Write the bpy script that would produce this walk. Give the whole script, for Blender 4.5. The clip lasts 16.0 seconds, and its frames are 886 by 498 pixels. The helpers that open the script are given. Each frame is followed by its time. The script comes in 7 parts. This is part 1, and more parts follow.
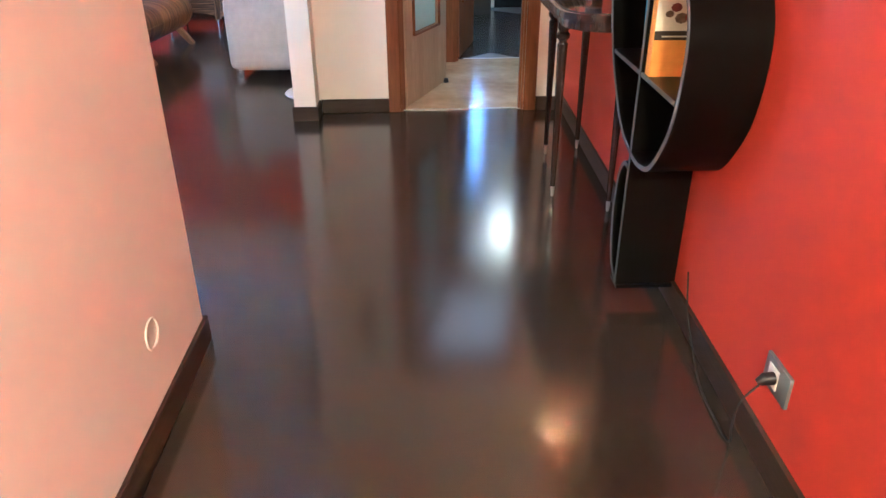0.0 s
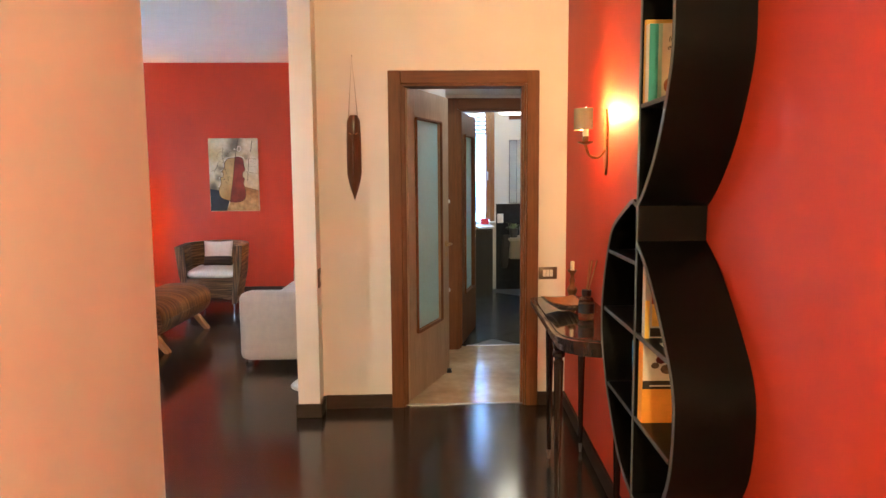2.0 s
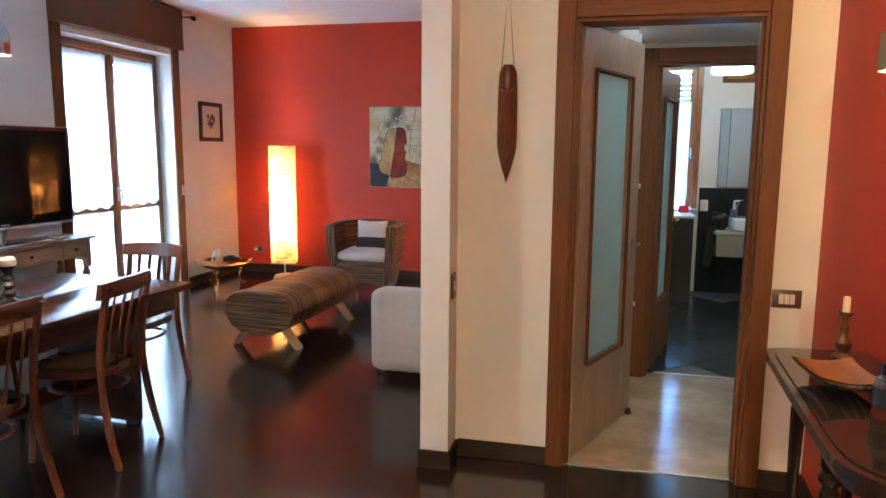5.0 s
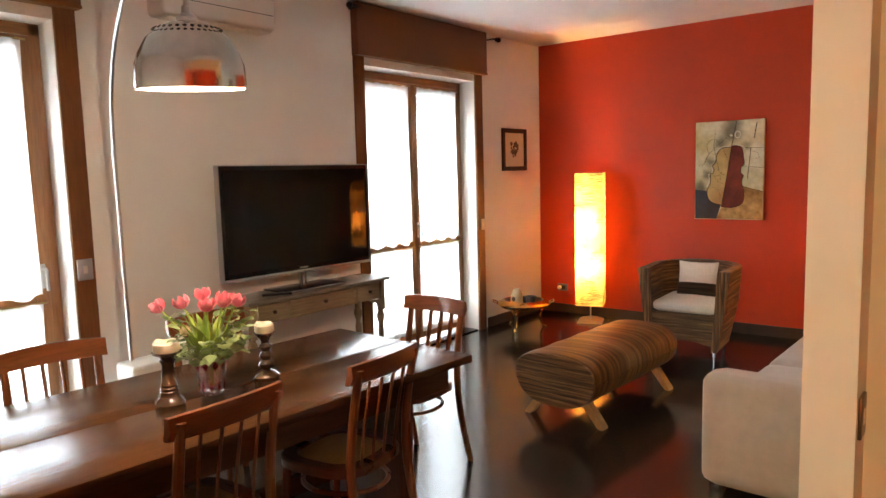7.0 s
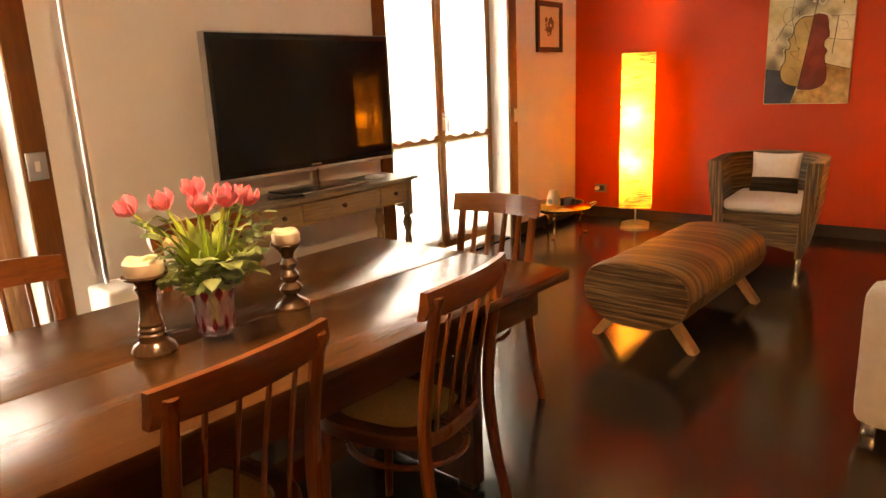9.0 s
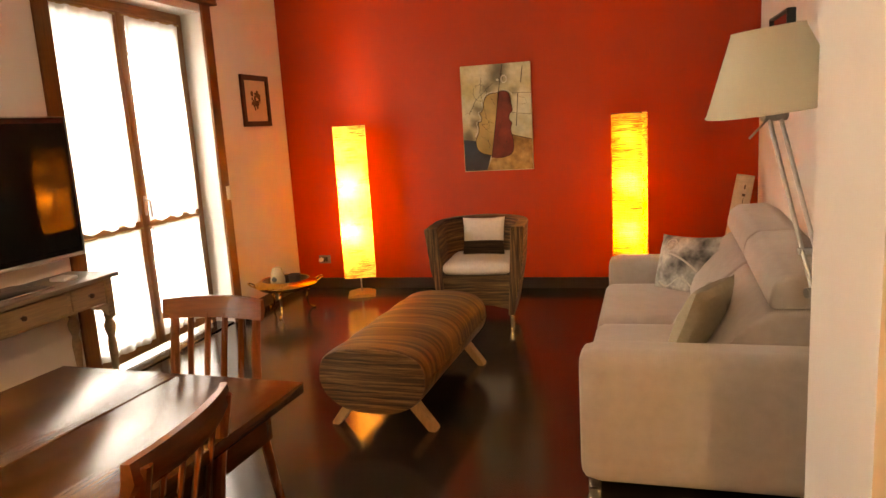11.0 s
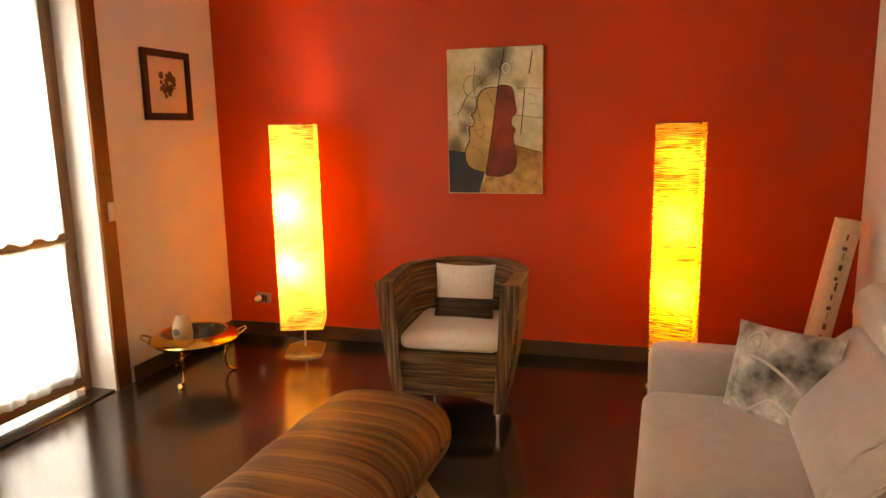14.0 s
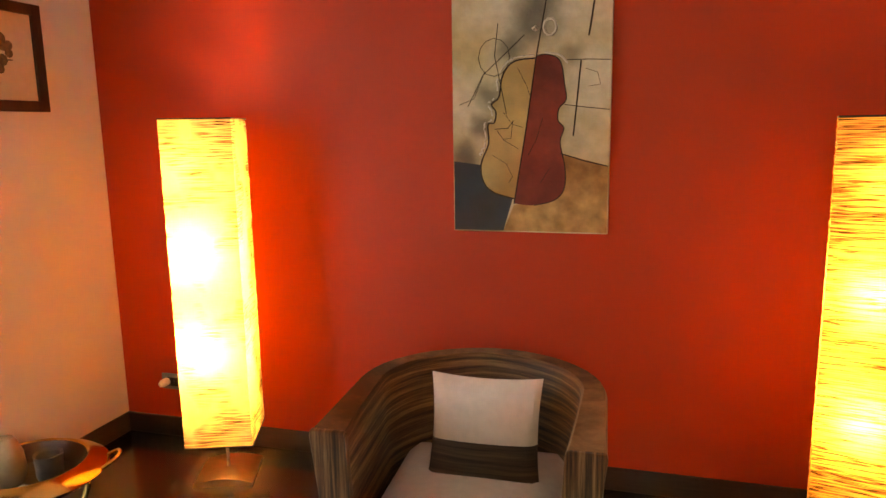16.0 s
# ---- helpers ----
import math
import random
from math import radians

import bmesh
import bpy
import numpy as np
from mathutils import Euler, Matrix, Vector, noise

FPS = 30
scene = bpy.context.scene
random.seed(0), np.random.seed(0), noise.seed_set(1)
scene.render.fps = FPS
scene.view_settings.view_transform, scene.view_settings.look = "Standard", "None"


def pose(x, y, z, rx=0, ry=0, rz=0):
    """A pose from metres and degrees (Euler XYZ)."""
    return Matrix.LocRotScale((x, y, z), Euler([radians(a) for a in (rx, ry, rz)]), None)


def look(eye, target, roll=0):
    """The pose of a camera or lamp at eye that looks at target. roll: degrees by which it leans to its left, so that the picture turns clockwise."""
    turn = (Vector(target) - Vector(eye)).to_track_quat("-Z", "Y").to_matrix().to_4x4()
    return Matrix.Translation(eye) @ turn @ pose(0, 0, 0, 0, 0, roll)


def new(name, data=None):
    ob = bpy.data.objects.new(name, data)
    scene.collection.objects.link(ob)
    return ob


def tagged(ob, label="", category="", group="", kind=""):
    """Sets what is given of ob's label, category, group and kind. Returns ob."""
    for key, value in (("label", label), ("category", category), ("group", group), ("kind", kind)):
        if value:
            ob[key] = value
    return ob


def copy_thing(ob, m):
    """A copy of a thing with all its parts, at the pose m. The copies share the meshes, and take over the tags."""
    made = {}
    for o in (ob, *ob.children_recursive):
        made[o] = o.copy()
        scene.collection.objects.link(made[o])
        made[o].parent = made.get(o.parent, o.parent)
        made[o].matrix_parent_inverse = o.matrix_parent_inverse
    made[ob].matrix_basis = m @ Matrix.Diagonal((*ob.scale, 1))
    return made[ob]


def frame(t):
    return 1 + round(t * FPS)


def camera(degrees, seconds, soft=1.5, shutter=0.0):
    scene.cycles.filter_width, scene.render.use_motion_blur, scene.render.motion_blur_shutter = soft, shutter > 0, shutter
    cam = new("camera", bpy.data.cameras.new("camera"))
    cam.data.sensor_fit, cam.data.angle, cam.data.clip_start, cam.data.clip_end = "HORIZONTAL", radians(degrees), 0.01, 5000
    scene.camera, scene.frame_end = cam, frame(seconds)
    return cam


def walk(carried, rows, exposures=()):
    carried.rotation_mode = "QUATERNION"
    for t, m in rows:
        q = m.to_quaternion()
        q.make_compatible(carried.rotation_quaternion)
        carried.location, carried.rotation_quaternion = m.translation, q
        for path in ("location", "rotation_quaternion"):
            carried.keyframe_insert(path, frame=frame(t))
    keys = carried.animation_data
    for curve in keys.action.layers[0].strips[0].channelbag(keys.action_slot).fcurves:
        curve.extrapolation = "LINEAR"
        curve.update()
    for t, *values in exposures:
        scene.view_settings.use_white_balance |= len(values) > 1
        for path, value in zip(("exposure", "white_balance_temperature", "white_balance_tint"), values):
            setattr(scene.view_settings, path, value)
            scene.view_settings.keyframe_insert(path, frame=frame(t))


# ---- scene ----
cam = camera(65.0, 16.0)
PATH = [
    (0, (-0.124, 0.106, 1.265), (-0.048, 1.888, 0.359), -0.3),
    (0.5, (-0.140, 0.062, 1.350), (-0.046, 1.947, 0.690), 0.2),
    (1, (-0.134, 0.052, 1.406), (-0.044, 1.996, 0.948), 0.4),
    (1.5, (-0.130, 0.062, 1.478), (-0.040, 2.039, 1.191), 0.5),
    (2, (-0.094, 0.123, 1.527), (-0.025, 2.11, 1.315), -0.4),
    (2.5, (-0.056, 0.228, 1.550), (-0.005, 2.222, 1.401), 0.1),
    (3, (-0.008, 0.360, 1.545), (-0.018, 2.353, 1.381), -0.5),
    (3.2, (-0.014, 0.420, 1.530), (-0.038, 2.409, 1.320), -0.7),
    (5.3, (-0.049, 1.537, 1.517), (-0.659, 3.419, 1.226), -0.8),
    (5.5, (-0.099, 1.656, 1.525), (-0.82, 3.498, 1.229), -2.0),
    (6, (-0.229, 1.881, 1.52), (-1.102, 3.65, 1.188), -3.1),
    (6.5, (-0.32, 2.14, 1.555), (-1.396, 3.803, 1.275), -2.0),
    (7, (-0.46, 2.309, 1.589), (-1.7, 3.864, 1.372), -1.5),
    (7.5, (-0.681, 2.426, 1.596), (-2.054, 3.866, 1.392), -1.5),
    (8, (-0.892, 2.555, 1.535), (-2.369, 3.874, 1.257), -2.4),
    (8.5, (-1.101, 2.651, 1.423), (-2.551, 3.96, 0.996), -3.8),
    (9, (-1.244, 2.793, 1.393), (-2.444, 4.321, 0.92), -2.4),
    (9.5, (-1.259, 2.85, 1.431), (-2.181, 4.563, 0.967), -1.9),
    (10, (-1.301, 2.855, 1.478), (-2.0, 4.68, 1.057), -2.1),
    (10.2, (-1.3, 2.857, 1.496), (-1.944, 4.709, 1.101), -2.4),
    (12.3, (-1.411, 3.513, 1.504), (-1.782, 5.451, 1.178), -1.6),
    (12.5, (-1.418, 3.627, 1.51), (-1.752, 5.574, 1.199), -0.8),
    (13, (-1.446, 3.975, 1.543), (-1.752, 5.934, 1.278), -0.0),
    (13.5, (-1.44, 4.33, 1.529), (-1.865, 6.261, 1.231), -1.3),
    (14, (-1.501, 4.68, 1.523), (-2.054, 6.57, 1.175), -1.1),
    (14.5, (-1.629, 5.086, 1.484), (-2.099, 7.005, 1.173), -1.6),
    (15, (-1.757, 5.508, 1.491), (-2.192, 7.434, 1.17), -2.3),
    (15.5, (-1.872, 5.944, 1.49), (-2.323, 7.859, 1.132), -2.1),
    (16, (-2.002, 6.376, 1.505), (-2.552, 8.267, 1.16), -0.9),
]
EXPOSURE = [(0.0, 1.5, 4300, 10), (1.0, 1.05, 5700, 13), (2.0, 0.90, 5600, 12), (3.0, 0.78, 4600, 4), (5.3, 0.6, 5000, 7), (6.0, 0.64, 5500, 11), (6.5, 0.56, 6700, 12), (8.0, 0.4, 9200, 16), (9.0, 0.60, 13000, 23), (9.5, 0.72, 12400, 22), (10.0, 0.54, 11800, 21), (13.0, 0.40, 11800, 21), (14.5, 0.35, 12000, 22), (15.0, 0.33, 11600, 21), (16.0, 0.26, 8600, 18)]
walk(cam, [(t, look(eye, target, roll)) for t, eye, target, roll in PATH], EXPOSURE)

# ---- world, light, exposure ----
world = bpy.data.worlds.new("sky")
scene.world = world
world.use_nodes = True
_n = world.node_tree.nodes
_sky = _n.new("ShaderNodeTexSky")
_sky.sky_type, _sky.sun_disc = "NISHITA", False
_sky.sun_elevation, _sky.sun_rotation = radians(48), radians(-56)
world.node_tree.links.new(_sky.outputs["Color"], _n["Background"].inputs["Color"])
_n["Background"].inputs["Strength"].default_value = 0.12


def lamp(name, kind, place, power, colour, size=0.1, size_y=None, target=None):
    d = bpy.data.lights.new(name, kind)
    d.energy, d.color = power, colour
    ob = new(name, d)
    if kind == "AREA":
        d.shape = "RECTANGLE" if size_y else "SQUARE"
        d.size = size
        if size_y:
            d.size_y = size_y
        ob.matrix_world = look(place, target)
    elif kind == "SUN":
        d.angle = size
        ob.matrix_world = look(place, target)
    else:
        d.shadow_soft_size = size
        ob.location = place
    return ob


lamp("sun", "SUN", (9, 6, 12), 2.5, (1.0, 0.95, 0.88), radians(0.6), target=(-2.2, 3.0, 0))
DAY = (0.64, 0.81, 1.0)
WARM = (1.0, 0.50, 0.125)
lamp("window_daylight", "AREA", (-4.95, 7.2, 1.3), 170, DAY, 1.4, 2.3, target=(0, 7.2, 1.1))
lamp("window_daylight", "AREA", (-4.95, 3.62, 1.3), 120, DAY, 0.8, 2.3, target=(0, 3.65, 1.1))
lamp("bath_daylight", "AREA", (0.6, 9.62, 1.7), 60, (0.30, 0.56, 1.0), 0.55, 1.4, target=(0.6, 5.0, 1.7))


# ---- materials ----
def mat(name, base, rough=0.5, metal=0.0, vary=0.0, scale=8.0, bump=0.0, bscale=60.0, stretch=(1, 1, 1), second=None,
        mix_scale=3.0, coat=0.0, trans=0.0, ior=1.45, spec=0.5, sheen=0.0, rvary=0.0):
    """A procedural surface: two colours mixed by noise, finer variation, and relief."""
    m = bpy.data.materials.new(name)
    m.use_nodes = True
    nt, N, L = m.node_tree, m.node_tree.nodes, m.node_tree.links
    b = N["Principled BSDF"]
    b.inputs["Roughness"].default_value, b.inputs["Metallic"].default_value = rough, metal
    b.inputs["Coat Weight"].default_value, b.inputs["Coat Roughness"].default_value = coat, 0.08
    b.inputs["Transmission Weight"].default_value, b.inputs["IOR"].default_value = trans, ior
    b.inputs["Specular IOR Level"].default_value = spec
    b.inputs["Sheen Weight"].default_value = sheen
    co = N.new("ShaderNodeTexCoord")
    mp = N.new("ShaderNodeMapping")
    mp.inputs["Scale"].default_value = stretch
    L.new(co.outputs["Object"], mp.inputs["Vector"])
    col = (*base, 1)
    if second or vary:
        big = N.new("ShaderNodeTexNoise")
        big.inputs["Scale"].default_value, big.inputs["Detail"].default_value = mix_scale, 5
        L.new(mp.outputs["Vector"], big.inputs["Vector"])
        fine = N.new("ShaderNodeTexNoise")
        fine.inputs["Scale"].default_value, fine.inputs["Detail"].default_value = scale, 8
        L.new(mp.outputs["Vector"], fine.inputs["Vector"])
        ramp = N.new("ShaderNodeMapRange")
        ramp.inputs["From Min"].default_value, ramp.inputs["From Max"].default_value = 0.35, 0.65
        L.new(big.outputs["Fac"], ramp.inputs["Value"])
        mx = N.new("ShaderNodeMix")
        mx.data_type = "RGBA"
        mx.inputs["A"].default_value = col
        mx.inputs["B"].default_value = (*(second or [c * (1 - vary * 0.6) for c in base]), 1)
        L.new(ramp.outputs["Result"], mx.inputs["Factor"])
        hs = N.new("ShaderNodeHueSaturation")
        vr = N.new("ShaderNodeMapRange")
        vr.inputs["From Min"].default_value, vr.inputs["From Max"].default_value = 0.3, 0.7
        vr.inputs["To Min"].default_value, vr.inputs["To Max"].default_value = 1 - vary, 1 + vary
        L.new(fine.outputs["Fac"], vr.inputs["Value"])
        L.new(vr.outputs["Result"], hs.inputs["Value"])
        L.new(mx.outputs["Result"], hs.inputs["Color"])
        L.new(hs.outputs["Color"], b.inputs["Base Color"])
        if rvary:
            rr = N.new("ShaderNodeMapRange")
            rr.inputs["To Min"].default_value, rr.inputs["To Max"].default_value = rough - rvary, rough + rvary
            L.new(big.outputs["Fac"], rr.inputs["Value"])
            L.new(rr.outputs["Result"], b.inputs["Roughness"])
    else:
        b.inputs["Base Color"].default_value = col
    if bump:
        nz = N.new("ShaderNodeTexNoise")
        nz.inputs["Scale"].default_value, nz.inputs["Detail"].default_value = bscale, 6
        L.new(mp.outputs["Vector"], nz.inputs["Vector"])
        bp = N.new("ShaderNodeBump")
        bp.inputs["Strength"].default_value, bp.inputs["Distance"].default_value = bump, 0.004
        L.new(nz.outputs["Fac"], bp.inputs["Height"])
        L.new(bp.outputs["Normal"], b.inputs["Normal"])
    return m


def wood(name, dark, light, rough=0.35, along="Z", scale=1.0, coat=0.2, bands=9.0, spec=0.35):
    """Grain that runs along one axis of the object."""
    s = {"X": (0.08, 1, 1), "Y": (1, 0.08, 1), "Z": (1, 1, 0.08)}[along]
    s = [c * scale for c in s]
    m = mat(name, dark, rough, vary=0.18, scale=90, second=light, mix_scale=bands, stretch=s, coat=coat, bump=0.15, bscale=120, rvary=0.06, spec=spec)
    return m


def glow(name, colour, strength):
    m = bpy.data.materials.new(name)
    m.use_nodes = True
    b = m.node_tree.nodes["Principled BSDF"]
    b.inputs["Emission Color"].default_value = (*colour, 1)
    b.inputs["Emission Strength"].default_value = strength
    b.inputs["Base Color"].default_value = (*colour, 1)
    return m


def sheer(name, colour, through_light=0.6, weave=500.0, crinkle=None, bare=0.5):
    """Cloth or paper that lets light through."""
    m = bpy.data.materials.new(name)
    m.use_nodes = True
    N, L = m.node_tree.nodes, m.node_tree.links
    N.remove(N["Principled BSDF"])
    d, t, mx = N.new("ShaderNodeBsdfDiffuse"), N.new("ShaderNodeBsdfTranslucent"), N.new("ShaderNodeMixShader")
    co, nz = N.new("ShaderNodeTexCoord"), N.new("ShaderNodeTexNoise")
    mp = N.new("ShaderNodeMapping")
    mp.inputs["Scale"].default_value = crinkle or (1, 1, 1)
    L.new(co.outputs["Object"], mp.inputs["Vector"])
    L.new(mp.outputs["Vector"], nz.inputs["Vector"])
    nz.inputs["Scale"].default_value, nz.inputs["Detail"].default_value = weave, 4
    hs = N.new("ShaderNodeHueSaturation")
    hs.inputs["Color"].default_value = (*colour, 1)
    vr = N.new("ShaderNodeMapRange")
    vr.inputs["From Min"].default_value, vr.inputs["From Max"].default_value = 0.35, 0.65
    vr.inputs["To Min"].default_value, vr.inputs["To Max"].default_value = 0.9, 1.05
    L.new(nz.outputs["Fac"], vr.inputs["Value"])
    value = vr.outputs["Result"]
    if crinkle:
        # thin dark folds along the noise's middle level, in patches
        nz.inputs["Detail"].default_value = 2
        sub, ab, fold, patch, pr, both = [N.new(k) for k in ("ShaderNodeMath", "ShaderNodeMath", "ShaderNodeMapRange", "ShaderNodeTexNoise", "ShaderNodeMapRange", "ShaderNodeMath")]
        sub.operation, ab.operation, both.operation = "SUBTRACT", "ABSOLUTE", "MAXIMUM"
        sub.inputs[1].default_value = 0.5
        L.new(nz.outputs["Fac"], sub.inputs[0])
        L.new(sub.outputs[0], ab.inputs[0])
        fold.inputs["From Min"].default_value, fold.inputs["From Max"].default_value = 0.012, 0.100
        fold.inputs["To Min"].default_value, fold.inputs["To Max"].default_value = 0.05, 1.0
        L.new(ab.outputs[0], fold.inputs["Value"])
        patch.inputs["Scale"].default_value = 6.0
        L.new(co.outputs["Object"], patch.inputs["Vector"])
        pr.inputs["From Min"].default_value, pr.inputs["From Max"].default_value = bare, bare + 0.12
        L.new(patch.outputs["Fac"], pr.inputs["Value"])
        L.new(fold.outputs["Result"], both.inputs[0])
        L.new(pr.outputs["Result"], both.inputs[1])
        value = both.outputs[0]
    L.new(value, hs.inputs["Value"])
    for s in (d, t):
        L.new(hs.outputs["Color"], s.inputs["Color"])
    mx.inputs["Fac"].default_value = through_light
    L.new(d.outputs[0], mx.inputs[1])
    L.new(t.outputs[0], mx.inputs[2])
    bp = N.new("ShaderNodeBump")
    bp.inputs["Strength"].default_value, bp.inputs["Distance"].default_value = 0.6 if crinkle else 0.15, 0.004
    L.new(nz.outputs["Fac"], bp.inputs["Height"])
    L.new(bp.outputs["Normal"], d.inputs["Normal"])
    L.new(mx.outputs[0], N["Material Output"].inputs["Surface"])
    return m


def glass(name, colour=(1, 1, 1), rough=0.0):
    return mat(name, colour, rough, trans=1.0, ior=1.45)


M_FLOOR = mat("dark_resin", (0.027, 0.0185, 0.0145), 0.16, spec=0.72, vary=0.10, scale=1.6, mix_scale=0.7, rvary=0.03)
M_WHITE = mat("white_wall_paint", (0.78, 0.74, 0.69), 0.75, vary=0.03, scale=3, bump=0.08, bscale=220, mix_scale=0.6)
M_CEIL = mat("ceiling_paint", (0.80, 0.78, 0.75), 0.85, vary=0.02, scale=4, bump=0.05, bscale=200)
M_RED = mat("red_wall_paint", (0.45, 0.034, 0.003), 0.6, vary=0.05, scale=3, second=(0.42, 0.030, 0.003), mix_scale=0.8, bump=0.08, bscale=220)
M_BASE = wood("dark_baseboard", (0.026, 0.014, 0.009), (0.038, 0.021, 0.013), 0.5, "Y", coat=0.0)
M_CASING = wood("walnut_casing", (0.115, 0.036, 0.007), (0.165, 0.058, 0.014), 0.5, "Z", coat=0.0)
M_CASING_Y = wood("walnut_casing_across", (0.115, 0.036, 0.007), (0.165, 0.058, 0.014), 0.5, "Y", coat=0.0)
M_BOX = mat("brown_fabric_board", (0.13, 0.045, 0.018), 0.75, vary=0.12, scale=300, bump=0.25, bscale=500)
M_LEAF = wood("grey_oak_veneer", (0.34, 0.245, 0.16), (0.40, 0.295, 0.20), 0.45, "Z", coat=0.1)
M_PINE = wood("window_pine", (0.24, 0.10, 0.035), (0.32, 0.145, 0.055), 0.4, "Z")
M_FROST = mat("frosted_glass", (0.46, 0.78, 0.87), 0.35, trans=0.1, vary=0.04, scale=40)
M_PANE = glass("window_glass")
M_STONE = mat("beige_marble", (0.60, 0.50, 0.34), 0.16, vary=0.10, scale=14, second=(0.40, 0.30, 0.18), mix_scale=2.2, rvary=0.04)
M_SLATE = mat("black_slate", (0.028, 0.032, 0.038), 0.24, vary=0.2, scale=22, second=(0.034, 0.039, 0.046), mix_scale=3, bump=0.2, bscale=30)
M_CURTAIN = sheer("sheer_curtain", (0.90, 0.90, 0.88), 0.72)
M_BLACK = mat("matt_black", (0.012, 0.010, 0.010), 0.42, vary=0.1, scale=30, bump=0.03, bscale=80)
M_GREYEDGE = mat("grey_painted_edge", (0.075, 0.08, 0.092), 0.45, vary=0.08, scale=30)


# ---- mesh helpers ----
def bx(bm, x0, x1, y0, y1, z0, z1, bevel=0.0, seg=2, m=None):
    v = bmesh.ops.create_cube(bm, size=1.0)["verts"]
    t = Matrix.Translation(((x0 + x1) / 2, (y0 + y1) / 2, (z0 + z1) / 2)) @ Matrix.Diagonal((abs(x1 - x0), abs(y1 - y0), abs(z1 - z0), 1))
    bmesh.ops.transform(bm, matrix=(m @ t) if m else t, verts=v)
    if bevel:
        edges = list({e for f in {f for q in v for f in q.link_faces} for e in f.edges})
        bmesh.ops.bevel(bm, geom=edges, offset=bevel, segments=seg, affect="EDGES", profile=0.5)
    return bm


def box(x0, x1, y0, y1, z0, z1, bevel=0.0, seg=2, m=None):
    return bx(bmesh.new(), x0, x1, y0, y1, z0, z1, bevel, seg, m)


def lathe(profile, n=24, at=(0, 0, 0), bm=None, sx=1.0, sy=1.0):
    """profile: (radius, height) pairs from bottom to top."""
    bm = bm or bmesh.new()
    rings = []
    for r, z in profile:
        rings.append([bm.verts.new((at[0] + sx * max(r, 1e-4) * math.cos(2 * math.pi * i / n), at[1] + sy * max(r, 1e-4) * math.sin(2 * math.pi * i / n), at[2] + z)) for i in range(n)])
    for a, b in zip(rings, rings[1:]):
        for i in range(n):
            bm.faces.new((a[i], a[(i + 1) % n], b[(i + 1) % n], b[i]))
    bm.faces.new(rings[0][::-1])
    bm.faces.new(rings[-1])
    return bm


def tube(points, radius, n=8, bm=None, closed=False, flat=1.0):
    """A rod along points; radius is a number or one for each point."""
    bm = bm or bmesh.new()
    P = [Vector(p) for p in points]
    R = radius if isinstance(radius, (list, tuple)) else [radius] * len(P)
    rings, side = [], None
    for i, p in enumerate(P):
        a, b = (P[i - 1], P[(i + 1) % len(P)]) if closed else (P[max(i - 1, 0)], P[min(i + 1, len(P) - 1)])
        d = (b - a).normalized()
        if side is None:
            side = d.orthogonal().normalized()
        side = (side - d * side.dot(d)).normalized()
        up = d.cross(side)
        rings.append([bm.verts.new(p + R[i] * (math.cos(2 * math.pi * k / n) * side + flat * math.sin(2 * math.pi * k / n) * up)) for k in range(n)])
    pairs = list(zip(rings, rings[1:])) + ([(rings[-1], rings[0])] if closed else [])
    for a, b in pairs:
        for k in range(n):
            bm.faces.new((a[k], a[(k + 1) % n], b[(k + 1) % n], b[k]))
    if not closed:
        bm.faces.new(rings[0][::-1])
        bm.faces.new(rings[-1])
    return bm


def slab(outline, z0, z1, bm=None, axis="z"):
    """An outline (list of 2D points) given thickness; axis z: xy outline, x: yz outline, y: xz outline."""
    bm = bm or bmesh.new()
    def place(u, v, w):
        return {"z": (u, v, w), "x": (w, u, v), "y": (u, w, v)}[axis]
    lo = [bm.verts.new(place(u, v, z0)) for u, v in outline]
    hi = [bm.verts.new(place(u, v, z1)) for u, v in outline]
    n = len(lo)
    for i in range(n):
        bm.faces.new((lo[i], lo[(i + 1) % n], hi[(i + 1) % n], hi[i]))
    bm.faces.new(lo[::-1])
    bm.faces.new(hi)
    return bm


def smooth_path(points, steps=6):
    """A rounded line through points."""
    P = [Vector(p) for p in points]
    out = []
    for i in range(len(P) - 1):
        a, b, c, d = P[max(i - 1, 0)], P[i], P[i + 1], P[min(i + 2, len(P) - 1)]
        for k in range(steps):
            t = k / steps
            out.append(0.5 * ((2 * b) + (c - a) * t + (2 * a - 5 * b + 4 * c - d) * t * t + (3 * b - a - 3 * c + d) * t ** 3))
    return out + [P[-1]]


def finish(bm, flat=False, sharp=35):
    bmesh.ops.recalc_face_normals(bm, faces=bm.faces)
    if not flat:
        for f in bm.faces:
            f.smooth = True
        for e in bm.edges:
            if len(e.link_faces) == 2 and e.calc_face_angle(0) > radians(sharp):
                e.smooth = False
    return bm


def mesh(name, bm, material, flat=False):
    finish(bm, flat)
    me = bpy.data.meshes.new(name)
    bm.to_mesh(me)
    bm.free()
    me.materials.append(material)
    return me


def part(name, bm, material, parent, label="", flat=False):
    ob = new(name, mesh(name, bm, material, flat))
    ob.parent = parent
    if label:
        tagged(ob, label)
    return ob


def thing(name, label, category, at=None, group=""):
    ob = new(name)
    ob.empty_display_size = 0.05
    if at is not None:
        ob.matrix_world = at
    return tagged(ob, label, category, group)


def solid(name, bm, material, label, category, at=None, group=""):
    ob = new(name, mesh(name, bm, material))
    if at is not None:
        ob.matrix_world = at
    return tagged(ob, label, category, group)


def structure(name, bm, material, label="", category=""):
    return tagged(new(name, mesh(name, bm, material, True)), label, category, kind="structure")


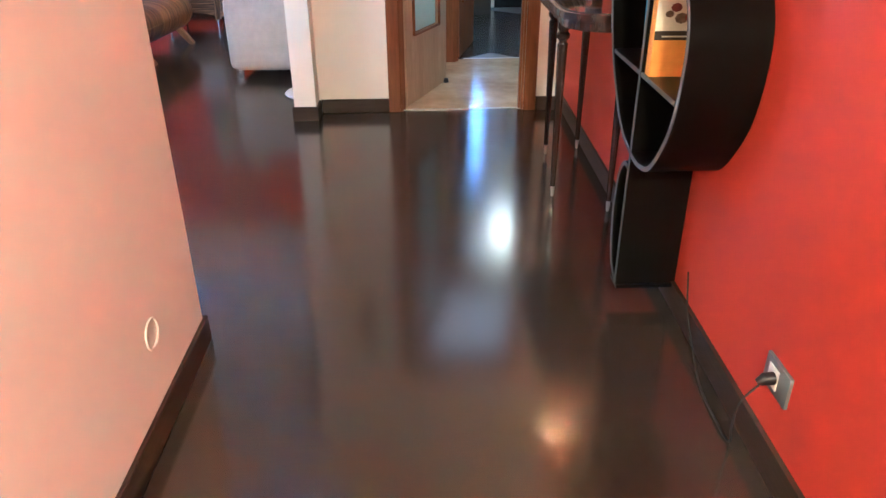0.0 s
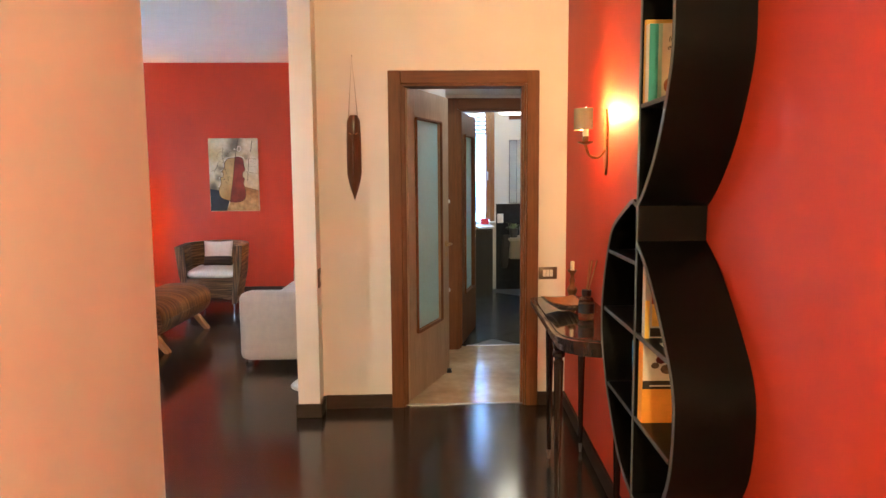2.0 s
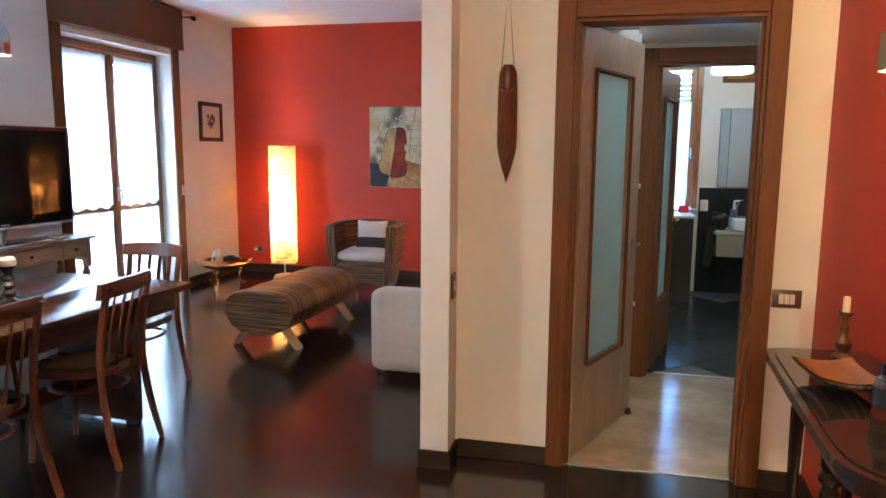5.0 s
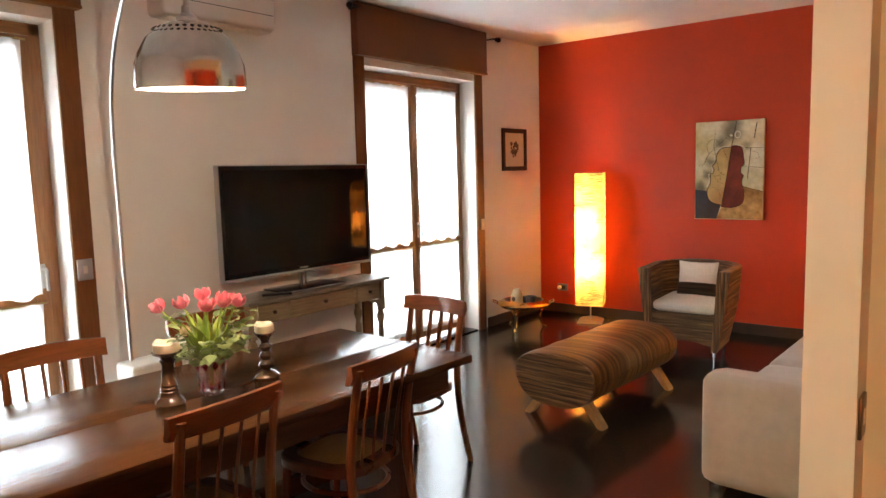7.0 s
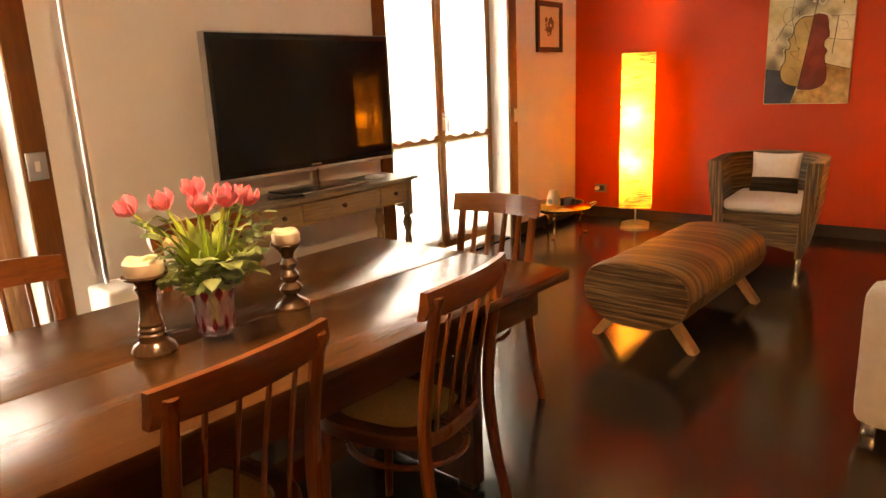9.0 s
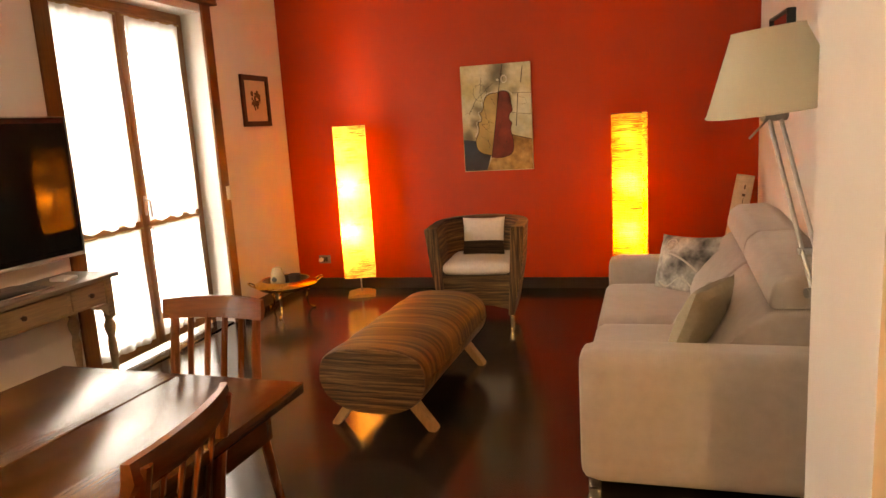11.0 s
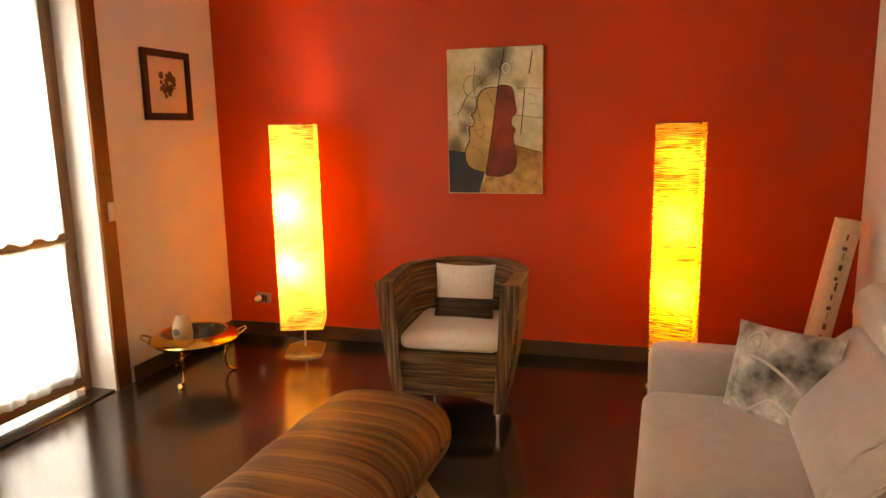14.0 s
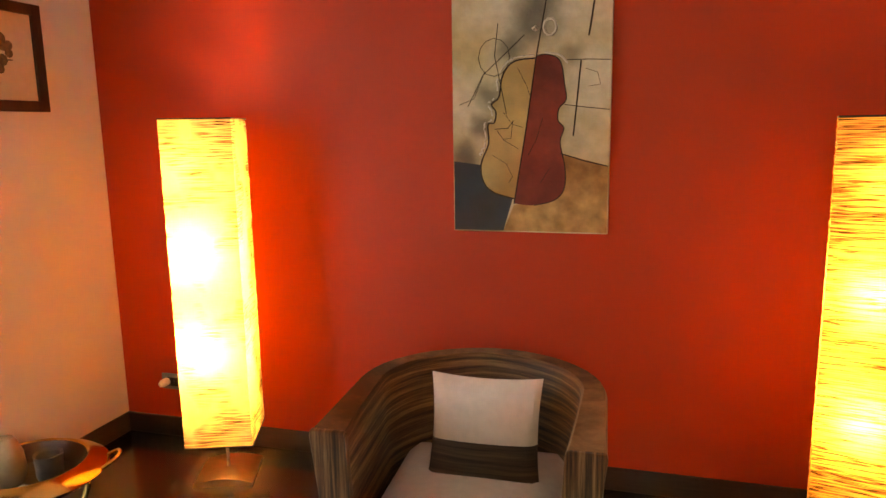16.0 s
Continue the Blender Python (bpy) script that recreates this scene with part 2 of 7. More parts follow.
def wall_boxes(bm, axis, face, back, lo, hi, z0, z1, holes=()):
    """A wall along one axis with openings (a, b, bottom, top)."""
    def put(a, b, c, d):
        if b - a > 1e-4 and d - c > 1e-4:
            bx(bm, *((face, back, a, b) if axis == "y" else (a, b, face, back)), c, d)
    at = lo
    for a, b, c, d in sorted(holes):
        put(at, a, z0, z1)
        put(a, b, z0, c)
        put(a, b, d, z1)
        at = b
    put(at, hi, z0, z1)
    return bm


# ---- plan ----
XL, YF, XR = -4.50, 9.16, -0.30          # window wall, far red wall, wall behind the sofa
ZC, ZH = 2.95, 2.68                      # ceilings of living room and hall
YD, YD2 = 4.60, 4.74                     # wall with the glazed door
HX = -0.80                               # left wall of the hall
YB = 6.10                                # bathroom wall


def red_x(y):
    return 0.657 + 0.045 * y


W2 = (6.40, 7.92)
W1 = (3.21, 4.04)
WT = 2.52

structure("floor", box(-4.95, 1.1, -2.0, YF + 0.2, -0.12, 0.0), M_FLOOR, "glossy dark brown resin floor", "floor")
structure("wall_window_side", wall_boxes(bmesh.new(), "y", XL, XL - 0.36, 1.86, YF + 0.2, 0, ZC + 0.1, [(W1[0], W1[1], 0, WT), (W2[0], W2[1], 0, WT)]), M_WHITE, "white painted wall with two french windows", "wall")
structure("wall_far", box(XL, XR, YF, YF + 0.2, 0, ZC + 0.1), M_RED, "deep red painted end wall", "wall")
structure("wall_sofa_side", box(XR, XR + 0.14, 4.949, YF + 0.2, 0, ZC + 0.1), M_WHITE, "white painted wall behind the sofa", "wall")
structure("wall_dining_end", box(XL, HX, 1.86, 1.985, 0, ZC + 0.1), M_WHITE, "white painted wall at the dining end", "wall")
structure("wall_hall_left", box(HX - 0.12, HX, -2.0, 1.86, 0, ZC + 0.1), M_WHITE, "white painted hall wall", "wall")
structure("wall_hall_end", box(HX, 1.1, -2.0, -1.86, 0, ZC), M_WHITE, "white painted wall at the hall's end", "wall")
_bm = slab([(red_x(-1.86), -1.86), (red_x(YD + 0.14), YD + 0.14), (1.05, YD + 0.14), (1.05, -1.86)], 0, ZC)
structure("wall_hall_red", _bm, M_RED, "red painted hall wall", "wall")
structure("wall_door", wall_boxes(bmesh.new(), "x", YD, YD2, -0.73, red_x(YD) - 0.001, 0, ZC + 0.1, [(-0.20, 0.60, 0, 2.105)]), M_WHITE, "white painted wall around the door", "wall")
structure("wall_pillar", box(-0.866, -0.73, 4.43, 4.95, 0, ZC + 0.1), M_WHITE, "white painted wall end", "wall")
structure("wall_living_back", box(-0.73, XR + 0.14, 4.86, 4.949, 0, ZC + 0.1), M_WHITE, "white painted wall behind the lamp", "wall")
structure("ceiling", box(XL, XR, 1.985, YF, ZC, ZC + 0.1), M_CEIL, "white living room ceiling", "ceiling")
structure("ceiling_hall", box(-0.866, 1.05, -1.86, YD, ZH, ZH + 0.1), M_CEIL, "white hall ceiling, lower than the living room's", "ceiling")
structure("beam", box(-0.866, -0.75, 1.985, 4.43, ZH + 0.1, ZC), M_CEIL, "white step between the two ceilings", "ceiling")

# corridor and bathroom shell
structure("floor_corridor", box(-0.7, 1.45, YD + 0.045, YB + 0.12, 0.0, 0.004), M_STONE, "polished beige marble corridor floor", "floor")
structure("wall_corridor", box(-0.16, -0.12, 4.95, YB, 0, 2.3), M_WHITE, "white corridor wall", "wall")
structure("wall_corridor_right", box(1.35, 1.45, YD2, YB, 0, 2.3), M_WHITE, "white corridor wall", "wall")
structure("wall_corridor_near", box(0.86, 1.45, YD2 - 0.05, YD2 - 0.001, 0, 2.3), M_WHITE, "white corridor wall", "wall")
structure("ceiling_corridor", box(-0.72, 1.45, YD2, YB, 2.20, 2.30), M_CEIL, "low white corridor ceiling", "ceiling")
structure("wall_bathroom", wall_boxes(bmesh.new(), "x", YB, YB + 0.12, -0.12, 2.3, 0, 2.7, [(0.245, 1.045, 0, 2.085)]), M_WHITE, "white wall around the bathroom door", "wall")
structure("wall_bath_left", box(-0.20, -0.12, YB + 0.12, 9.3, 0, 2.7), M_WHITE, "white bathroom wall", "wall")
structure("wall_bath_right", box(2.2, 2.3, YB + 0.12, 9.3, 0, 2.7), M_WHITE, "white bathroom wall", "wall")
structure("wall_bath_window", wall_boxes(bmesh.new(), "x", 9.3, 9.5, -0.2, 2.3, 0, 2.7, [(0.30, 0.91, 0.90, 2.45)]), M_WHITE, "cream bathroom wall with a window", "wall")
structure("ceiling_bathroom", box(-0.2, 2.3, YB, 9.5, 2.7, 2.8), M_CEIL, "white bathroom ceiling", "ceiling")


# ---- trim: baseboards, casings ----
def board(name, x0, x1, y0, y1, z0=0.0, z1=0.09, material=None):
    return structure(name, box(x0, x1, y0, y1, z0, z1, 0.003, 1), material or M_BASE, "dark wooden skirting board", "baseboard")


M_BASE_X = wood("dark_baseboard_across", (0.026, 0.014, 0.009), (0.038, 0.021, 0.013), 0.5, "X", coat=0.0)
board("baseboard", XL, XR, YF - 0.014, YF, z1=0.10, material=M_BASE_X)
board("baseboard", XL, XL + 0.014, 8.08, YF - 0.014, z1=0.10)
board("baseboard", XL, XL + 0.014, 4.16, 6.32, z1=0.10)
board("baseboard", XL, XL + 0.014, 1.99, 3.13, z1=0.10)
board("baseboard", XR - 0.014, XR, 4.95, YF - 0.014, z1=0.10)
board("baseboard", HX, HX + 0.014, -1.86, 1.999)
board("baseboard", HX - 0.9, HX, 1.985, 1.999, material=M_BASE_X)
board("baseboard", -0.88, -0.716, 4.416, 4.43, material=M_BASE_X)
board("baseboard", -0.73, -0.716, 4.43, YD - 0.014)
board("baseboard", -0.88, -0.866, 4.43, 4.95)
board("baseboard", -0.716, -0.275, YD - 0.014, YD, material=M_BASE_X)
board("baseboard", 0.68, red_x(YD), YD - 0.014, YD, material=M_BASE_X)
_bm = slab([(red_x(-1.86) - 0.014, -1.86), (red_x(YD) - 0.014, YD - 0.014), (red_x(YD), YD - 0.014), (red_x(-1.86), -1.86)], 0, 0.09)
structure("baseboard", _bm, M_BASE, "dark wooden skirting board along the red wall", "baseboard")


def door_casing(name, x0, x1, y, top, w=0.08, depth=0.16):
    """A wooden door frame: two jambs, a head and the stop, on the wall's near face y."""
    d = tagged(new(name, mesh(name, box(x0 - w, x0, y - 0.018, y, 0, top + w, 0.004, 1), M_CASING)), "walnut-stained wooden door frame", "door frame", kind="structure")
    part("jamb", box(x1, x1 + w, y - 0.018, y, 0, top + w, 0.004, 1), M_CASING, d)
    part("head", box(x0, x1, y - 0.017, y, top, top + w, 0.004, 1), M_CASING_X, d)
    part("lining", box(x0 - 0.001, x0 + 0.014, y, y + depth, 0, top), M_CASING, d)
    part("lining", box(x1 - 0.014, x1 + 0.001, y, y + depth, 0, top), M_CASING, d)
    part("head_lining", box(x0 + 0.014, x1 - 0.014, y, y + depth, top - 0.014, top + 0.001), M_CASING_X, d)
    part("door_stop", box(x0 + 0.014, x0 + 0.028, y + 0.03, y + 0.06, 0.004, top - 0.014), M_CASING, d)
    part("door_stop", box(x1 - 0.028, x1 - 0.014, y + 0.03, y + 0.06, 0.004, top - 0.014), M_CASING, d)
    return d


M_CASING_X = wood("walnut_casing_head", (0.115, 0.036, 0.007), (0.165, 0.058, 0.014), 0.5, "X", coat=0.0)
M_BRASS = mat("aged_brass", (0.45, 0.30, 0.12), 0.3, 1.0, vary=0.2, scale=30)
M_STEEL = mat("brushed_steel", (0.55, 0.54, 0.52), 0.28, 1.0, vary=0.1, scale=60, stretch=(1, 1, 12))
M_CHROME = mat("chrome", (0.72, 0.72, 0.72), 0.1, 1.0)
door_casing("door_frame_1", -0.20, 0.60, YD, 2.10, 0.08)
door_casing("door_frame_2", 0.245, 1.045, YB, 2.08, 0.09, 0.14)
structure("threshold", box(-0.20, 0.60, YD + 0.03, YD + 0.046, 0.0, 0.007, 0.002, 1), M_STEEL, "thin brushed metal floor strip in the doorway", "threshold")
structure("threshold", box(0.245, 1.045, YB + 0.11, YB + 0.126, 0.0, 0.008, 0.002, 1), M_STEEL, "thin brushed metal floor strip in the doorway", "threshold")


def door_leaf(name, hinge, angle, width, height, label, veneer):
    """A veneered leaf with a tall frosted pane; local x runs from the hinge."""
    d = thing(name, label, "door", pose(hinge[0], hinge[1], 0.008, 0, 0, angle))
    t = 0.02
    gx0, gx1, gz0, gz1 = 0.125, width - 0.175, 0.44, height - 0.19
    part("stile", box(0, gx0, -t, t, 0, height, 0.002, 1), veneer, d)
    part("stile", box(gx1, width, -t, t, 0, height, 0.002, 1), veneer, d)
    part("bottom_panel", box(gx0, gx1, -t, t, 0, gz0), veneer, d)
    part("top_panel", box(gx0, gx1, -t, t, gz1, height), veneer, d)
    part("pane", box(gx0 + 0.012, gx1 - 0.012, -0.004, 0.004, gz0 + 0.012, gz1 - 0.012), M_FROST, d, "pale frosted glass pane")
    for side in (-1, 1):
        a, b = sorted((side * t, side * (t + 0.006)))
        part("bead", box(gx0 - 0.003, gx0 + 0.007, a - 0.012, b, gz0, gz1, 0.002, 1), M_CASING, d)
        part("bead", box(gx1 - 0.007, gx1 + 0.003, a - 0.012, b, gz0, gz1, 0.002, 1), M_CASING, d)
        part("bead", box(gx0 + 0.007, gx1 - 0.007, a - 0.012, b, gz0 - 0.003, gz0 + 0.007), M_CASING, d)
        part("bead", box(gx0 + 0.007, gx1 - 0.007, a - 0.012, b, gz1 - 0.007, gz1 + 0.003), M_CASING, d)
        h = part("handle", tube(smooth_path([(width - 0.06, side * t, 1.0), (width - 0.06, side * 0.06, 1.0), (width - 0.09, side * 0.066, 1.0), (width - 0.17, side * 0.066, 0.998)], 4), 0.008, 8), M_BRASS, d, "brass lever handle")
        part("rose", tube([(width - 0.06, side * t, 1.0), (width - 0.06, side * (t + 0.008), 1.0)], 0.024, 16), M_BRASS, h)
        part("keyhole_plate", tube([(width - 0.06, side * t, 0.92), (width - 0.06, side * (t + 0.006), 0.92)], 0.016, 12), M_BRASS, d)
    return d


door_leaf("door_leaf", (-0.18, 4.70), 68.0, 0.79, 2.09, "oak veneer door with frosted glass, standing open into the corridor", M_LEAF)
door_leaf("door_leaf", (0.268, 6.255), 76.0, 0.77, 2.065, "dark brown bathroom door with frosted glass, standing open", M_CASING)
_s = thing("door_stopper", "small dark rubber door stop on the marble floor", "door stop", pose(0.13, 5.38, 0.004))
part("foot", lathe([(0.02, 0), (0.022, 0.008), (0.016, 0.02), (0.02, 0.03), (0.001, 0.034)], 14), M_BLACK, _s)


# ---- windows ----
M_WHITEPVC = mat("white_shutter", (0.75, 0.76, 0.76), 0.5, vary=0.05, scale=20)
M_BACKDROP = glow("daylight_haze", (0.78, 0.90, 1.0), 5.0)


def ruffled(y0, y1, z0, z1, x, amp=0.012, waves=9, rows=14, hem=0.0):
    """A thin gathered curtain between y0 and y1."""
    bm = bmesh.new()
    n = waves * 6
    grid = []
    for j in range(rows + 1):
        v = j / rows
        row = []
        for i in range(n + 1):
            u = i / n
            pinch = 1 - 0.03 * math.sin(math.pi * v)
            yy = (y0 + y1) / 2 + (u - 0.5) * (y1 - y0) * pinch
            xx = x + amp * (0.4 + 0.6 * v) * math.sin(2 * math.pi * waves * u + 0.8 * math.sin(5 * v + 3 * u)) + 0.004 * math.sin(23 * u + 7 * v)
            row.append(bm.verts.new((xx, yy, z1 + (z0 - z1) * v + hem * math.sin(2 * math.pi * 3.3 * u) * v)))
        grid.append(row)
    for a, b in zip(grid, grid[1:]):
        for i in range(n):
            bm.faces.new((a[i], a[i + 1], b[i + 1], b[i]))
    return bm


def french_window(name, y0, y1, leaves, label):
    """Wooden french window set back in the wall, with its casing, shutter box and gauze curtains."""
    x = XL - 0.20
    w = tagged(new(name, mesh(name, box(XL + 0.001, XL + 0.022, y0 - 0.115, y0 - 0.002, 0, WT + 0.02, 0.003, 1), M_CASING)), label, "window", kind="structure")
    part("casing", box(XL + 0.001, XL + 0.022, y1 + 0.002, y1 + 0.115, 0, WT + 0.02, 0.003, 1), M_CASING, w)
    b = part("shutter_box", box(XL + 0.001, XL + 0.075, y0 - 0.12, y1 + 0.13, WT + 0.022, ZC - 0.012, 0.004, 1), M_BOX, w, "brown covered roller shutter box")
    part("edge_strip", box(XL + 0.002, XL + 0.079, y0 - 0.123, y1 + 0.133, WT + 0.012, WT + 0.03, 0.003, 1), M_CASING_Y, b)
    part("frame_side", box(x - 0.04, x + 0.03, y0 + 0.001, y0 + 0.06, 0.0, WT - 0.06, 0.004, 1), M_PINE, w)
    part("frame_side", box(x - 0.04, x + 0.03, y1 - 0.06, y1 - 0.001, 0.0, WT - 0.06, 0.004, 1), M_PINE, w)
    part("frame_head", box(x - 0.04, x + 0.03, y0 + 0.001, y1 - 0.001, WT - 0.12, WT - 0.055, 0.004, 1), M_PINE_Y, w)
    part("reveal_top", box(x - 0.04, XL, y0 + 0.001, y1 - 0.001, WT - 0.05, WT - 0.002), M_WHITE, w)
    part("sill", box(x - 0.06, XL - 0.001, y0 + 0.001, y1 - 0.001, 0.001, 0.012, 0.004, 1), M_FLOOR, w)
    span = (y1 - y0 - 0.12) / leaves
    for k in range(leaves):
        a = y0 + 0.06 + k * span
        c = a + span
        lf = part("leaf", box(x, x + 0.05, a + 0.002, a + 0.075, 0.045, WT - 0.125, 0.006, 2), M_PINE, w)
        part("stile", box(x, x + 0.05, c - 0.075, c - 0.002, 0.045, WT - 0.125, 0.006, 2), M_PINE, lf)
        part("rail", box(x + 0.001, x + 0.049, a + 0.075, c - 0.075, WT - 0.2, WT - 0.125, 0.005, 1), M_PINE_Y, lf)
        part("rail", box(x + 0.001, x + 0.049, a + 0.075, c - 0.075, 0.045, 0.17, 0.005, 1), M_PINE_Y, lf)
        part("rail", box(x + 0.001, x + 0.049, a + 0.075, c - 0.075, 0.89, 0.965, 0.005, 1), M_PINE_Y, lf)
        for q0, q1 in ((0.17, 0.89), (0.965, WT - 0.2)):
            p = part("pane", box(x + 0.02, x + 0.026, a + 0.07, c - 0.07, q0, q1), M_PANE, lf)
            p.visible_shadow = False
        for kk, (q0, q1) in enumerate(((0.11, 0.92), (0.955, WT - 0.15))):
            cu = part("curtain", ruffled(a + 0.055, c - 0.055, q0, q1, x + 0.066, 0.009, 7, hem=0.016 if kk else 0.006), M_CURTAIN, lf, "white gathered gauze curtain")
            part("curtain_rod", tube([(x + 0.062, a + 0.03, q1), (x + 0.062, c - 0.03, q1)], 0.006, 8), M_BRASS, cu)
        if k == leaves - 1 or leaves == 1:
            hy = (c - 0.037) if leaves == 1 else (a + 0.037)
            h = part("handle", box(x + 0.05, x + 0.057, hy - 0.013, hy + 0.013, 1.0, 1.14, 0.003, 1), M_STEEL, lf, "brushed metal window handle")
            part("lever", tube(smooth_path([(x + 0.055, hy, 1.11), (x + 0.095, hy, 1.11), (x + 0.1, hy, 1.09), (x + 0.1, hy, 0.99)], 4), 0.009, 8), M_STEEL, h)
    sh = part("roller_shutter", box(x - 0.115, x - 0.105, y0 + 0.02, y1 - 0.02, WT - 0.09, WT - 0.06), M_WHITEPVC, w, "white slatted roller shutter, nearly rolled up")
    for i in range(6):
        z = WT - 0.13 - i * 0.048
        part("slat", box(x - 0.117, x - 0.103, y0 + 0.02, y1 - 0.02, z - 0.02, z + 0.02, 0.005, 1), M_WHITEPVC, sh)
    return w


M_PINE_Y = wood("window_pine_across", (0.24, 0.10, 0.035), (0.32, 0.145, 0.055), 0.4, "Y")
french_window("window_1", W1[0], W1[1], 1, "wooden french window with white gauze curtains and brown casing")
french_window("window_2", W2[0], W2[1], 2, "double wooden french window with white gauze curtains and brown casing")
structure("backdrop", box(-9.05, -9.0, -2, 14, -1.0, 7.0), M_BACKDROP, "bright hazy daylight outside the windows", "backdrop")
structure("balcony", box(-6.3, XL - 0.37, 1.0, 10.0, -0.15, -0.02), M_STONE, "pale stone balcony floor outside", "balcony")

# ---- dining table ----
M_TABLE = wood("dark_walnut_top", (0.062, 0.024, 0.009), (0.084, 0.034, 0.012), 0.21, "Y", coat=0.0, spec=0.3)
M_TABLE_X = wood("dark_walnut_edge", (0.050, 0.022, 0.012), (0.08, 0.036, 0.018), 0.25, "X", coat=0.3)
M_TABLE_Z = wood("dark_walnut_leg", (0.045, 0.020, 0.011), (0.07, 0.032, 0.016), 0.3, "Z", coat=0.2)
T_AT = pose(-2.745, 4.815, 0, 0, 0, -3.6)     # far middle of the table top


def dining_table():
    t = thing("dining_table", "long dark polished walnut dining table with a lengthwise joint", "table", T_AT)
    L, H, W = 2.42, 0.77, 0.465
    part("tabletop", box(-W, -0.001 + 0.018, -L, 0, H - 0.035, H, 0.004, 2), M_TABLE, t)
    part("tabletop", box(0.023, W, -L, 0, H - 0.035, H, 0.004, 2), M_TABLE, t)
    part("apron", box(-W + 0.06, W - 0.06, -L + 0.10, -L + 0.125, H - 0.14, H - 0.036), M_TABLE_X, t)
    part("apron", box(-W + 0.06, W - 0.06, -0.125, -0.10, H - 0.14, H - 0.036), M_TABLE_X, t)
    part("apron", box(-W + 0.06, -W + 0.085, -L + 0.125, -0.125, H - 0.14, H - 0.036), M_TABLE, t)
    part("apron", box(W - 0.085, W - 0.06, -L + 0.125, -0.125, H - 0.14, H - 0.036), M_TABLE, t)
    for y in (-0.25, -L + 0.25):
        g = part("leg_panel", box(-0.26, 0.26, y - 0.025, y + 0.025, 0.02, H - 0.036, 0.004, 1), M_TABLE_Z, t)
        part("foot", box(-0.24, -0.18, y - 0.02, y + 0.02, 0.0, 0.02), M_BLACK, g)
        part("foot", box(0.18, 0.24, y - 0.02, y + 0.02, 0.0, 0.02), M_BLACK, g)
    part("stretcher", box(-0.02, 0.02, -L + 0.28, -0.28, 0.22, 0.30, 0.004, 1), M_TABLE, t)
    return t


dining_table()

# ---- bentwood chairs ----
M_CHAIR = wood("chestnut_bentwood", (0.12, 0.033, 0.009), (0.19, 0.056, 0.016), 0.28, "Z", coat=0.25)
M_SEATW = wood("chestnut_seat", (0.09, 0.027, 0.009), (0.14, 0.045, 0.015), 0.28, "Y", coat=0.4)


def cane_material():
    m = mat("woven_cane", (0.50, 0.31, 0.12), 0.55, vary=0.15, scale=120)
    N, L = m.node_tree.nodes, m.node_tree.links
    b = N["Principled BSDF"]
    co, mp = N.new("ShaderNodeTexCoord"), N.new("ShaderNodeMapping")
    mp.inputs["Scale"].default_value = (75, 75, 1)
    mp.inputs["Rotation"].default_value = (0, 0, radians(45))
    L.new(co.outputs["Object"], mp.inputs["Vector"])
    ck = N.new("ShaderNodeTexVoronoi")
    ck.feature, ck.distance = "F1", "CHEBYCHEV"
    ck.inputs["Randomness"].default_value = 0.0
    L.new(mp.outputs["Vector"], ck.inputs["Vector"])
    cmp = N.new("ShaderNodeMath")
    cmp.operation = "GREATER_THAN"
    cmp.inputs[1].default_value = 0.26
    L.new(ck.outputs["Distance"], cmp.inputs[0])
    L.new(cmp.outputs[0], b.inputs["Alpha"])
    return m


M_CANE = cane_material()


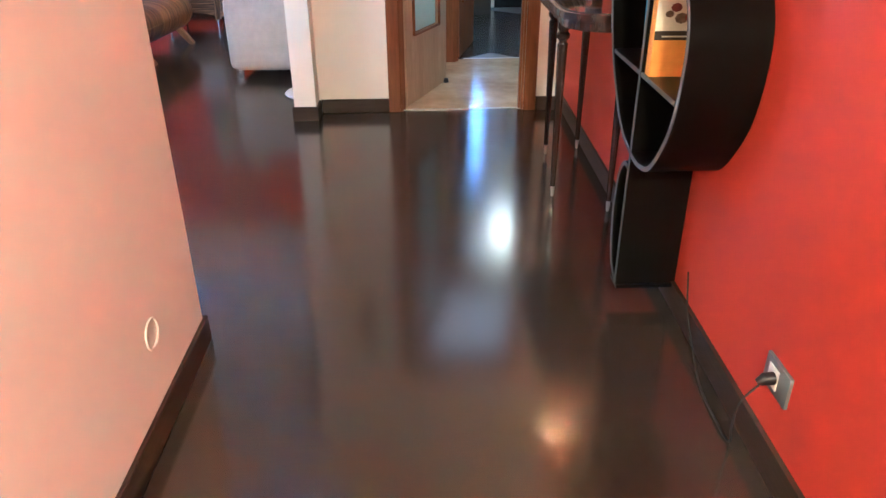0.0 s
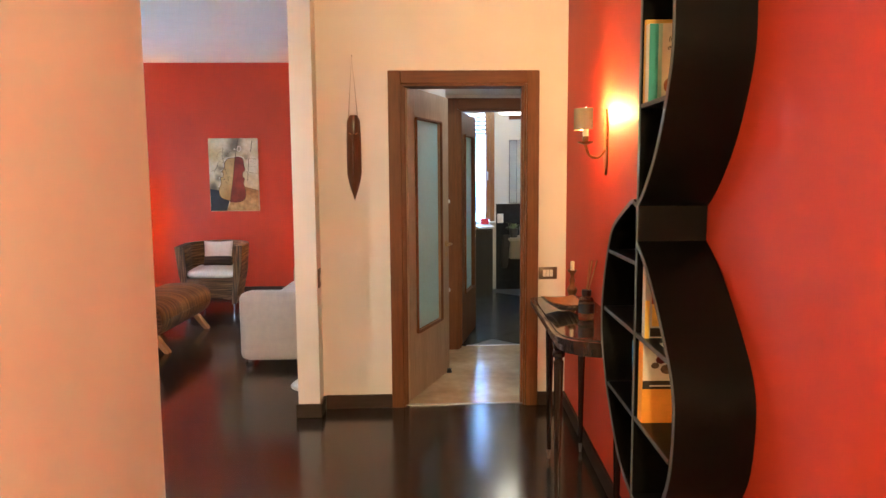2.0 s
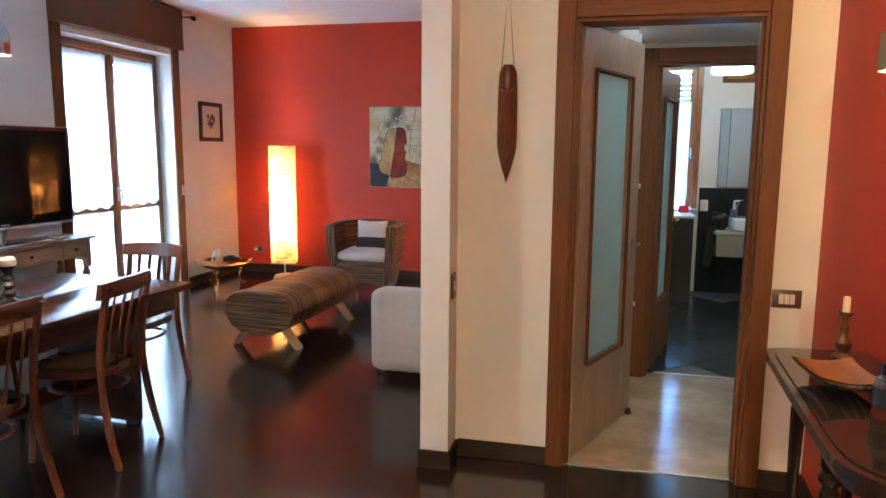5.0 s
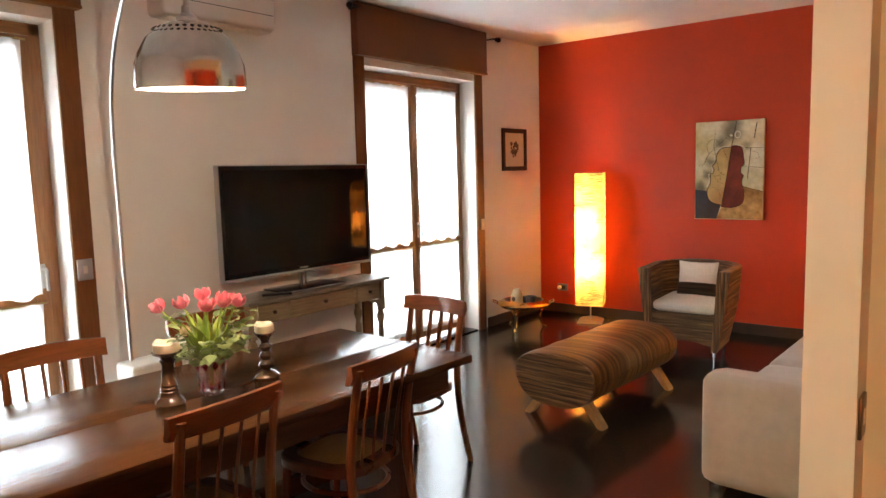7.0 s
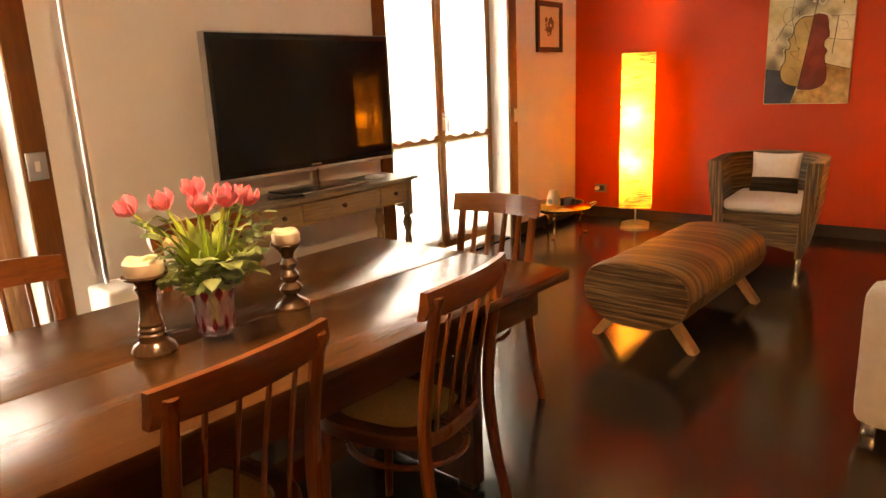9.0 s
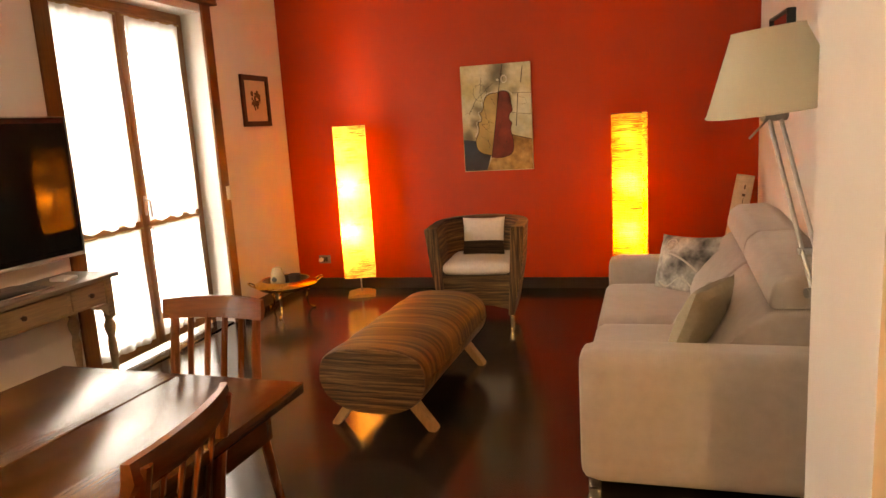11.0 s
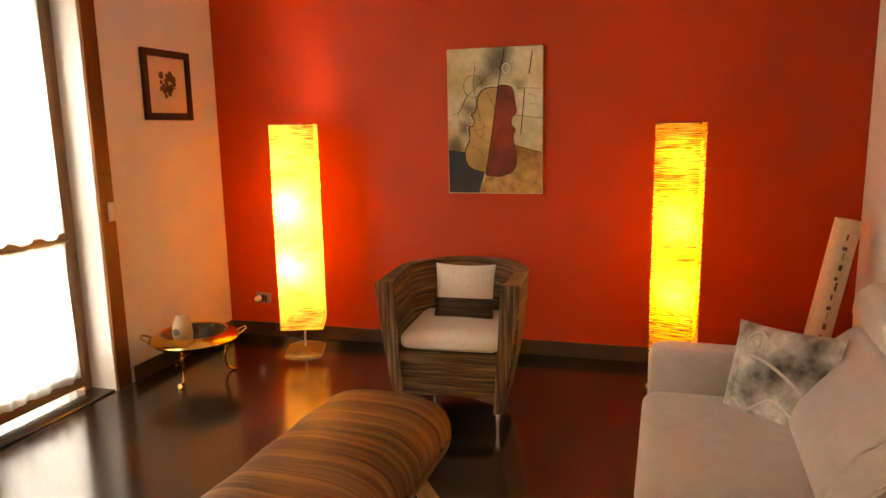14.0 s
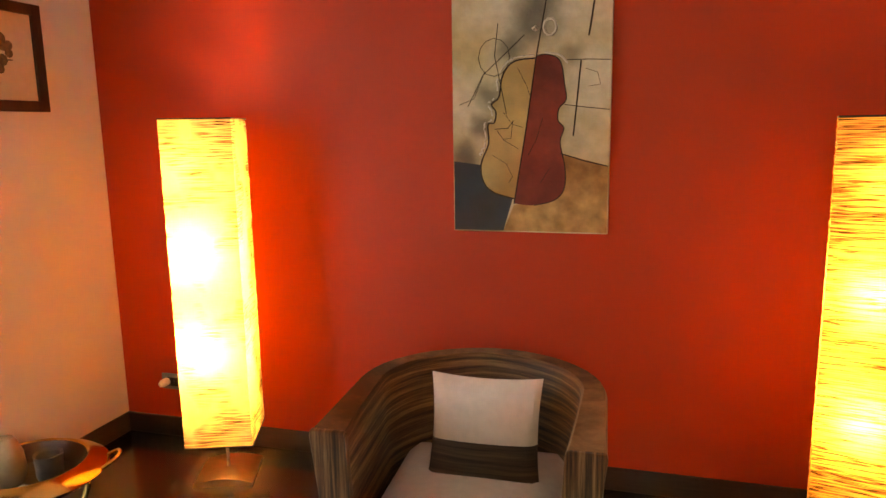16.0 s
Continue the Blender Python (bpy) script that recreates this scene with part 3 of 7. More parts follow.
def chair(at, label):
    """Faces local +y; the back is at y = -0.2."""
    c = thing("dining_chair", label, "chair", at, "chairs round the dining table")
    # seat ring and cane
    n = 36
    def seat_pt(a, k):
        s, q = math.sin(a), math.cos(a)
        return (k * 0.205 * math.copysign(abs(q) ** 0.62, q) * (1.0 + 0.06 * s), k * 0.205 * math.copysign(abs(s) ** 0.62, s) + 0.0)
    ring = bmesh.new()
    loops = []
    for k, z in ((1.0, 0.425), (1.0, 0.455), (0.97, 0.462), (0.74, 0.462), (0.72, 0.455), (0.72, 0.43)):
        loops.append([ring.verts.new((*seat_pt(2 * math.pi * i / n, k), z)) for i in range(n)])
    for a, b in zip(loops, loops[1:] + loops[:1]):
        for i in range(n):
            ring.faces.new((a[i], a[(i + 1) % n], b[(i + 1) % n], b[i]))
    seat = part("seat", ring, M_SEATW, c)
    part("cane", slab([seat_pt(2 * math.pi * i / n, 0.735) for i in range(n)], 0.450, 0.453), M_CANE, seat, "woven golden cane seat")
    # back posts running down into the back legs
    for s in (-1, 1):
        pts = smooth_path([(s * 0.195, -0.265, 0.0), (s * 0.185, -0.215, 0.22), (s * 0.178, -0.19, 0.44), (s * 0.174, -0.205, 0.64), (s * 0.176, -0.247, 0.855)], 5)
        part("back_leg", tube(pts, [0.0155 + 0.003 * math.sin(math.pi * i / (len(pts) - 1)) for i in range(len(pts))], 10), M_CHAIR, c)
        pts = smooth_path([(s * 0.165, 0.19, 0.0), (s * 0.158, 0.172, 0.22), (s * 0.15, 0.155, 0.43)], 4)
        part("front_leg", tube(pts, [0.012 + 0.006 * i / (len(pts) - 1) for i in range(len(pts))], 10), M_CHAIR, c)
    # curved top rail
    bm = bmesh.new()
    rows = []
    for i in range(15):
        u = -1 + 2 * i / 14
        x, y = 0.210 * u, -0.264 + 0.034 * u * u
        lean = 0.012
        e = 0.9 + 0.1 * (1 - u * u)
        z0, z1 = 0.800, 0.800 + 0.080 * e
        rows.append([bm.verts.new(p) for p in ((x, y + 0.012 + lean, z0), (x, y + 0.015, z0 + 0.03), (x, y + 0.009, z1), (x, y - 0.009, z1), (x, y - 0.013, z0 + 0.03), (x, y - 0.008 + lean, z0))])
    for a, b in zip(rows, rows[1:]):
        for k in range(6):
            bm.faces.new((a[k], a[(k + 1) % 6], b[(k + 1) % 6], b[k]))
    bm.faces.new(rows[0][::-1])
    bm.faces.new(rows[-1])
    part("top_rail", bm, M_CHAIR_X, c)
    for s in (-1, 1):
        part("screw_cap", lathe([(0.009, 0), (0.008, 0.004), (0.001, 0.006)], 10), M_STEEL, c, "small metal screw cap").matrix_local = pose(s * 0.176, -0.250, 0.838, 80, 0, 0)
    for k in range(4):
        u = (-0.55 + 1.1 * k / 3)
        part("back_slat", tube(smooth_path([(u * 0.19, -0.178, 0.44), (u * 0.195, -0.205, 0.62), (u * 0.198, -0.250 + 0.02 * u * u, 0.815)], 4), 0.0115, 6, flat=0.55), M_CHAIR, c)
    part("stretcher_ring", tube([(0.160 * math.cos(2 * math.pi * i / 28), -0.014 + 0.178 * math.sin(2 * math.pi * i / 28), 0.345) for i in range(28)], 0.010, 8, closed=True), M_CHAIR, c)
    return c


M_CHAIR_X = wood("chestnut_rail", (0.12, 0.033, 0.009), (0.19, 0.056, 0.016), 0.28, "X", coat=0.25)
CH = "reddish-brown bentwood chair with cane seat"
_first = chair(pose(-2.57, 3.535, 0, 0, 0, 93) @ Matrix.Scale(1.03, 4), CH + " at the dining table")
copy_thing(_first, pose(-2.53, 4.20, 0, 0, 0, 97))
tagged(copy_thing(_first, pose(-2.885, 5.02, 0, 0, 0, 179)), CH + " at the head of the table")
copy_thing(_first, pose(-3.35, 3.50, 0, 0, 0, -98))
copy_thing(_first, pose(-3.40, 4.30, 0, 0, 0, -93))


# ---- living room ----
def stripes(name, dark, mid, light, axis="Z", freq=55.0, rough=0.55, wobble=1.2, sheen=0.0):
    """Banded veneer or cloth: layered streaks across one axis, wavy and uneven."""
    m = mat(name, mid, rough, sheen=sheen)
    N, L = m.node_tree.nodes, m.node_tree.links
    b = N["Principled BSDF"]
    co, mp = N.new("ShaderNodeTexCoord"), N.new("ShaderNodeMapping")
    s = {"X": (1, 0.03, 0.03), "Y": (0.03, 1, 0.03), "Z": (0.03, 0.03, 1)}[axis]
    mp.inputs["Scale"].default_value = s
    wob = N.new("ShaderNodeTexNoise")
    wob.inputs["Scale"].default_value = 3.5
    L.new(co.outputs["Object"], wob.inputs["Vector"])
    off = N.new("ShaderNodeVectorMath")
    off.operation = "SCALE"
    off.inputs["Scale"].default_value = 0.02 * wobble
    L.new(wob.outputs["Color"], off.inputs[0])
    add = N.new("ShaderNodeVectorMath")
    L.new(co.outputs["Object"], add.inputs[0])
    L.new(off.outputs[0], add.inputs[1])
    L.new(add.outputs[0], mp.inputs["Vector"])
    nz = N.new("ShaderNodeTexNoise")
    nz.inputs["Scale"].default_value, nz.inputs["Detail"].default_value, nz.inputs["Roughness"].default_value = freq, 6, 0.7
    L.new(mp.outputs["Vector"], nz.inputs["Vector"])
    cr = N.new("ShaderNodeValToRGB")
    e = cr.color_ramp.elements
    e[0].position, e[0].color = 0.38, (*dark, 1)
    e[1].position, e[1].color = 0.65, (*light, 1)
    k = e.new(0.50)
    k.color = (*mid, 1)
    L.new(nz.outputs["Fac"], cr.inputs["Fac"])
    L.new(cr.outputs["Color"], b.inputs["Base Color"])
    bp = N.new("ShaderNodeBump")
    bp.inputs["Strength"].default_value, bp.inputs["Distance"].default_value = 0.4, 0.003
    L.new(nz.outputs["Fac"], bp.inputs["Height"])
    L.new(bp.outputs["Normal"], b.inputs["Normal"])
    return m


ZD, ZM, ZL = (0.022, 0.011, 0.005), (0.115, 0.060, 0.025), (0.33, 0.205, 0.100)
M_ZEB_Z = stripes("layered_zebrano", ZD, ZM, ZL, "Z", 60)
M_ZEB_X = stripes("layered_zebrano_upright", ZD, ZM, ZL, "X", 75, wobble=0.4)
M_ZEBTOP = stripes("zebrano_upholstery", (0.030, 0.012, 0.004), (0.130, 0.060, 0.020), (0.30, 0.165, 0.065), "Y", 30.0, 0.45, 3.0, 0.0)
M_RAWOOD = wood("pale_beech", (0.42, 0.25, 0.11), (0.52, 0.33, 0.16), 0.45, "Z")
M_CREAM = mat("cream_cotton", (0.74, 0.66, 0.58), 0.85, vary=0.05, scale=40, bump=0.25, bscale=420, sheen=0.3)


def soft_box(w, d, h, corner=0.05, puff=0.0, n=10, bm=None, m=None):
    """A cushion: a rounded, slightly bulging box centred on the origin."""
    bm = bm or bmesh.new()
    bmesh.ops.create_cube(bm, size=2.0)
    bmesh.ops.subdivide_edges(bm, edges=bm.edges[:], cuts=n, use_grid_fill=True)
    verts = bm.verts[:]
    half = Vector((w / 2, d / 2, h / 2))
    c = min(corner, min(half) * 0.999)
    for q in verts:
        p = Vector((q.co.x * half.x, q.co.y * half.y, q.co.z * half.z))
        inner = Vector([max(-half[i] + c, min(half[i] - c, p[i])) for i in range(3)])
        d_ = p - inner
        if d_.length > 1e-9:
            p = inner + d_.normalized() * c
        b = (1 - q.co.x ** 2) * (1 - q.co.y ** 2)
        p.z += puff * b * (1 if q.co.z > 0 else -1) * abs(q.co.z)
        q.co = (m @ p) if m else p
    return bm


def throw_pillow(w=0.44, h=0.44, t=0.15, n=18):
    """A stuffed pillow with pinched corners, standing in the xz plane."""
    bm = bmesh.new()
    sides = []
    for s in (-1, 1):
        g = []
        for j in range(n + 1):
            row = []
            for i in range(n + 1):
                u, v = -1 + 2 * i / n, -1 + 2 * j / n
                k = max(0.0, (1 - u * u)) ** 0.42 * max(0.0, (1 - v * v)) ** 0.42
                pinch = 1 - 0.07 * (1 - abs(u) ** 2) * abs(v) ** 3 - 0.0 * u
                pin2 = 1 - 0.07 * (1 - abs(v) ** 2) * abs(u) ** 3
                wr = 0.006 * noise.noise((u * 2.2, v * 2.2, s * 3.0))
                row.append(bm.verts.new((u * w / 2 * pin2, s * (t / 2 * k + wr * k), v * h / 2 * pinch)))
            g.append(row)
        for a, b in zip(g, g[1:]):
            for i in range(n):
                q = (a[i], a[i + 1], b[i + 1], b[i])
                bm.faces.new(q if s < 0 else q[::-1])
        sides.append(g)
    bmesh.ops.remove_doubles(bm, verts=bm.verts, dist=0.0006)
    return bm


def ottoman():
    o = thing("ottoman", "long padded bench with striped brown upholstery and splayed beech feet", "ottoman", pose(-2.53, 6.615, 0, 0, 0, -2.8))
    def outline(s=1.0):
        pts = []
        for i in range(40):
            a = 2 * math.pi * i / 40
            c, q = math.cos(a), math.sin(a)
            wid = 0.286 - (0.035 if q < 0 else 0.0) * abs(q)
            pts.append((s * wid * math.copysign(abs(c) ** 0.72, c), 0.288 + s * 0.168 * math.copysign(abs(q) ** (0.62 if q > 0 else 0.9), q)))
        return pts
    L = 0.60
    bm = bmesh.new()
    rings = []
    for y, s in ((-L, 0.93), (-L, 0.985), (-L + 0.012, 1.0), *[(-L + 0.012 + (2 * L - 0.024) * k / 14, 1.0) for k in range(1, 14)], (L - 0.012, 1.0), (L, 0.985), (L, 0.93)):
        rings.append([bm.verts.new((x * (1 + 0.006 * math.sin(9 * y)), y, z + (0.004 * math.sin(y * 21) if z > 0.3 else 0))) for x, z in outline(s)])
    for a, b in zip(rings[1:], rings[2:-1]):
        for i in range(40):
            bm.faces.new((a[i], a[(i + 1) % 40], b[(i + 1) % 40], b[i]))
    bm.faces.new(rings[1][::-1])
    bm.faces.new(rings[-2])
    for g in (rings[0], rings[-1]):
        for v in g:
            bm.verts.remove(v)
    part("body", bm, M_ZEBTOP, o, "brown banded upholstery")
    for s in (-1, 1):
        part("end_panel", slab([(x, z) for x, z in outline(0.975)], s * (L + 0.001), s * (L + 0.012), axis="y"), M_ZEB_Z, o, "layered zebrano end panel")
    for sx in (-1, 1):
        part("piping", tube([(sx * 0.287, -L + 0.02, 0.300), (sx * 0.287, 0, 0.298), (sx * 0.287, L - 0.02, 0.300)], 0.006, 6), M_ZEBTOP, o)
        for y in (-0.475, 0.50):
            bm = slab([(0.125, 0.150), (0.185, 0.150), (0.290, 0.010), (0.286, 0.0), (0.247, 0.0)], y - 0.034, y + 0.034, axis="y")
            if sx < 0:
                bmesh.ops.scale(bm, vec=(-1, 1, 1), verts=bm.verts)
            bmesh.ops.bevel(bm, geom=bm.edges[:], offset=0.005, segments=2, affect="EDGES")
            part("foot", bm, M_RAWOOD, o, "pale splayed beech foot")
    return o


ottoman()


def armchair():
    a = thing("armchair", "tub armchair of layered zebrano with cream seat cushion", "armchair", pose(-2.43, 7.90, 0, 0, 0, 3))
    W, D = 0.37, 0.36
    path = [(W, 0.0, 0)] + [(W, D * k / 5, 0) for k in range(1, 6)]
    path += [(W * math.cos(t), D + 0.34 * math.sin(t), 0) for t in [math.pi * k / 22 for k in range(1, 22)]]
    path += [(-W, D - D * k / 5, 0) for k in range(0, 6)]
    bm = bmesh.new()
    rows = []
    n = len(path)
    for i, (x, y, _) in enumerate(path):
        u = abs(2 * i / (n - 1) - 1)          # 1 at the arms' fronts, 0 behind
        cx, cy = 0.0, D * 0.9
        ox, oy = x - cx, y - min(cy, max(y, 0.0) if abs(x) == W else cy)
        d = Vector((ox, oy, 0)).normalized() if abs(x) != W else Vector((math.copysign(1, x), 0, 0))
        thick = 0.065 + 0.035 * u ** 3
        top = 0.755 + 0.012 * (1 - u)
        low = 0.10 + 0.03 * (1 - u)
        sb = 0.745 if abs(x) == W else 0.76
        fl = 0.10 * (1 - u)
        P = Vector((x, y, 0))
        B = Vector((x * sb, 0.03 + (y - 0.0) * 0.86, 0))
        M = P.lerp(B, 0.42) + Vector((x * 0.035, 0, 0))
        ti, tb = thick, 0.045
        rows.append([bm.verts.new(q) for q in (
            (B.x, B.y, low), (M.x, M.y, 0.44), (P.x * 0.995, P.y, top - 0.012), (P.x - d.x * 0.008, P.y - d.y * 0.008, top),
            (P.x - d.x * (ti - 0.008), P.y - d.y * (ti - 0.008), top), (P.x - d.x * ti, P.y - d.y * ti, top - 0.012),
            (M.x - d.x * (ti + tb) / 2, M.y - d.y * (ti + tb) / 2, 0.44), (B.x - d.x * tb, B.y - d.y * tb, low))])
    for r, s in zip(rows, rows[1:]):
        for k in range(8):
            bm.faces.new((r[k], r[(k + 1) % 8], s[(k + 1) % 8], s[k]))
    part("shell", bm, M_ZEB_Z, a)
    for sx in (1, -1):
        bm = bmesh.new()
        prof = [(0.276, 0.095), (0.333, 0.44), (0.370, 0.745), (0.366, 0.757), (0.276, 0.757), (0.270, 0.745), (0.255, 0.44), (0.232, 0.095)]
        prof = [(sx * x, z) for x, z in prof]
        slab(prof, -0.014, 0.004, bm, "y")
        bmesh.ops.bevel(bm, geom=bm.edges[:], offset=0.003, segments=1, affect="EDGES")
        part("arm_front", bm, M_ZEB_X, a, "upright layered veneer on the arm's front")
        part("leg", tube([(sx * 0.252, 0.02, 0.12), (sx * 0.25, 0.015, 0.0)], [0.014, 0.007], 10), M_CHROME, a, "thin metal leg")
        part("leg", tube([(sx * 0.20, 0.52, 0.13), (sx * 0.205, 0.54, 0.0)], [0.014, 0.007], 10), M_CHROME, a, "thin metal leg")
    arc = [(-0.245, 0.135), (-0.12, 0.165), (0, 0.172), (0.12, 0.165), (0.245, 0.135), (0.262, 0.395), (-0.262, 0.395)]
    part("front_panel", slab(arc, 0.008, 0.035, axis="y"), M_ZEB_Z, a)
    part("seat_base", box(-0.24, 0.24, 0.035, 0.5, 0.33, 0.392, 0.01), M_BLACK, a)
    part("seat_cushion", soft_box(0.52, 0.55, 0.09, 0.04, 0.022, 12, m=pose(0, 0.29, 0.44)), M_CREAM, a, "cream cotton seat cushion")
    pl = solid("cushion", throw_pillow(0.335, 0.32, 0.12), M_CREAM, "cream cushion with a brown patterned band, in the armchair", "cushion", pose(-2.43, 8.26, 0.625, -14, 0, 2))
    bm = bmesh.new()
    g = []
    for j in range(5):
        v = -0.98 + j * 0.80 / 4
        row = []
        for i in range(19):
            u = -1 + 2 * i / 18
            kk = max(0.0, (1 - u * u)) ** 0.42 * max(0.0, (1 - v * v)) ** 0.42
            pinch = 1 - 0.07 * (1 - abs(u) ** 2) * abs(v) ** 3
            pin2 = 1 - 0.07 * (1 - abs(v) ** 2) * abs(u) ** 3
            row.append(bm.verts.new((u * 0.168 * pin2, -(0.062 * kk + 0.006), v * 0.16 * pinch)))
        g.append(row)
    for p, q in zip(g, g[1:]):
        for i in range(18):
            bm.faces.new((p[i], p[i + 1], q[i + 1], q[i]))
    part("band", bm, M_BAND, pl, "dark brown patterned fabric band")
    return a


M_BAND = stripes("patterned_band", (0.022, 0.014, 0.010), (0.06, 0.04, 0.028), (0.13, 0.09, 0.062), "Z", 38, 0.8, 1.6)
armchair()

# ---- sofa ----
M_SOFA = mat("taupe_microfibre", (0.45, 0.385, 0.335), 0.85, vary=0.06, scale=18, second=(0.50, 0.425, 0.37), mix_scale=2.5, bump=0.2, bscale=350, sheen=0.45)


def cushion_along(profile, y0, y1, r, lift=(0.0, 0.0), seg=4, n=6):
    """A cushion with one outline in x and z from y0 to y1, rounded at its edges; lift raises its two ends."""
    bm = slab(profile, y0, y1, axis="y")
    bmesh.ops.bevel(bm, geom=bm.edges[:], offset=r, segments=seg, affect="EDGES", profile=0.5)
    for q in bm.verts:
        u = (q.co.y - y0) / (y1 - y0)
        q.co.z += lift[0] + (lift[1] - lift[0]) * u
        q.co.x += 0.004 * noise.noise((q.co.x * 5, q.co.y * 4, q.co.z * 5))
    return bm


def sofa():
    """Local x runs from the front to the back, y along the seats from the near arm."""
    s = thing("sofa", "taupe microfibre two-seat sofa with adjustable headrests, against the wall", "sofa", pose(-1.53, 5.585, 0, 0, 0, -1.5))
    part("arm", soft_box(0.99, 0.215, 0.55, 0.06, 0, 12, m=pose(0.495, 0.108, 0.335)), M_SOFA, s)
    part("arm", soft_box(0.96, 0.215, 0.505, 0.06, 0, 12, m=pose(0.49, 2.175, 0.312)), M_SOFA, s)
    part("base", soft_box(0.96, 1.87, 0.24, 0.03, 0, 6, m=pose(0.50, 1.14, 0.19)), M_SOFA, s)
    for k in range(2):
        y = 0.217 + 0.926 * k
        part("seat_cushion", soft_box(0.72, 0.923, 0.18, 0.06, 0.018, 14, m=pose(0.352, y + 0.4615, 0.318)), M_SOFA, s)
        a = 0.385 + 0.80 * k
        up = (0.0, 0.055) if k == 0 else (0.058, 0.095)
        part("back_cushion", cushion_along([(0.50, 0.36), (0.53, 0.46), (0.60, 0.55), (0.745, 0.682), (0.925, 0.684), (0.925, 0.36)], a, a + 0.797, 0.028, (up[0] * 0.8, up[1] * 0.8)), M_SOFA, s)
        part("headrest", cushion_along([(0.738, 0.690), (0.735, 0.735), (0.752, 0.795), (0.80, 0.830), (0.955, 0.836), (1.04, 0.790), (1.062, 0.735), (1.055, 0.690)], a - 0.004, a + 0.794, 0.018, up), M_SOFA, s)
    part("back_frame", soft_box(0.115, 1.62, 0.58, 0.03, 0, 6, m=pose(0.995, 1.19, 0.395)), M_SOFA, s)
    for x in (0.05, 0.92):
        for y in (0.11, 2.17):
            part("foot", box(x - 0.025, x + 0.025, y - 0.025, y + 0.025, 0.0, 0.065, 0.004), M_CHROME, s, "square chrome foot")
    return s


sofa()
M_PILLOW = mat("printed_grey_pillow", (0.66, 0.63, 0.56), 0.8, vary=0.18, scale=45, second=(0.075, 0.072, 0.066), mix_scale=6.5, bump=0.2, bscale=380)
M_PILLOWB = mat("beige_pillow_back", (0.40, 0.34, 0.24), 0.85, vary=0.06, scale=50, bump=0.2, bscale=380)


def pillow(at, label, cloth):
    p = solid("throw_pillow", throw_pillow(0.43, 0.38, 0.15), cloth, label, "pillow", at)
    # printed scrolls and plant shapes on the front
    for k in range(3):
        c = (-0.09 + 0.02 * k, 0.11 - 0.02 * k)
        if k == 0:
            pts = []
            for i in range(34):
                a = i * 0.34
                r = 0.046 * (1 - i / 40)
                u, v = c[0] + r * math.cos(a), c[1] + r * math.sin(a)
                pts.append((u, -(0.075 * max(0, 1 - (u / 0.20) ** 2) ** 0.42 * max(0, 1 - (v / 0.185) ** 2) ** 0.42 + 0.006), v))
            part("print", tube(pts, 0.006, 5, flat=0.5), M_PRINT, p, "pale printed scroll")
        else:
            pts = []
            for i in range(16):
                u = -0.14 + 0.018 * i
                v = (0.06 - 0.10 * (i / 15) ** 2 if k == 1 else -0.12 - 0.03 * math.sin(i * 0.5))
                pts.append((u, -(0.075 * max(0, 1 - (u / 0.20) ** 2) ** 0.42 * max(0, 1 - (v / 0.185) ** 2) ** 0.42 + 0.006), v))
            part("print", tube(pts, 0.007, 5, flat=0.5), M_PRINT, p, "pale printed line")
    return p


M_PRINT = mat("pale_print", (0.62, 0.58, 0.50), 0.8, vary=0.1, scale=50)
pillow(pose(-0.99, 7.43, 0.565, -20, -3, -42), "grey and cream printed pillow leaning in the sofa's corner", M_PILLOW)
pillow(pose(-1.02, 6.24, 0.56, -22, 0, -118), "grey printed pillow with beige back, on the sofa", M_PILLOWB)

# ---- paper floor lamps ----
M_PAPER = sheer("crinkled_rice_paper", (0.88, 0.62, 0.33), 0.6, 16.0, (0.30, 0.30, 11.0), 0.40)
M_PAPERB = sheer("ribbed_rice_paper", (0.84, 0.48, 0.19), 0.6, 17.0, (0.28, 0.28, 10.0), 0.80)
M_PLATE = mat("brushed_gold_plate", (0.55, 0.42, 0.24), 0.28, 1.0, vary=0.1, scale=50, stretch=(1, 10, 1))
M_BULB = glow("lit_bulb", (1.0, 0.74, 0.38), 12.0)
M_WIRE = mat("dark_wire", (0.02, 0.018, 0.016), 0.5)


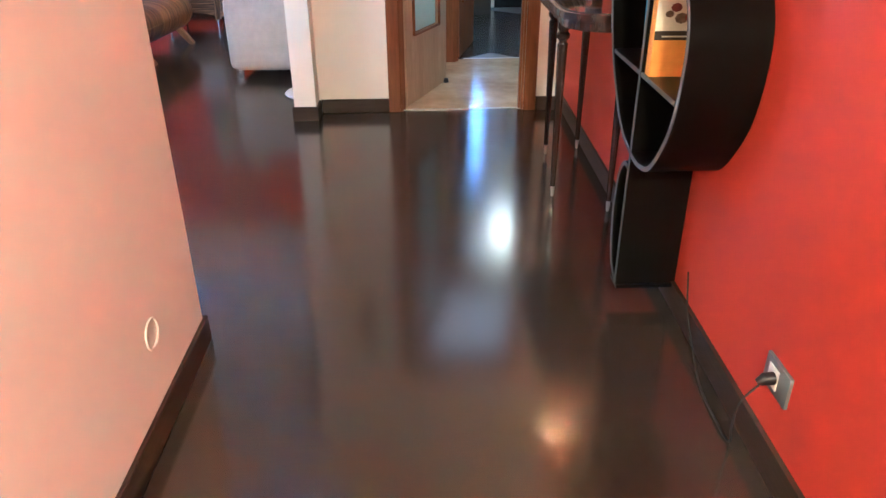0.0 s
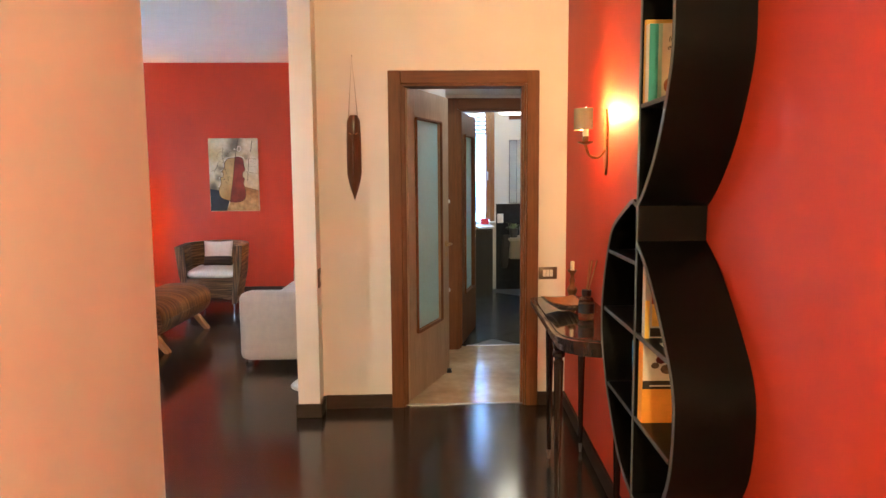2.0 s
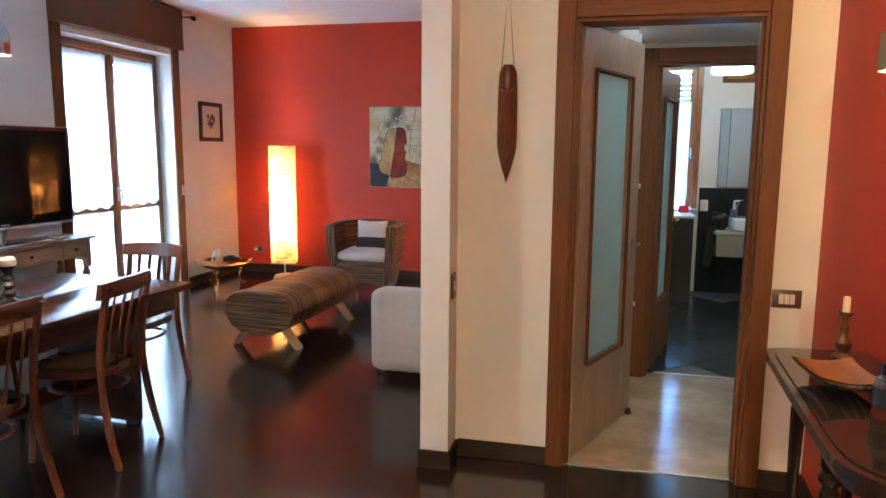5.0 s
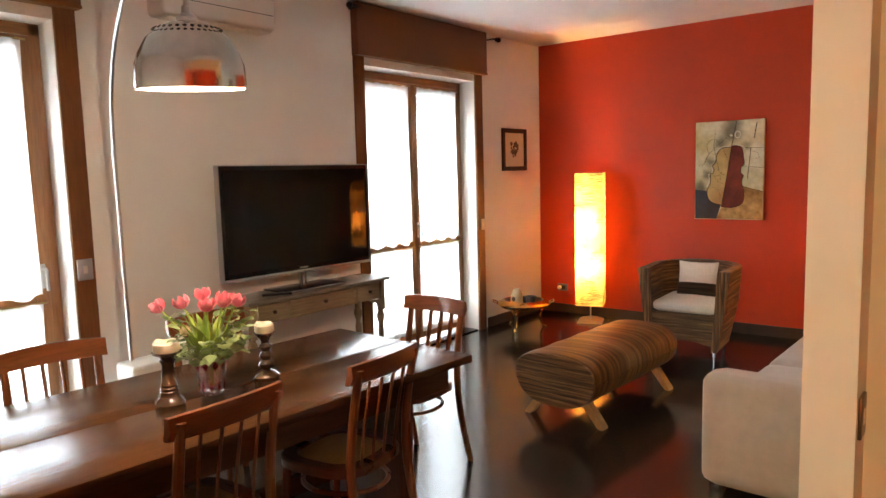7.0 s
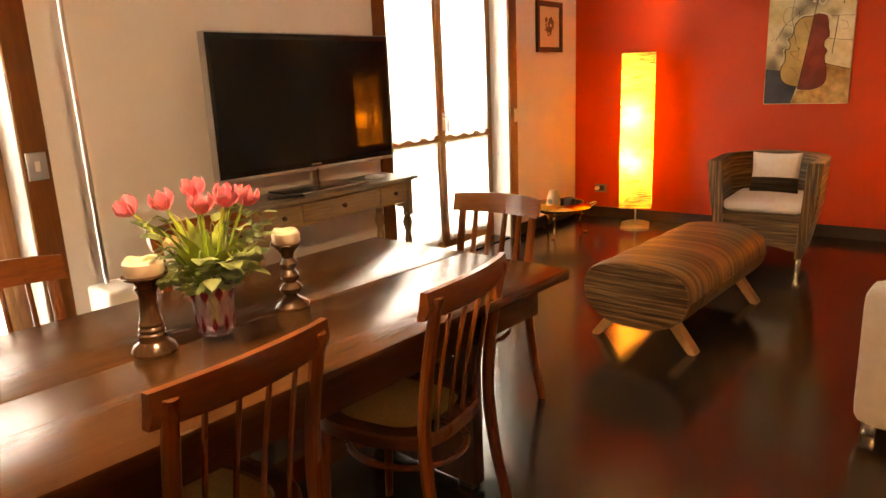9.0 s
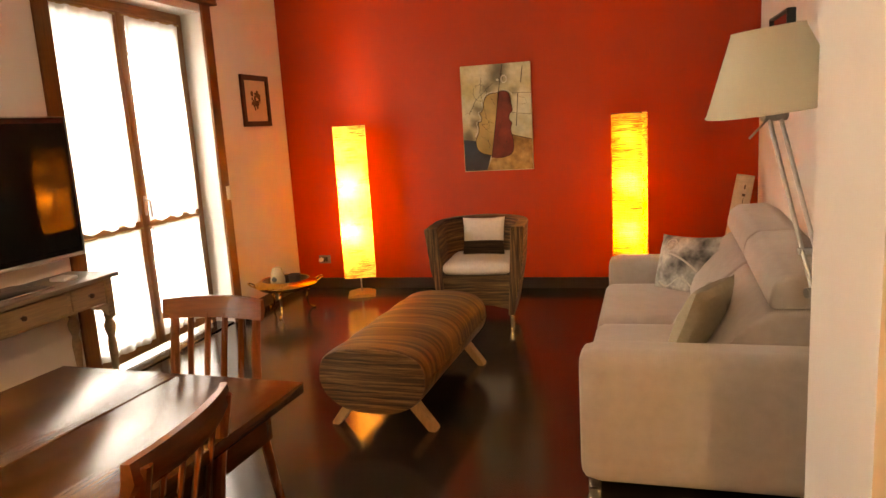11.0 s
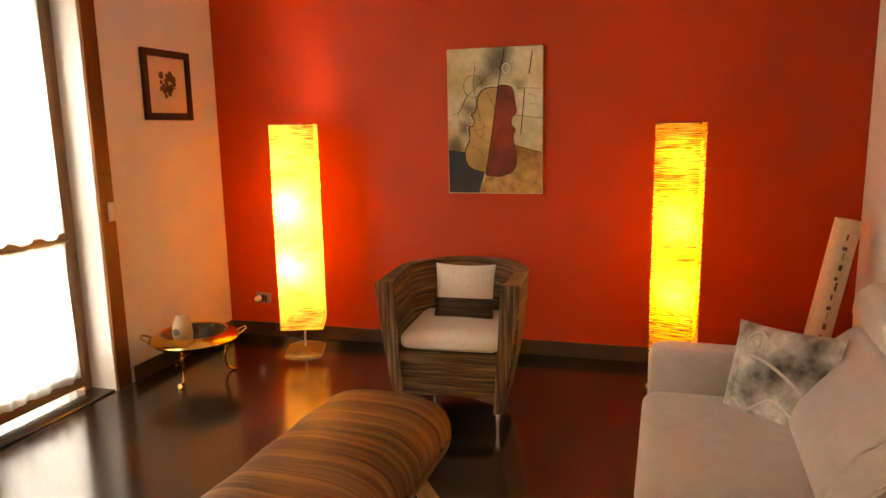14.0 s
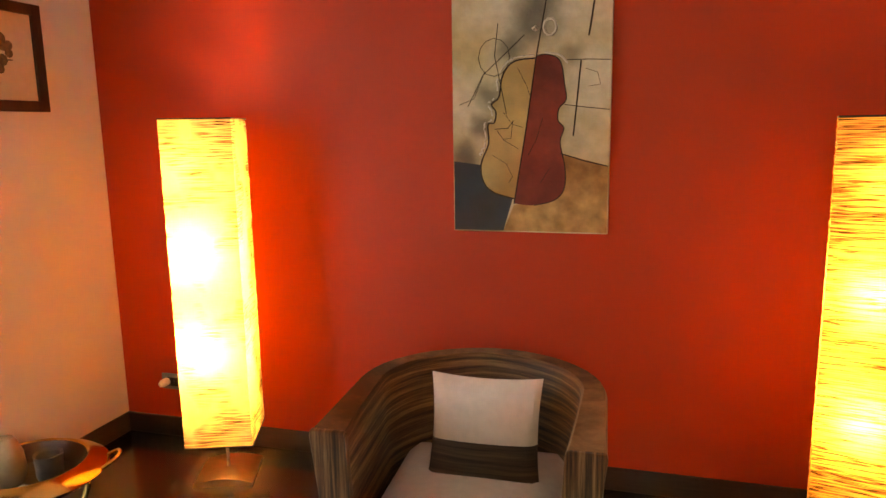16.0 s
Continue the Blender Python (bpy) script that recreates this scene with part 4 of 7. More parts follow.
def paper_lamp(at, z0, z1, label, ribs, w):
    l = thing("floor_lamp", label, "lamp", at, "paper floor lamps by the red wall")
    base = bmesh.new()
    n = 12
    g = []
    for i in range(n + 1):
        u = -1 + 2 * i / n
        g.append([base.verts.new((u * 0.125, s * 0.125, z)) for s, z in ((-1, 0.0), (-1, 0.012 + 0.022 * (1 - u * u)), (1, 0.012 + 0.022 * (1 - u * u)), (1, 0.0))])
    for a, b in zip(g, g[1:]):
        for k in range(4):
            base.faces.new((a[k], a[(k + 1) % 4], b[(k + 1) % 4], b[k]))
    base.faces.new(g[0][::-1])
    base.faces.new(g[-1])
    part("base", base, M_PLATE, l, "curved brushed metal base")
    part("pole", tube([(0, 0, 0.03), (0, 0, z1 - 0.12)], 0.007, 8), M_STEEL, l)
    sh = bmesh.new()
    rows = []
    steps = 90
    per = 8
    for j in range(steps + 1):
        z = z0 + (z1 - z0) * j / steps
        ring = []
        for side in range(4):
            for k in range(per):
                u = -1 + 2 * k / per
                x, y = [(u, -1), (1, u), (-u, 1), (-1, -u)][side]
                r = w + 0.0018 * noise.noise((x * 1.3, y * 1.3, z * 55)) + (0.0016 * math.sin(z * 260 + 3 * noise.noise((x, y, z * 3))) if ribs else 0.0008 * math.sin(z * 330))
                ring.append(sh.verts.new((x * r, y * r, z)))
        rows.append(ring)
    m = 4 * per
    for a, b in zip(rows, rows[1:]):
        for k in range(m):
            sh.faces.new((a[k], a[(k + 1) % m], b[(k + 1) % m], b[k]))
    shade = part("shade", sh, M_PAPERB if ribs else M_PAPER, l, "glowing crinkled rice paper shade")
    for z in (z0 + 0.002, z1 - 0.002):
        part("hoop", tube([(w, w, z), (-w, w, z), (-w, -w, z), (w, -w, z)], 0.003, 6, closed=True), M_WIRE, shade)
    for f in (0.31, 0.60, 0.855):
        z = z0 + (z1 - z0) * f
        b = part("bulb", lathe([(0.006, -0.05), (0.012, -0.035), (0.022, -0.008), (0.024, 0.008), (0.016, 0.028), (0.001, 0.036)], 14, (0.035, -0.005, z)), M_BULB, l, "glowing warm bulb")
        part("socket", tube([(0.035, -0.005, z - 0.075), (0.035, -0.005, z - 0.048)], 0.013, 10), M_WHITEPVC, b)
        part("socket_arm", tube([(0, 0, z - 0.065), (0.035, -0.005, z - 0.065)], 0.004, 6), M_STEEL, b)
    return l


paper_lamp(pose(-3.74, 8.88, 0, 0, 0, 20), 0.185, 1.555, "square paper floor lamp glowing warm on a metal base", False, 0.14)
paper_lamp(pose(-1.315, 8.80, 0, 0, 0, -12), 0.155, 1.52, "square crinkled paper floor lamp glowing beside the sofa", True, 0.118)
for at, z0, z1, watts, side in ((pose(-3.74, 8.88, 0, 0, 0, 20), 0.185, 1.555, 58, -0.055), (pose(-1.315, 8.80, 0, 0, 0, -12), 0.155, 1.52, 37, 0.02)):
    for f in (0.31, 0.60, 0.855):
        lamp("paper_lamp_bulb", "POINT", at @ Vector((side, -0.05, z0 + (z1 - z0) * f + 0.01)), watts * (0.16 if f > 0.8 else 1.15), WARM, 0.04)


# ---- pictures ----
def tint(name, c, vary=0.12, scale=14.0, second=None, rough=0.8):
    return mat(name, c, rough, vary=vary, scale=scale, second=second, mix_scale=4, bump=0.25, bscale=90)


def flat_shape(points, y, m):
    """A thin painted area; points in the canvas's own width and height, from its top left."""
    return slab([m(u, v) for u, v in points], y, y + 0.0012, axis="y")


def violin_painting():
    x0, x1, z0, z1, y = -2.752, -2.133, 1.083, 2.006, YF - 0.034
    p = thing("painting", "unframed canvas painting of a violin in ochre, red and navy", "painting", pose(0, 0, 0))
    part("canvas", box(x0, x1, y, YF - 0.001, z0, z1, 0.003, 1), M_CANVAS, p, "pale ochre canvas")
    def m(u, v):
        return (x0 + 0.002 + u * (x1 - x0 - 0.004), z1 - 0.002 - v * (z1 - z0 - 0.004))
    def area(pts, depth, material, label):
        part("painted_area", flat_shape([((a - 135) / 495, (b - 10) / 765) for a, b in pts], y - depth, m), material, p, label)
    def curve(pts):
        return [(q.x, q.y) for q in smooth_path([(a, b, 0) for a, b in pts], 4)]
    area([(137, 540), (225, 552), (238, 612), (330, 665), (300, 772), (137, 772)], 0.0020, M_NAVY, "navy blue corner")
    area([(335, 684), (460, 672), (497, 630), (482, 515), (628, 555), (628, 772), (300, 772)], 0.0020, M_OCHRE, "brown ochre table area")
    area(curve([(402, 213), (335, 220), (298, 262), (286, 330), (262, 354), (276, 380), (270, 414), (250, 420), (252, 482), (227, 550), (236, 612), (272, 646), (336, 664)]), 0.0030, M_VIOL, "ochre half of the violin")
    area(curve([(404, 206), (440, 203), (478, 226), (492, 300), (497, 345), (475, 372), (473, 410), (491, 435), (480, 480), (496, 560), (494, 630), (462, 668), (400, 685), (336, 680)]), 0.0034, M_MAROON, "dark red half of the violin")
    def stroke(pts, r=0.0016, material=None):
        q = [m((a - 135) / 495, (b - 10) / 765) for a, b in pts]
        part("painted_line", tube([(x, y - 0.004, z) for x, z in q], r, 5), material or M_INK, p)
    stroke([(436, 12), (402, 215), (372, 440), (335, 680)], 0.0026)
    stroke(curve([(402, 213), (335, 220), (298, 262), (286, 330), (262, 354), (276, 380), (270, 414), (250, 420), (252, 482), (227, 550), (236, 612), (272, 646), (336, 664)]), 0.0030)
    stroke(curve([(404, 206), (440, 203), (478, 226), (492, 300), (497, 345), (475, 372), (473, 410), (491, 435), (480, 480), (496, 560), (494, 630), (462, 668), (400, 685)]), 0.0022)
    stroke([(283, 100), (272, 200), (310, 385)])
    stroke([(365, 140), (235, 260), (185, 360)])
    stroke([(155, 355), (205, 335), (240, 250)], 0.0012)
    stroke([(270 + 50 * math.cos(a / 12 * 6.283), 205 + 60 * math.sin(a / 12 * 6.283)) for a in range(13)], 0.0014)
    stroke([(490, 222), (560, 222), (628, 226)])
    stroke([(492, 360), (560, 370), (628, 378)])
    stroke([(578, 35), (562, 150)], 0.0034)
    stroke([(540, 225), (530, 345), (520, 460)], 0.0030)
    stroke([(272, 435), (315, 432), (335, 405)])
    stroke([(280, 440), (300, 468), (325, 465), (330, 410)], 0.0012)
    stroke([(482, 515), (560, 540), (628, 556)], 0.0024)
    stroke([(445 + 20 * math.cos(a / 10 * 6.283), 118 + 26 * math.sin(a / 10 * 6.283)) for a in range(11)], 0.0055, M_CHALK)
    stroke([(392, 125), (400, 118), (405, 128)], 0.009, M_CHALK)
    rnd = random.Random(8)
    edge = curve([(396, 204), (332, 211), (290, 256), (278, 326), (254, 350), (266, 384), (262, 408), (241, 416), (243, 478), (222, 530)])
    for (a, b), (c, d) in zip(edge, edge[1:]):
        if rnd.random() < 0.72:
            stroke([(a + rnd.uniform(-3, 2), b), ((a + c) / 2 + rnd.uniform(-5, 1), (b + d) / 2), (c, d)], rnd.uniform(0.002, 0.0055), M_CHALK)
    stroke(curve([(430, 196), (476, 206), (500, 232)]), 0.0045, M_CHALK)
    for pts in ([(345, 240), (375, 300), (385, 330)], [(300, 380), (330, 420), (362, 430)], [(265, 520), (310, 548), (330, 590), (318, 610)], [(300, 470), (350, 500)], [(425, 400), (405, 470), (380, 520)], [(450, 560), (420, 610)], [(555, 250), (590, 262), (600, 300), (565, 305)]):
        stroke(pts, 0.0010)
    return p


def smoky_canvas():
    """Ochre canvas with charcoal smudges round the violin, in the canvas's own place."""
    m = tint("ochre_canvas", (0.48, 0.38, 0.19), 0.12, 22, (0.60, 0.55, 0.40))
    N, L = m.node_tree.nodes, m.node_tree.links
    b = N["Principled BSDF"]
    src = b.inputs["Base Color"].links[0].from_socket
    co = N.new("ShaderNodeTexCoord")
    nz = N.new("ShaderNodeTexNoise")
    nz.inputs["Scale"].default_value, nz.inputs["Detail"].default_value = 14, 6
    L.new(co.outputs["Object"], nz.inputs["Vector"])
    wob = N.new("ShaderNodeVectorMath")
    wob.operation = "MULTIPLY_ADD"
    wob.inputs[1].default_value = (0.07, 0, 0.07)
    L.new(nz.outputs["Color"], wob.inputs[0])
    L.new(co.outputs["Object"], wob.inputs[2])
    for x, z, r, k in ((-2.425, 1.905, 0.155, 0.85), (-2.40, 1.99, 0.10, 0.7), (-2.52, 1.80, 0.09, 0.75), (-2.60, 1.62, 0.085, 0.7), (-2.635, 1.50, 0.075, 0.75), (-2.70, 1.385, 0.10, 0.85), (-2.28, 1.77, 0.07, 0.5)):
        d = N.new("ShaderNodeVectorMath")
        d.operation = "DISTANCE"
        d.inputs[1].default_value = (x + 0.035, YF - 0.034, z + 0.035)
        L.new(wob.outputs[0], d.inputs[0])
        r_ = N.new("ShaderNodeMapRange")
        r_.interpolation_type = "SMOOTHSTEP"
        r_.inputs["From Min"].default_value, r_.inputs["From Max"].default_value = r * 0.15, r
        r_.inputs["To Min"].default_value, r_.inputs["To Max"].default_value = k, 0.0
        L.new(d.outputs["Value"], r_.inputs["Value"])
        mx = N.new("ShaderNodeMix")
        mx.data_type = "RGBA"
        mx.inputs["B"].default_value = (0.075, 0.065, 0.05, 1)
        L.new(r_.outputs["Result"], mx.inputs["Factor"])
        L.new(src, mx.inputs["A"])
        src = mx.outputs["Result"]
    L.new(src, b.inputs["Base Color"])
    return m


M_CANVAS = smoky_canvas()
M_NAVY = tint("navy_paint", (0.022, 0.030, 0.045), 0.2)
M_OCHRE = tint("brown_ochre_paint", (0.27, 0.13, 0.04), 0.3, 16, (0.46, 0.30, 0.12))
M_VIOL = tint("violin_ochre_paint", (0.50, 0.35, 0.14), 0.2, 16, (0.30, 0.17, 0.055))
M_MAROON = tint("maroon_paint", (0.23, 0.034, 0.020), 0.25, 12, (0.10, 0.020, 0.014))
M_INK = tint("ink_line", (0.03, 0.018, 0.012), 0.1)
M_CHALK = tint("chalk_paint", (0.62, 0.57, 0.46), 0.1)
violin_painting()

M_DARKFRAME = wood("dark_frame", (0.035, 0.014, 0.009), (0.055, 0.024, 0.014), 0.35, "Z")
M_MOUNT = mat("cream_mount", (0.66, 0.55, 0.42), 0.85, vary=0.04, scale=30)
M_SEPIA = tint("sepia_print", (0.16, 0.10, 0.055), 0.4, 60)


def side_picture(name, label, x, face, y0, y1, z0, z1, w, d, frame_mat, mount_mat):
    """A framed picture on a wall that faces along x; face +1 or -1."""
    p = thing(name, label, "picture", pose(0, 0, 0))
    def b(n_, a0, a1, c0, c1, near, far, m_, par, l_=""):
        xs = sorted((x + face * near, x + face * far))
        return part(n_, box(xs[0], xs[1], a0, a1, c0, c1, 0.002, 1), m_, par, l_)
    b("frame_side", y0, y0 + w, z0, z1, 0.001, d, frame_mat, p)
    b("frame_side", y1 - w, y1, z0, z1, 0.001, d, frame_mat, p)
    b("frame_rail", y0 + w, y1 - w, z0, z0 + w, 0.001, d, frame_mat, p)
    b("frame_rail", y0 + w, y1 - w, z1 - w, z1, 0.001, d, frame_mat, p)
    b("mount", y0 + w, y1 - w, z0 + w, z1 - w, 0.002, d * 0.45, mount_mat, p)
    return p


_p = side_picture("framed_print", "small leaf print in a dark wooden frame", XL, 1, 8.385, 8.85, 1.595, 2.035, 0.045, 0.025, M_DARKFRAME, M_MOUNT)
_bm = bmesh.new()
for _k in range(17):
    _a = _k * 2.39996 + 0.3 * math.sin(5 * _k)
    _r = 0.019 * math.sqrt(_k)
    lathe([(0.015 + 0.005 * (_k % 3), 0.0), (0.001, 0.0012)], 9, (0, 0, 0), _bm)
    _vs = _bm.verts[-18:]
    bmesh.ops.transform(_bm, matrix=Matrix.Translation((XL + 0.0125, 8.615 + _r * math.cos(_a), 1.825 + 1.1 * _r * math.sin(_a))) @ pose(0, 0, 0, 0, 90, 0), verts=_vs)
part("print", _bm, M_SEPIA, _p, "brown leaf print")
part("print_stem", tube([(XL + 0.0135, 8.54, 1.78), (XL + 0.0135, 8.62, 1.80), (XL + 0.0135, 8.695, 1.80)], 0.003, 5), M_SEPIA, _p)

M_PINKPRINT = mat("pinkish_print", (0.52, 0.36, 0.25), 0.7, vary=0.14, scale=7, second=(0.40, 0.24, 0.17), mix_scale=2.0)
M_ORANGEWOOD = wood("honey_frame", (0.42, 0.19, 0.06), (0.5, 0.25, 0.09), 0.3, "Y")
M_GLAZE = glass("picture_glass", (0.97, 0.97, 0.96))
_p = side_picture("large_framed_print", "large pinkish print behind glass in a thin honey-coloured frame", XR, -1, 5.75, 6.95, 1.295, 2.20, 0.018, 0.022, M_ORANGEWOOD, M_PINKPRINT)
_g = part("glazing", box(XR - 0.018, XR - 0.0145, 5.769, 6.931, 1.314, 2.181), M_GLAZE, _p, "reflective picture glass")
_g.visible_shadow = False
M_REDMOUNT = mat("red_mount", (0.26, 0.028, 0.018), 0.7, vary=0.08, scale=20)
M_TEALFRAME = mat("dark_teal_frame", (0.028, 0.052, 0.058), 0.4, vary=0.15, scale=20)
_p = side_picture("deep_framed_picture", "deep dark teal frame with red mount and grey picture", XR, -1, 7.94, 8.52, 1.52, 2.105, 0.014, 0.055, M_TEALFRAME, M_REDMOUNT)
part("picture", box(XR - 0.028, XR - 0.0255, 8.03, 8.43, 1.61, 2.015), tint("grey_brown_picture", (0.20, 0.13, 0.09), 0.3, 12, (0.13, 0.10, 0.08), 0.35), _p, "grey brown picture")
_p = solid("paper_tube", lathe([(0.066, 0), (0.068, 0.004), (0.068, 0.985), (0.061, 0.985), (0.061, 0.9), (0.001, 0.9)], 20), tint("printed_paper", (0.62, 0.48, 0.33), 0.08, 40), "rolled printed paper leaning in the corner", "paper roll", pose(-0.60, 8.87, 0.0113, 0, 9.5, 0))
for _k in range(11):
    _z = 0.32 + 0.056 * _k
    part("printed_mark", box(-0.012 + 0.006 * (_k % 3), 0.004 + 0.008 * (_k % 2), -0.0695, -0.0665, _z, _z + 0.02 + 0.012 * (_k % 3)), M_SEPIA, _p)

# ---- television and desk ----
M_SCREEN = mat("black_screen", (0.007, 0.007, 0.008), 0.025, spec=0.16)
M_BEZEL = mat("glossy_black_bezel", (0.012, 0.012, 0.013), 0.15, spec=0.6)
M_SILVER = mat("silver_plastic", (0.45, 0.45, 0.46), 0.3, 0.8)
M_DESK = wood("putty_painted_wood", (0.26, 0.185, 0.115), (0.32, 0.235, 0.15), 0.5, "Y", coat=0.0)
M_DESKTOP = wood("worn_grey_top", (0.20, 0.17, 0.14), (0.27, 0.23, 0.19), 0.4, "Y", coat=0.1)
M_KNOB = mat("dark_knob", (0.06, 0.035, 0.02), 0.35, 0.3)


def television():
    t = thing("television", "large black flat television on a chrome swivel stand", "television", pose(-4.328, 5.559, 0.802, 0, 0, 88.3))
    part("body", box(-0.648, 0.648, 0.004, 0.05, 0.115, 0.868, 0.008), M_BEZEL, t)
    part("screen", box(-0.620, 0.620, 0.000, 0.006, 0.160, 0.838), M_SCREEN, t, "dark glossy screen")
    part("bottom_trim", box(-0.651, 0.651, -0.003, 0.05, 0.108, 0.128, 0.004, 1), M_SILVER, t)
    part("side_trim", box(-0.655, -0.648, 0.0, 0.048, 0.11, 0.871), M_SILVER, t)
    part("side_trim", box(0.648, 0.655, 0.0, 0.048, 0.11, 0.871), M_SILVER, t)
    part("top_trim", box(-0.648, 0.648, 0.0, 0.048, 0.868, 0.873), M_SILVER, t)
    part("badge", box(-0.035, 0.035, -0.001, 0.005, 0.138, 0.147), M_SILVER, t)
    part("neck", lathe([(0.03, 0.016), (0.028, 0.06), (0.034, 0.12)], 18, (0, 0.03, 0)), M_CHROME, t)
    b = part("stand", box(-0.27, 0.27, -0.14, 0.13, 0.0, 0.012, 0.005), M_BEZEL, t, "black glass stand")
    part("stand_edge", box(-0.272, 0.272, -0.146, -0.139, 0.0, 0.013, 0.002, 1), M_CHROME, b)
    return t


def turned_leg(x, y, top):
    return lathe([(0.012, 0), (0.020, 0.015), (0.024, 0.05), (0.016, 0.075), (0.020, 0.10), (0.014, 0.13), (0.018, 0.25), (0.026, top - 0.22), (0.018, top - 0.17), (0.030, top - 0.13), (0.034, top - 0.10), (0.020, top - 0.065), (0.026, top - 0.045), (0.022, top)], 18, (x, y, 0))


def desk():
    d = thing("desk", "putty-painted writing desk with three drawers and turned legs", "desk", pose(0, 0, 0))
    xf, xb, y0, y1 = -4.165, -4.475, 4.96, 6.215
    part("top", box(xb - 0.005, xf + 0.03, y0 - 0.035, y1 + 0.035, 0.775, 0.80, 0.006), M_DESKTOP, d, "worn grey top")
    part("body", box(xb, xf - 0.014, y0, y1, 0.635, 0.774), M_DESK, d)
    w = (y1 - y0)
    cuts = [(y0 + 0.06, y0 + 0.30), (y0 + 0.33, y1 - 0.33), (y1 - 0.30, y1 - 0.06)]
    for a, b in cuts:
        q = part("drawer", box(xf - 0.013, xf, a, b, 0.652, 0.762, 0.003, 1), M_DESK, d)
        part("knob", lathe([(0.006, 0), (0.008, 0.010), (0.014, 0.016), (0.012, 0.026), (0.001, 0.029)], 14), M_KNOB, q, "small dark knob").matrix_local = pose(xf, (a + b) / 2, 0.708, 0, 90, 0)
    part("post", box(xf - 0.03, xf + 0.001, y0 - 0.001, y0 + 0.05, 0.545, 0.774, 0.003, 1), M_DESK, d)
    part("post", box(xf - 0.03, xf + 0.001, y1 - 0.05, y1 + 0.001, 0.545, 0.774, 0.003, 1), M_DESK, d)
    pts = [(y1 - 0.05, 0.634), (y1 - 0.05, 0.56), (y1 - 0.075, 0.575), (y1 - 0.09, 0.605), (y1 - 0.13, 0.612), (y1 - 0.17, 0.634)]
    part("bracket", slab(pts, xf - 0.016, xf - 0.002, axis="x"), M_DESK, d)
    pts = [(y0 + 0.05, 0.634), (y0 + 0.05, 0.56), (y0 + 0.075, 0.575), (y0 + 0.09, 0.605), (y0 + 0.13, 0.612), (y0 + 0.17, 0.634)]
    part("bracket", slab(pts[::-1], xf - 0.016, xf - 0.002, axis="x"), M_DESK, d)
    for x in (xf - 0.03, xb + 0.03):
        for y in (y0 + 0.027, y1 - 0.027):
            part("leg", turned_leg(x, y, 0.60), M_DESK, d)
    return d


television()
desk()
_r = thing("remote_control", "small black remote control on the desk", "remote control", pose(-4.22, 5.22, 0.801, 0, 0, 60))
part("case", box(-0.10, 0.10, -0.022, 0.022, 0.0, 0.016, 0.006), M_BLACK, _r)
part("buttons", box(-0.07, 0.05, -0.012, 0.012, 0.0161, 0.018), M_GREYEDGE, _r)
_r = thing("media_box", "flat white box beside the television stand", "box", pose(-4.30, 6.02, 0.801, 0, 0, 0))
part("case", box(-0.05, 0.05, -0.05, 0.05, 0.0, 0.018, 0.005), M_WHITEPVC, _r)

# ---- arc lamp ----
M_MARBLE = mat("white_marble", (0.72, 0.70, 0.66), 0.2, vary=0.05, scale=20, second=(0.62, 0.61, 0.59), mix_scale=2.5)
M_DOME = mat("polished_steel_dome", (0.60, 0.57, 0.52), 0.16, 1.0, vary=0.06, scale=30)
M_DOMEIN = mat("white_dome_lining", (0.85, 0.84, 0.80), 0.6)
M_OPAL = glow("opal_bulb", (1.0, 0.93, 0.82), 5.0)
AX, AY, AZ = -2.41, 3.54, 1.865


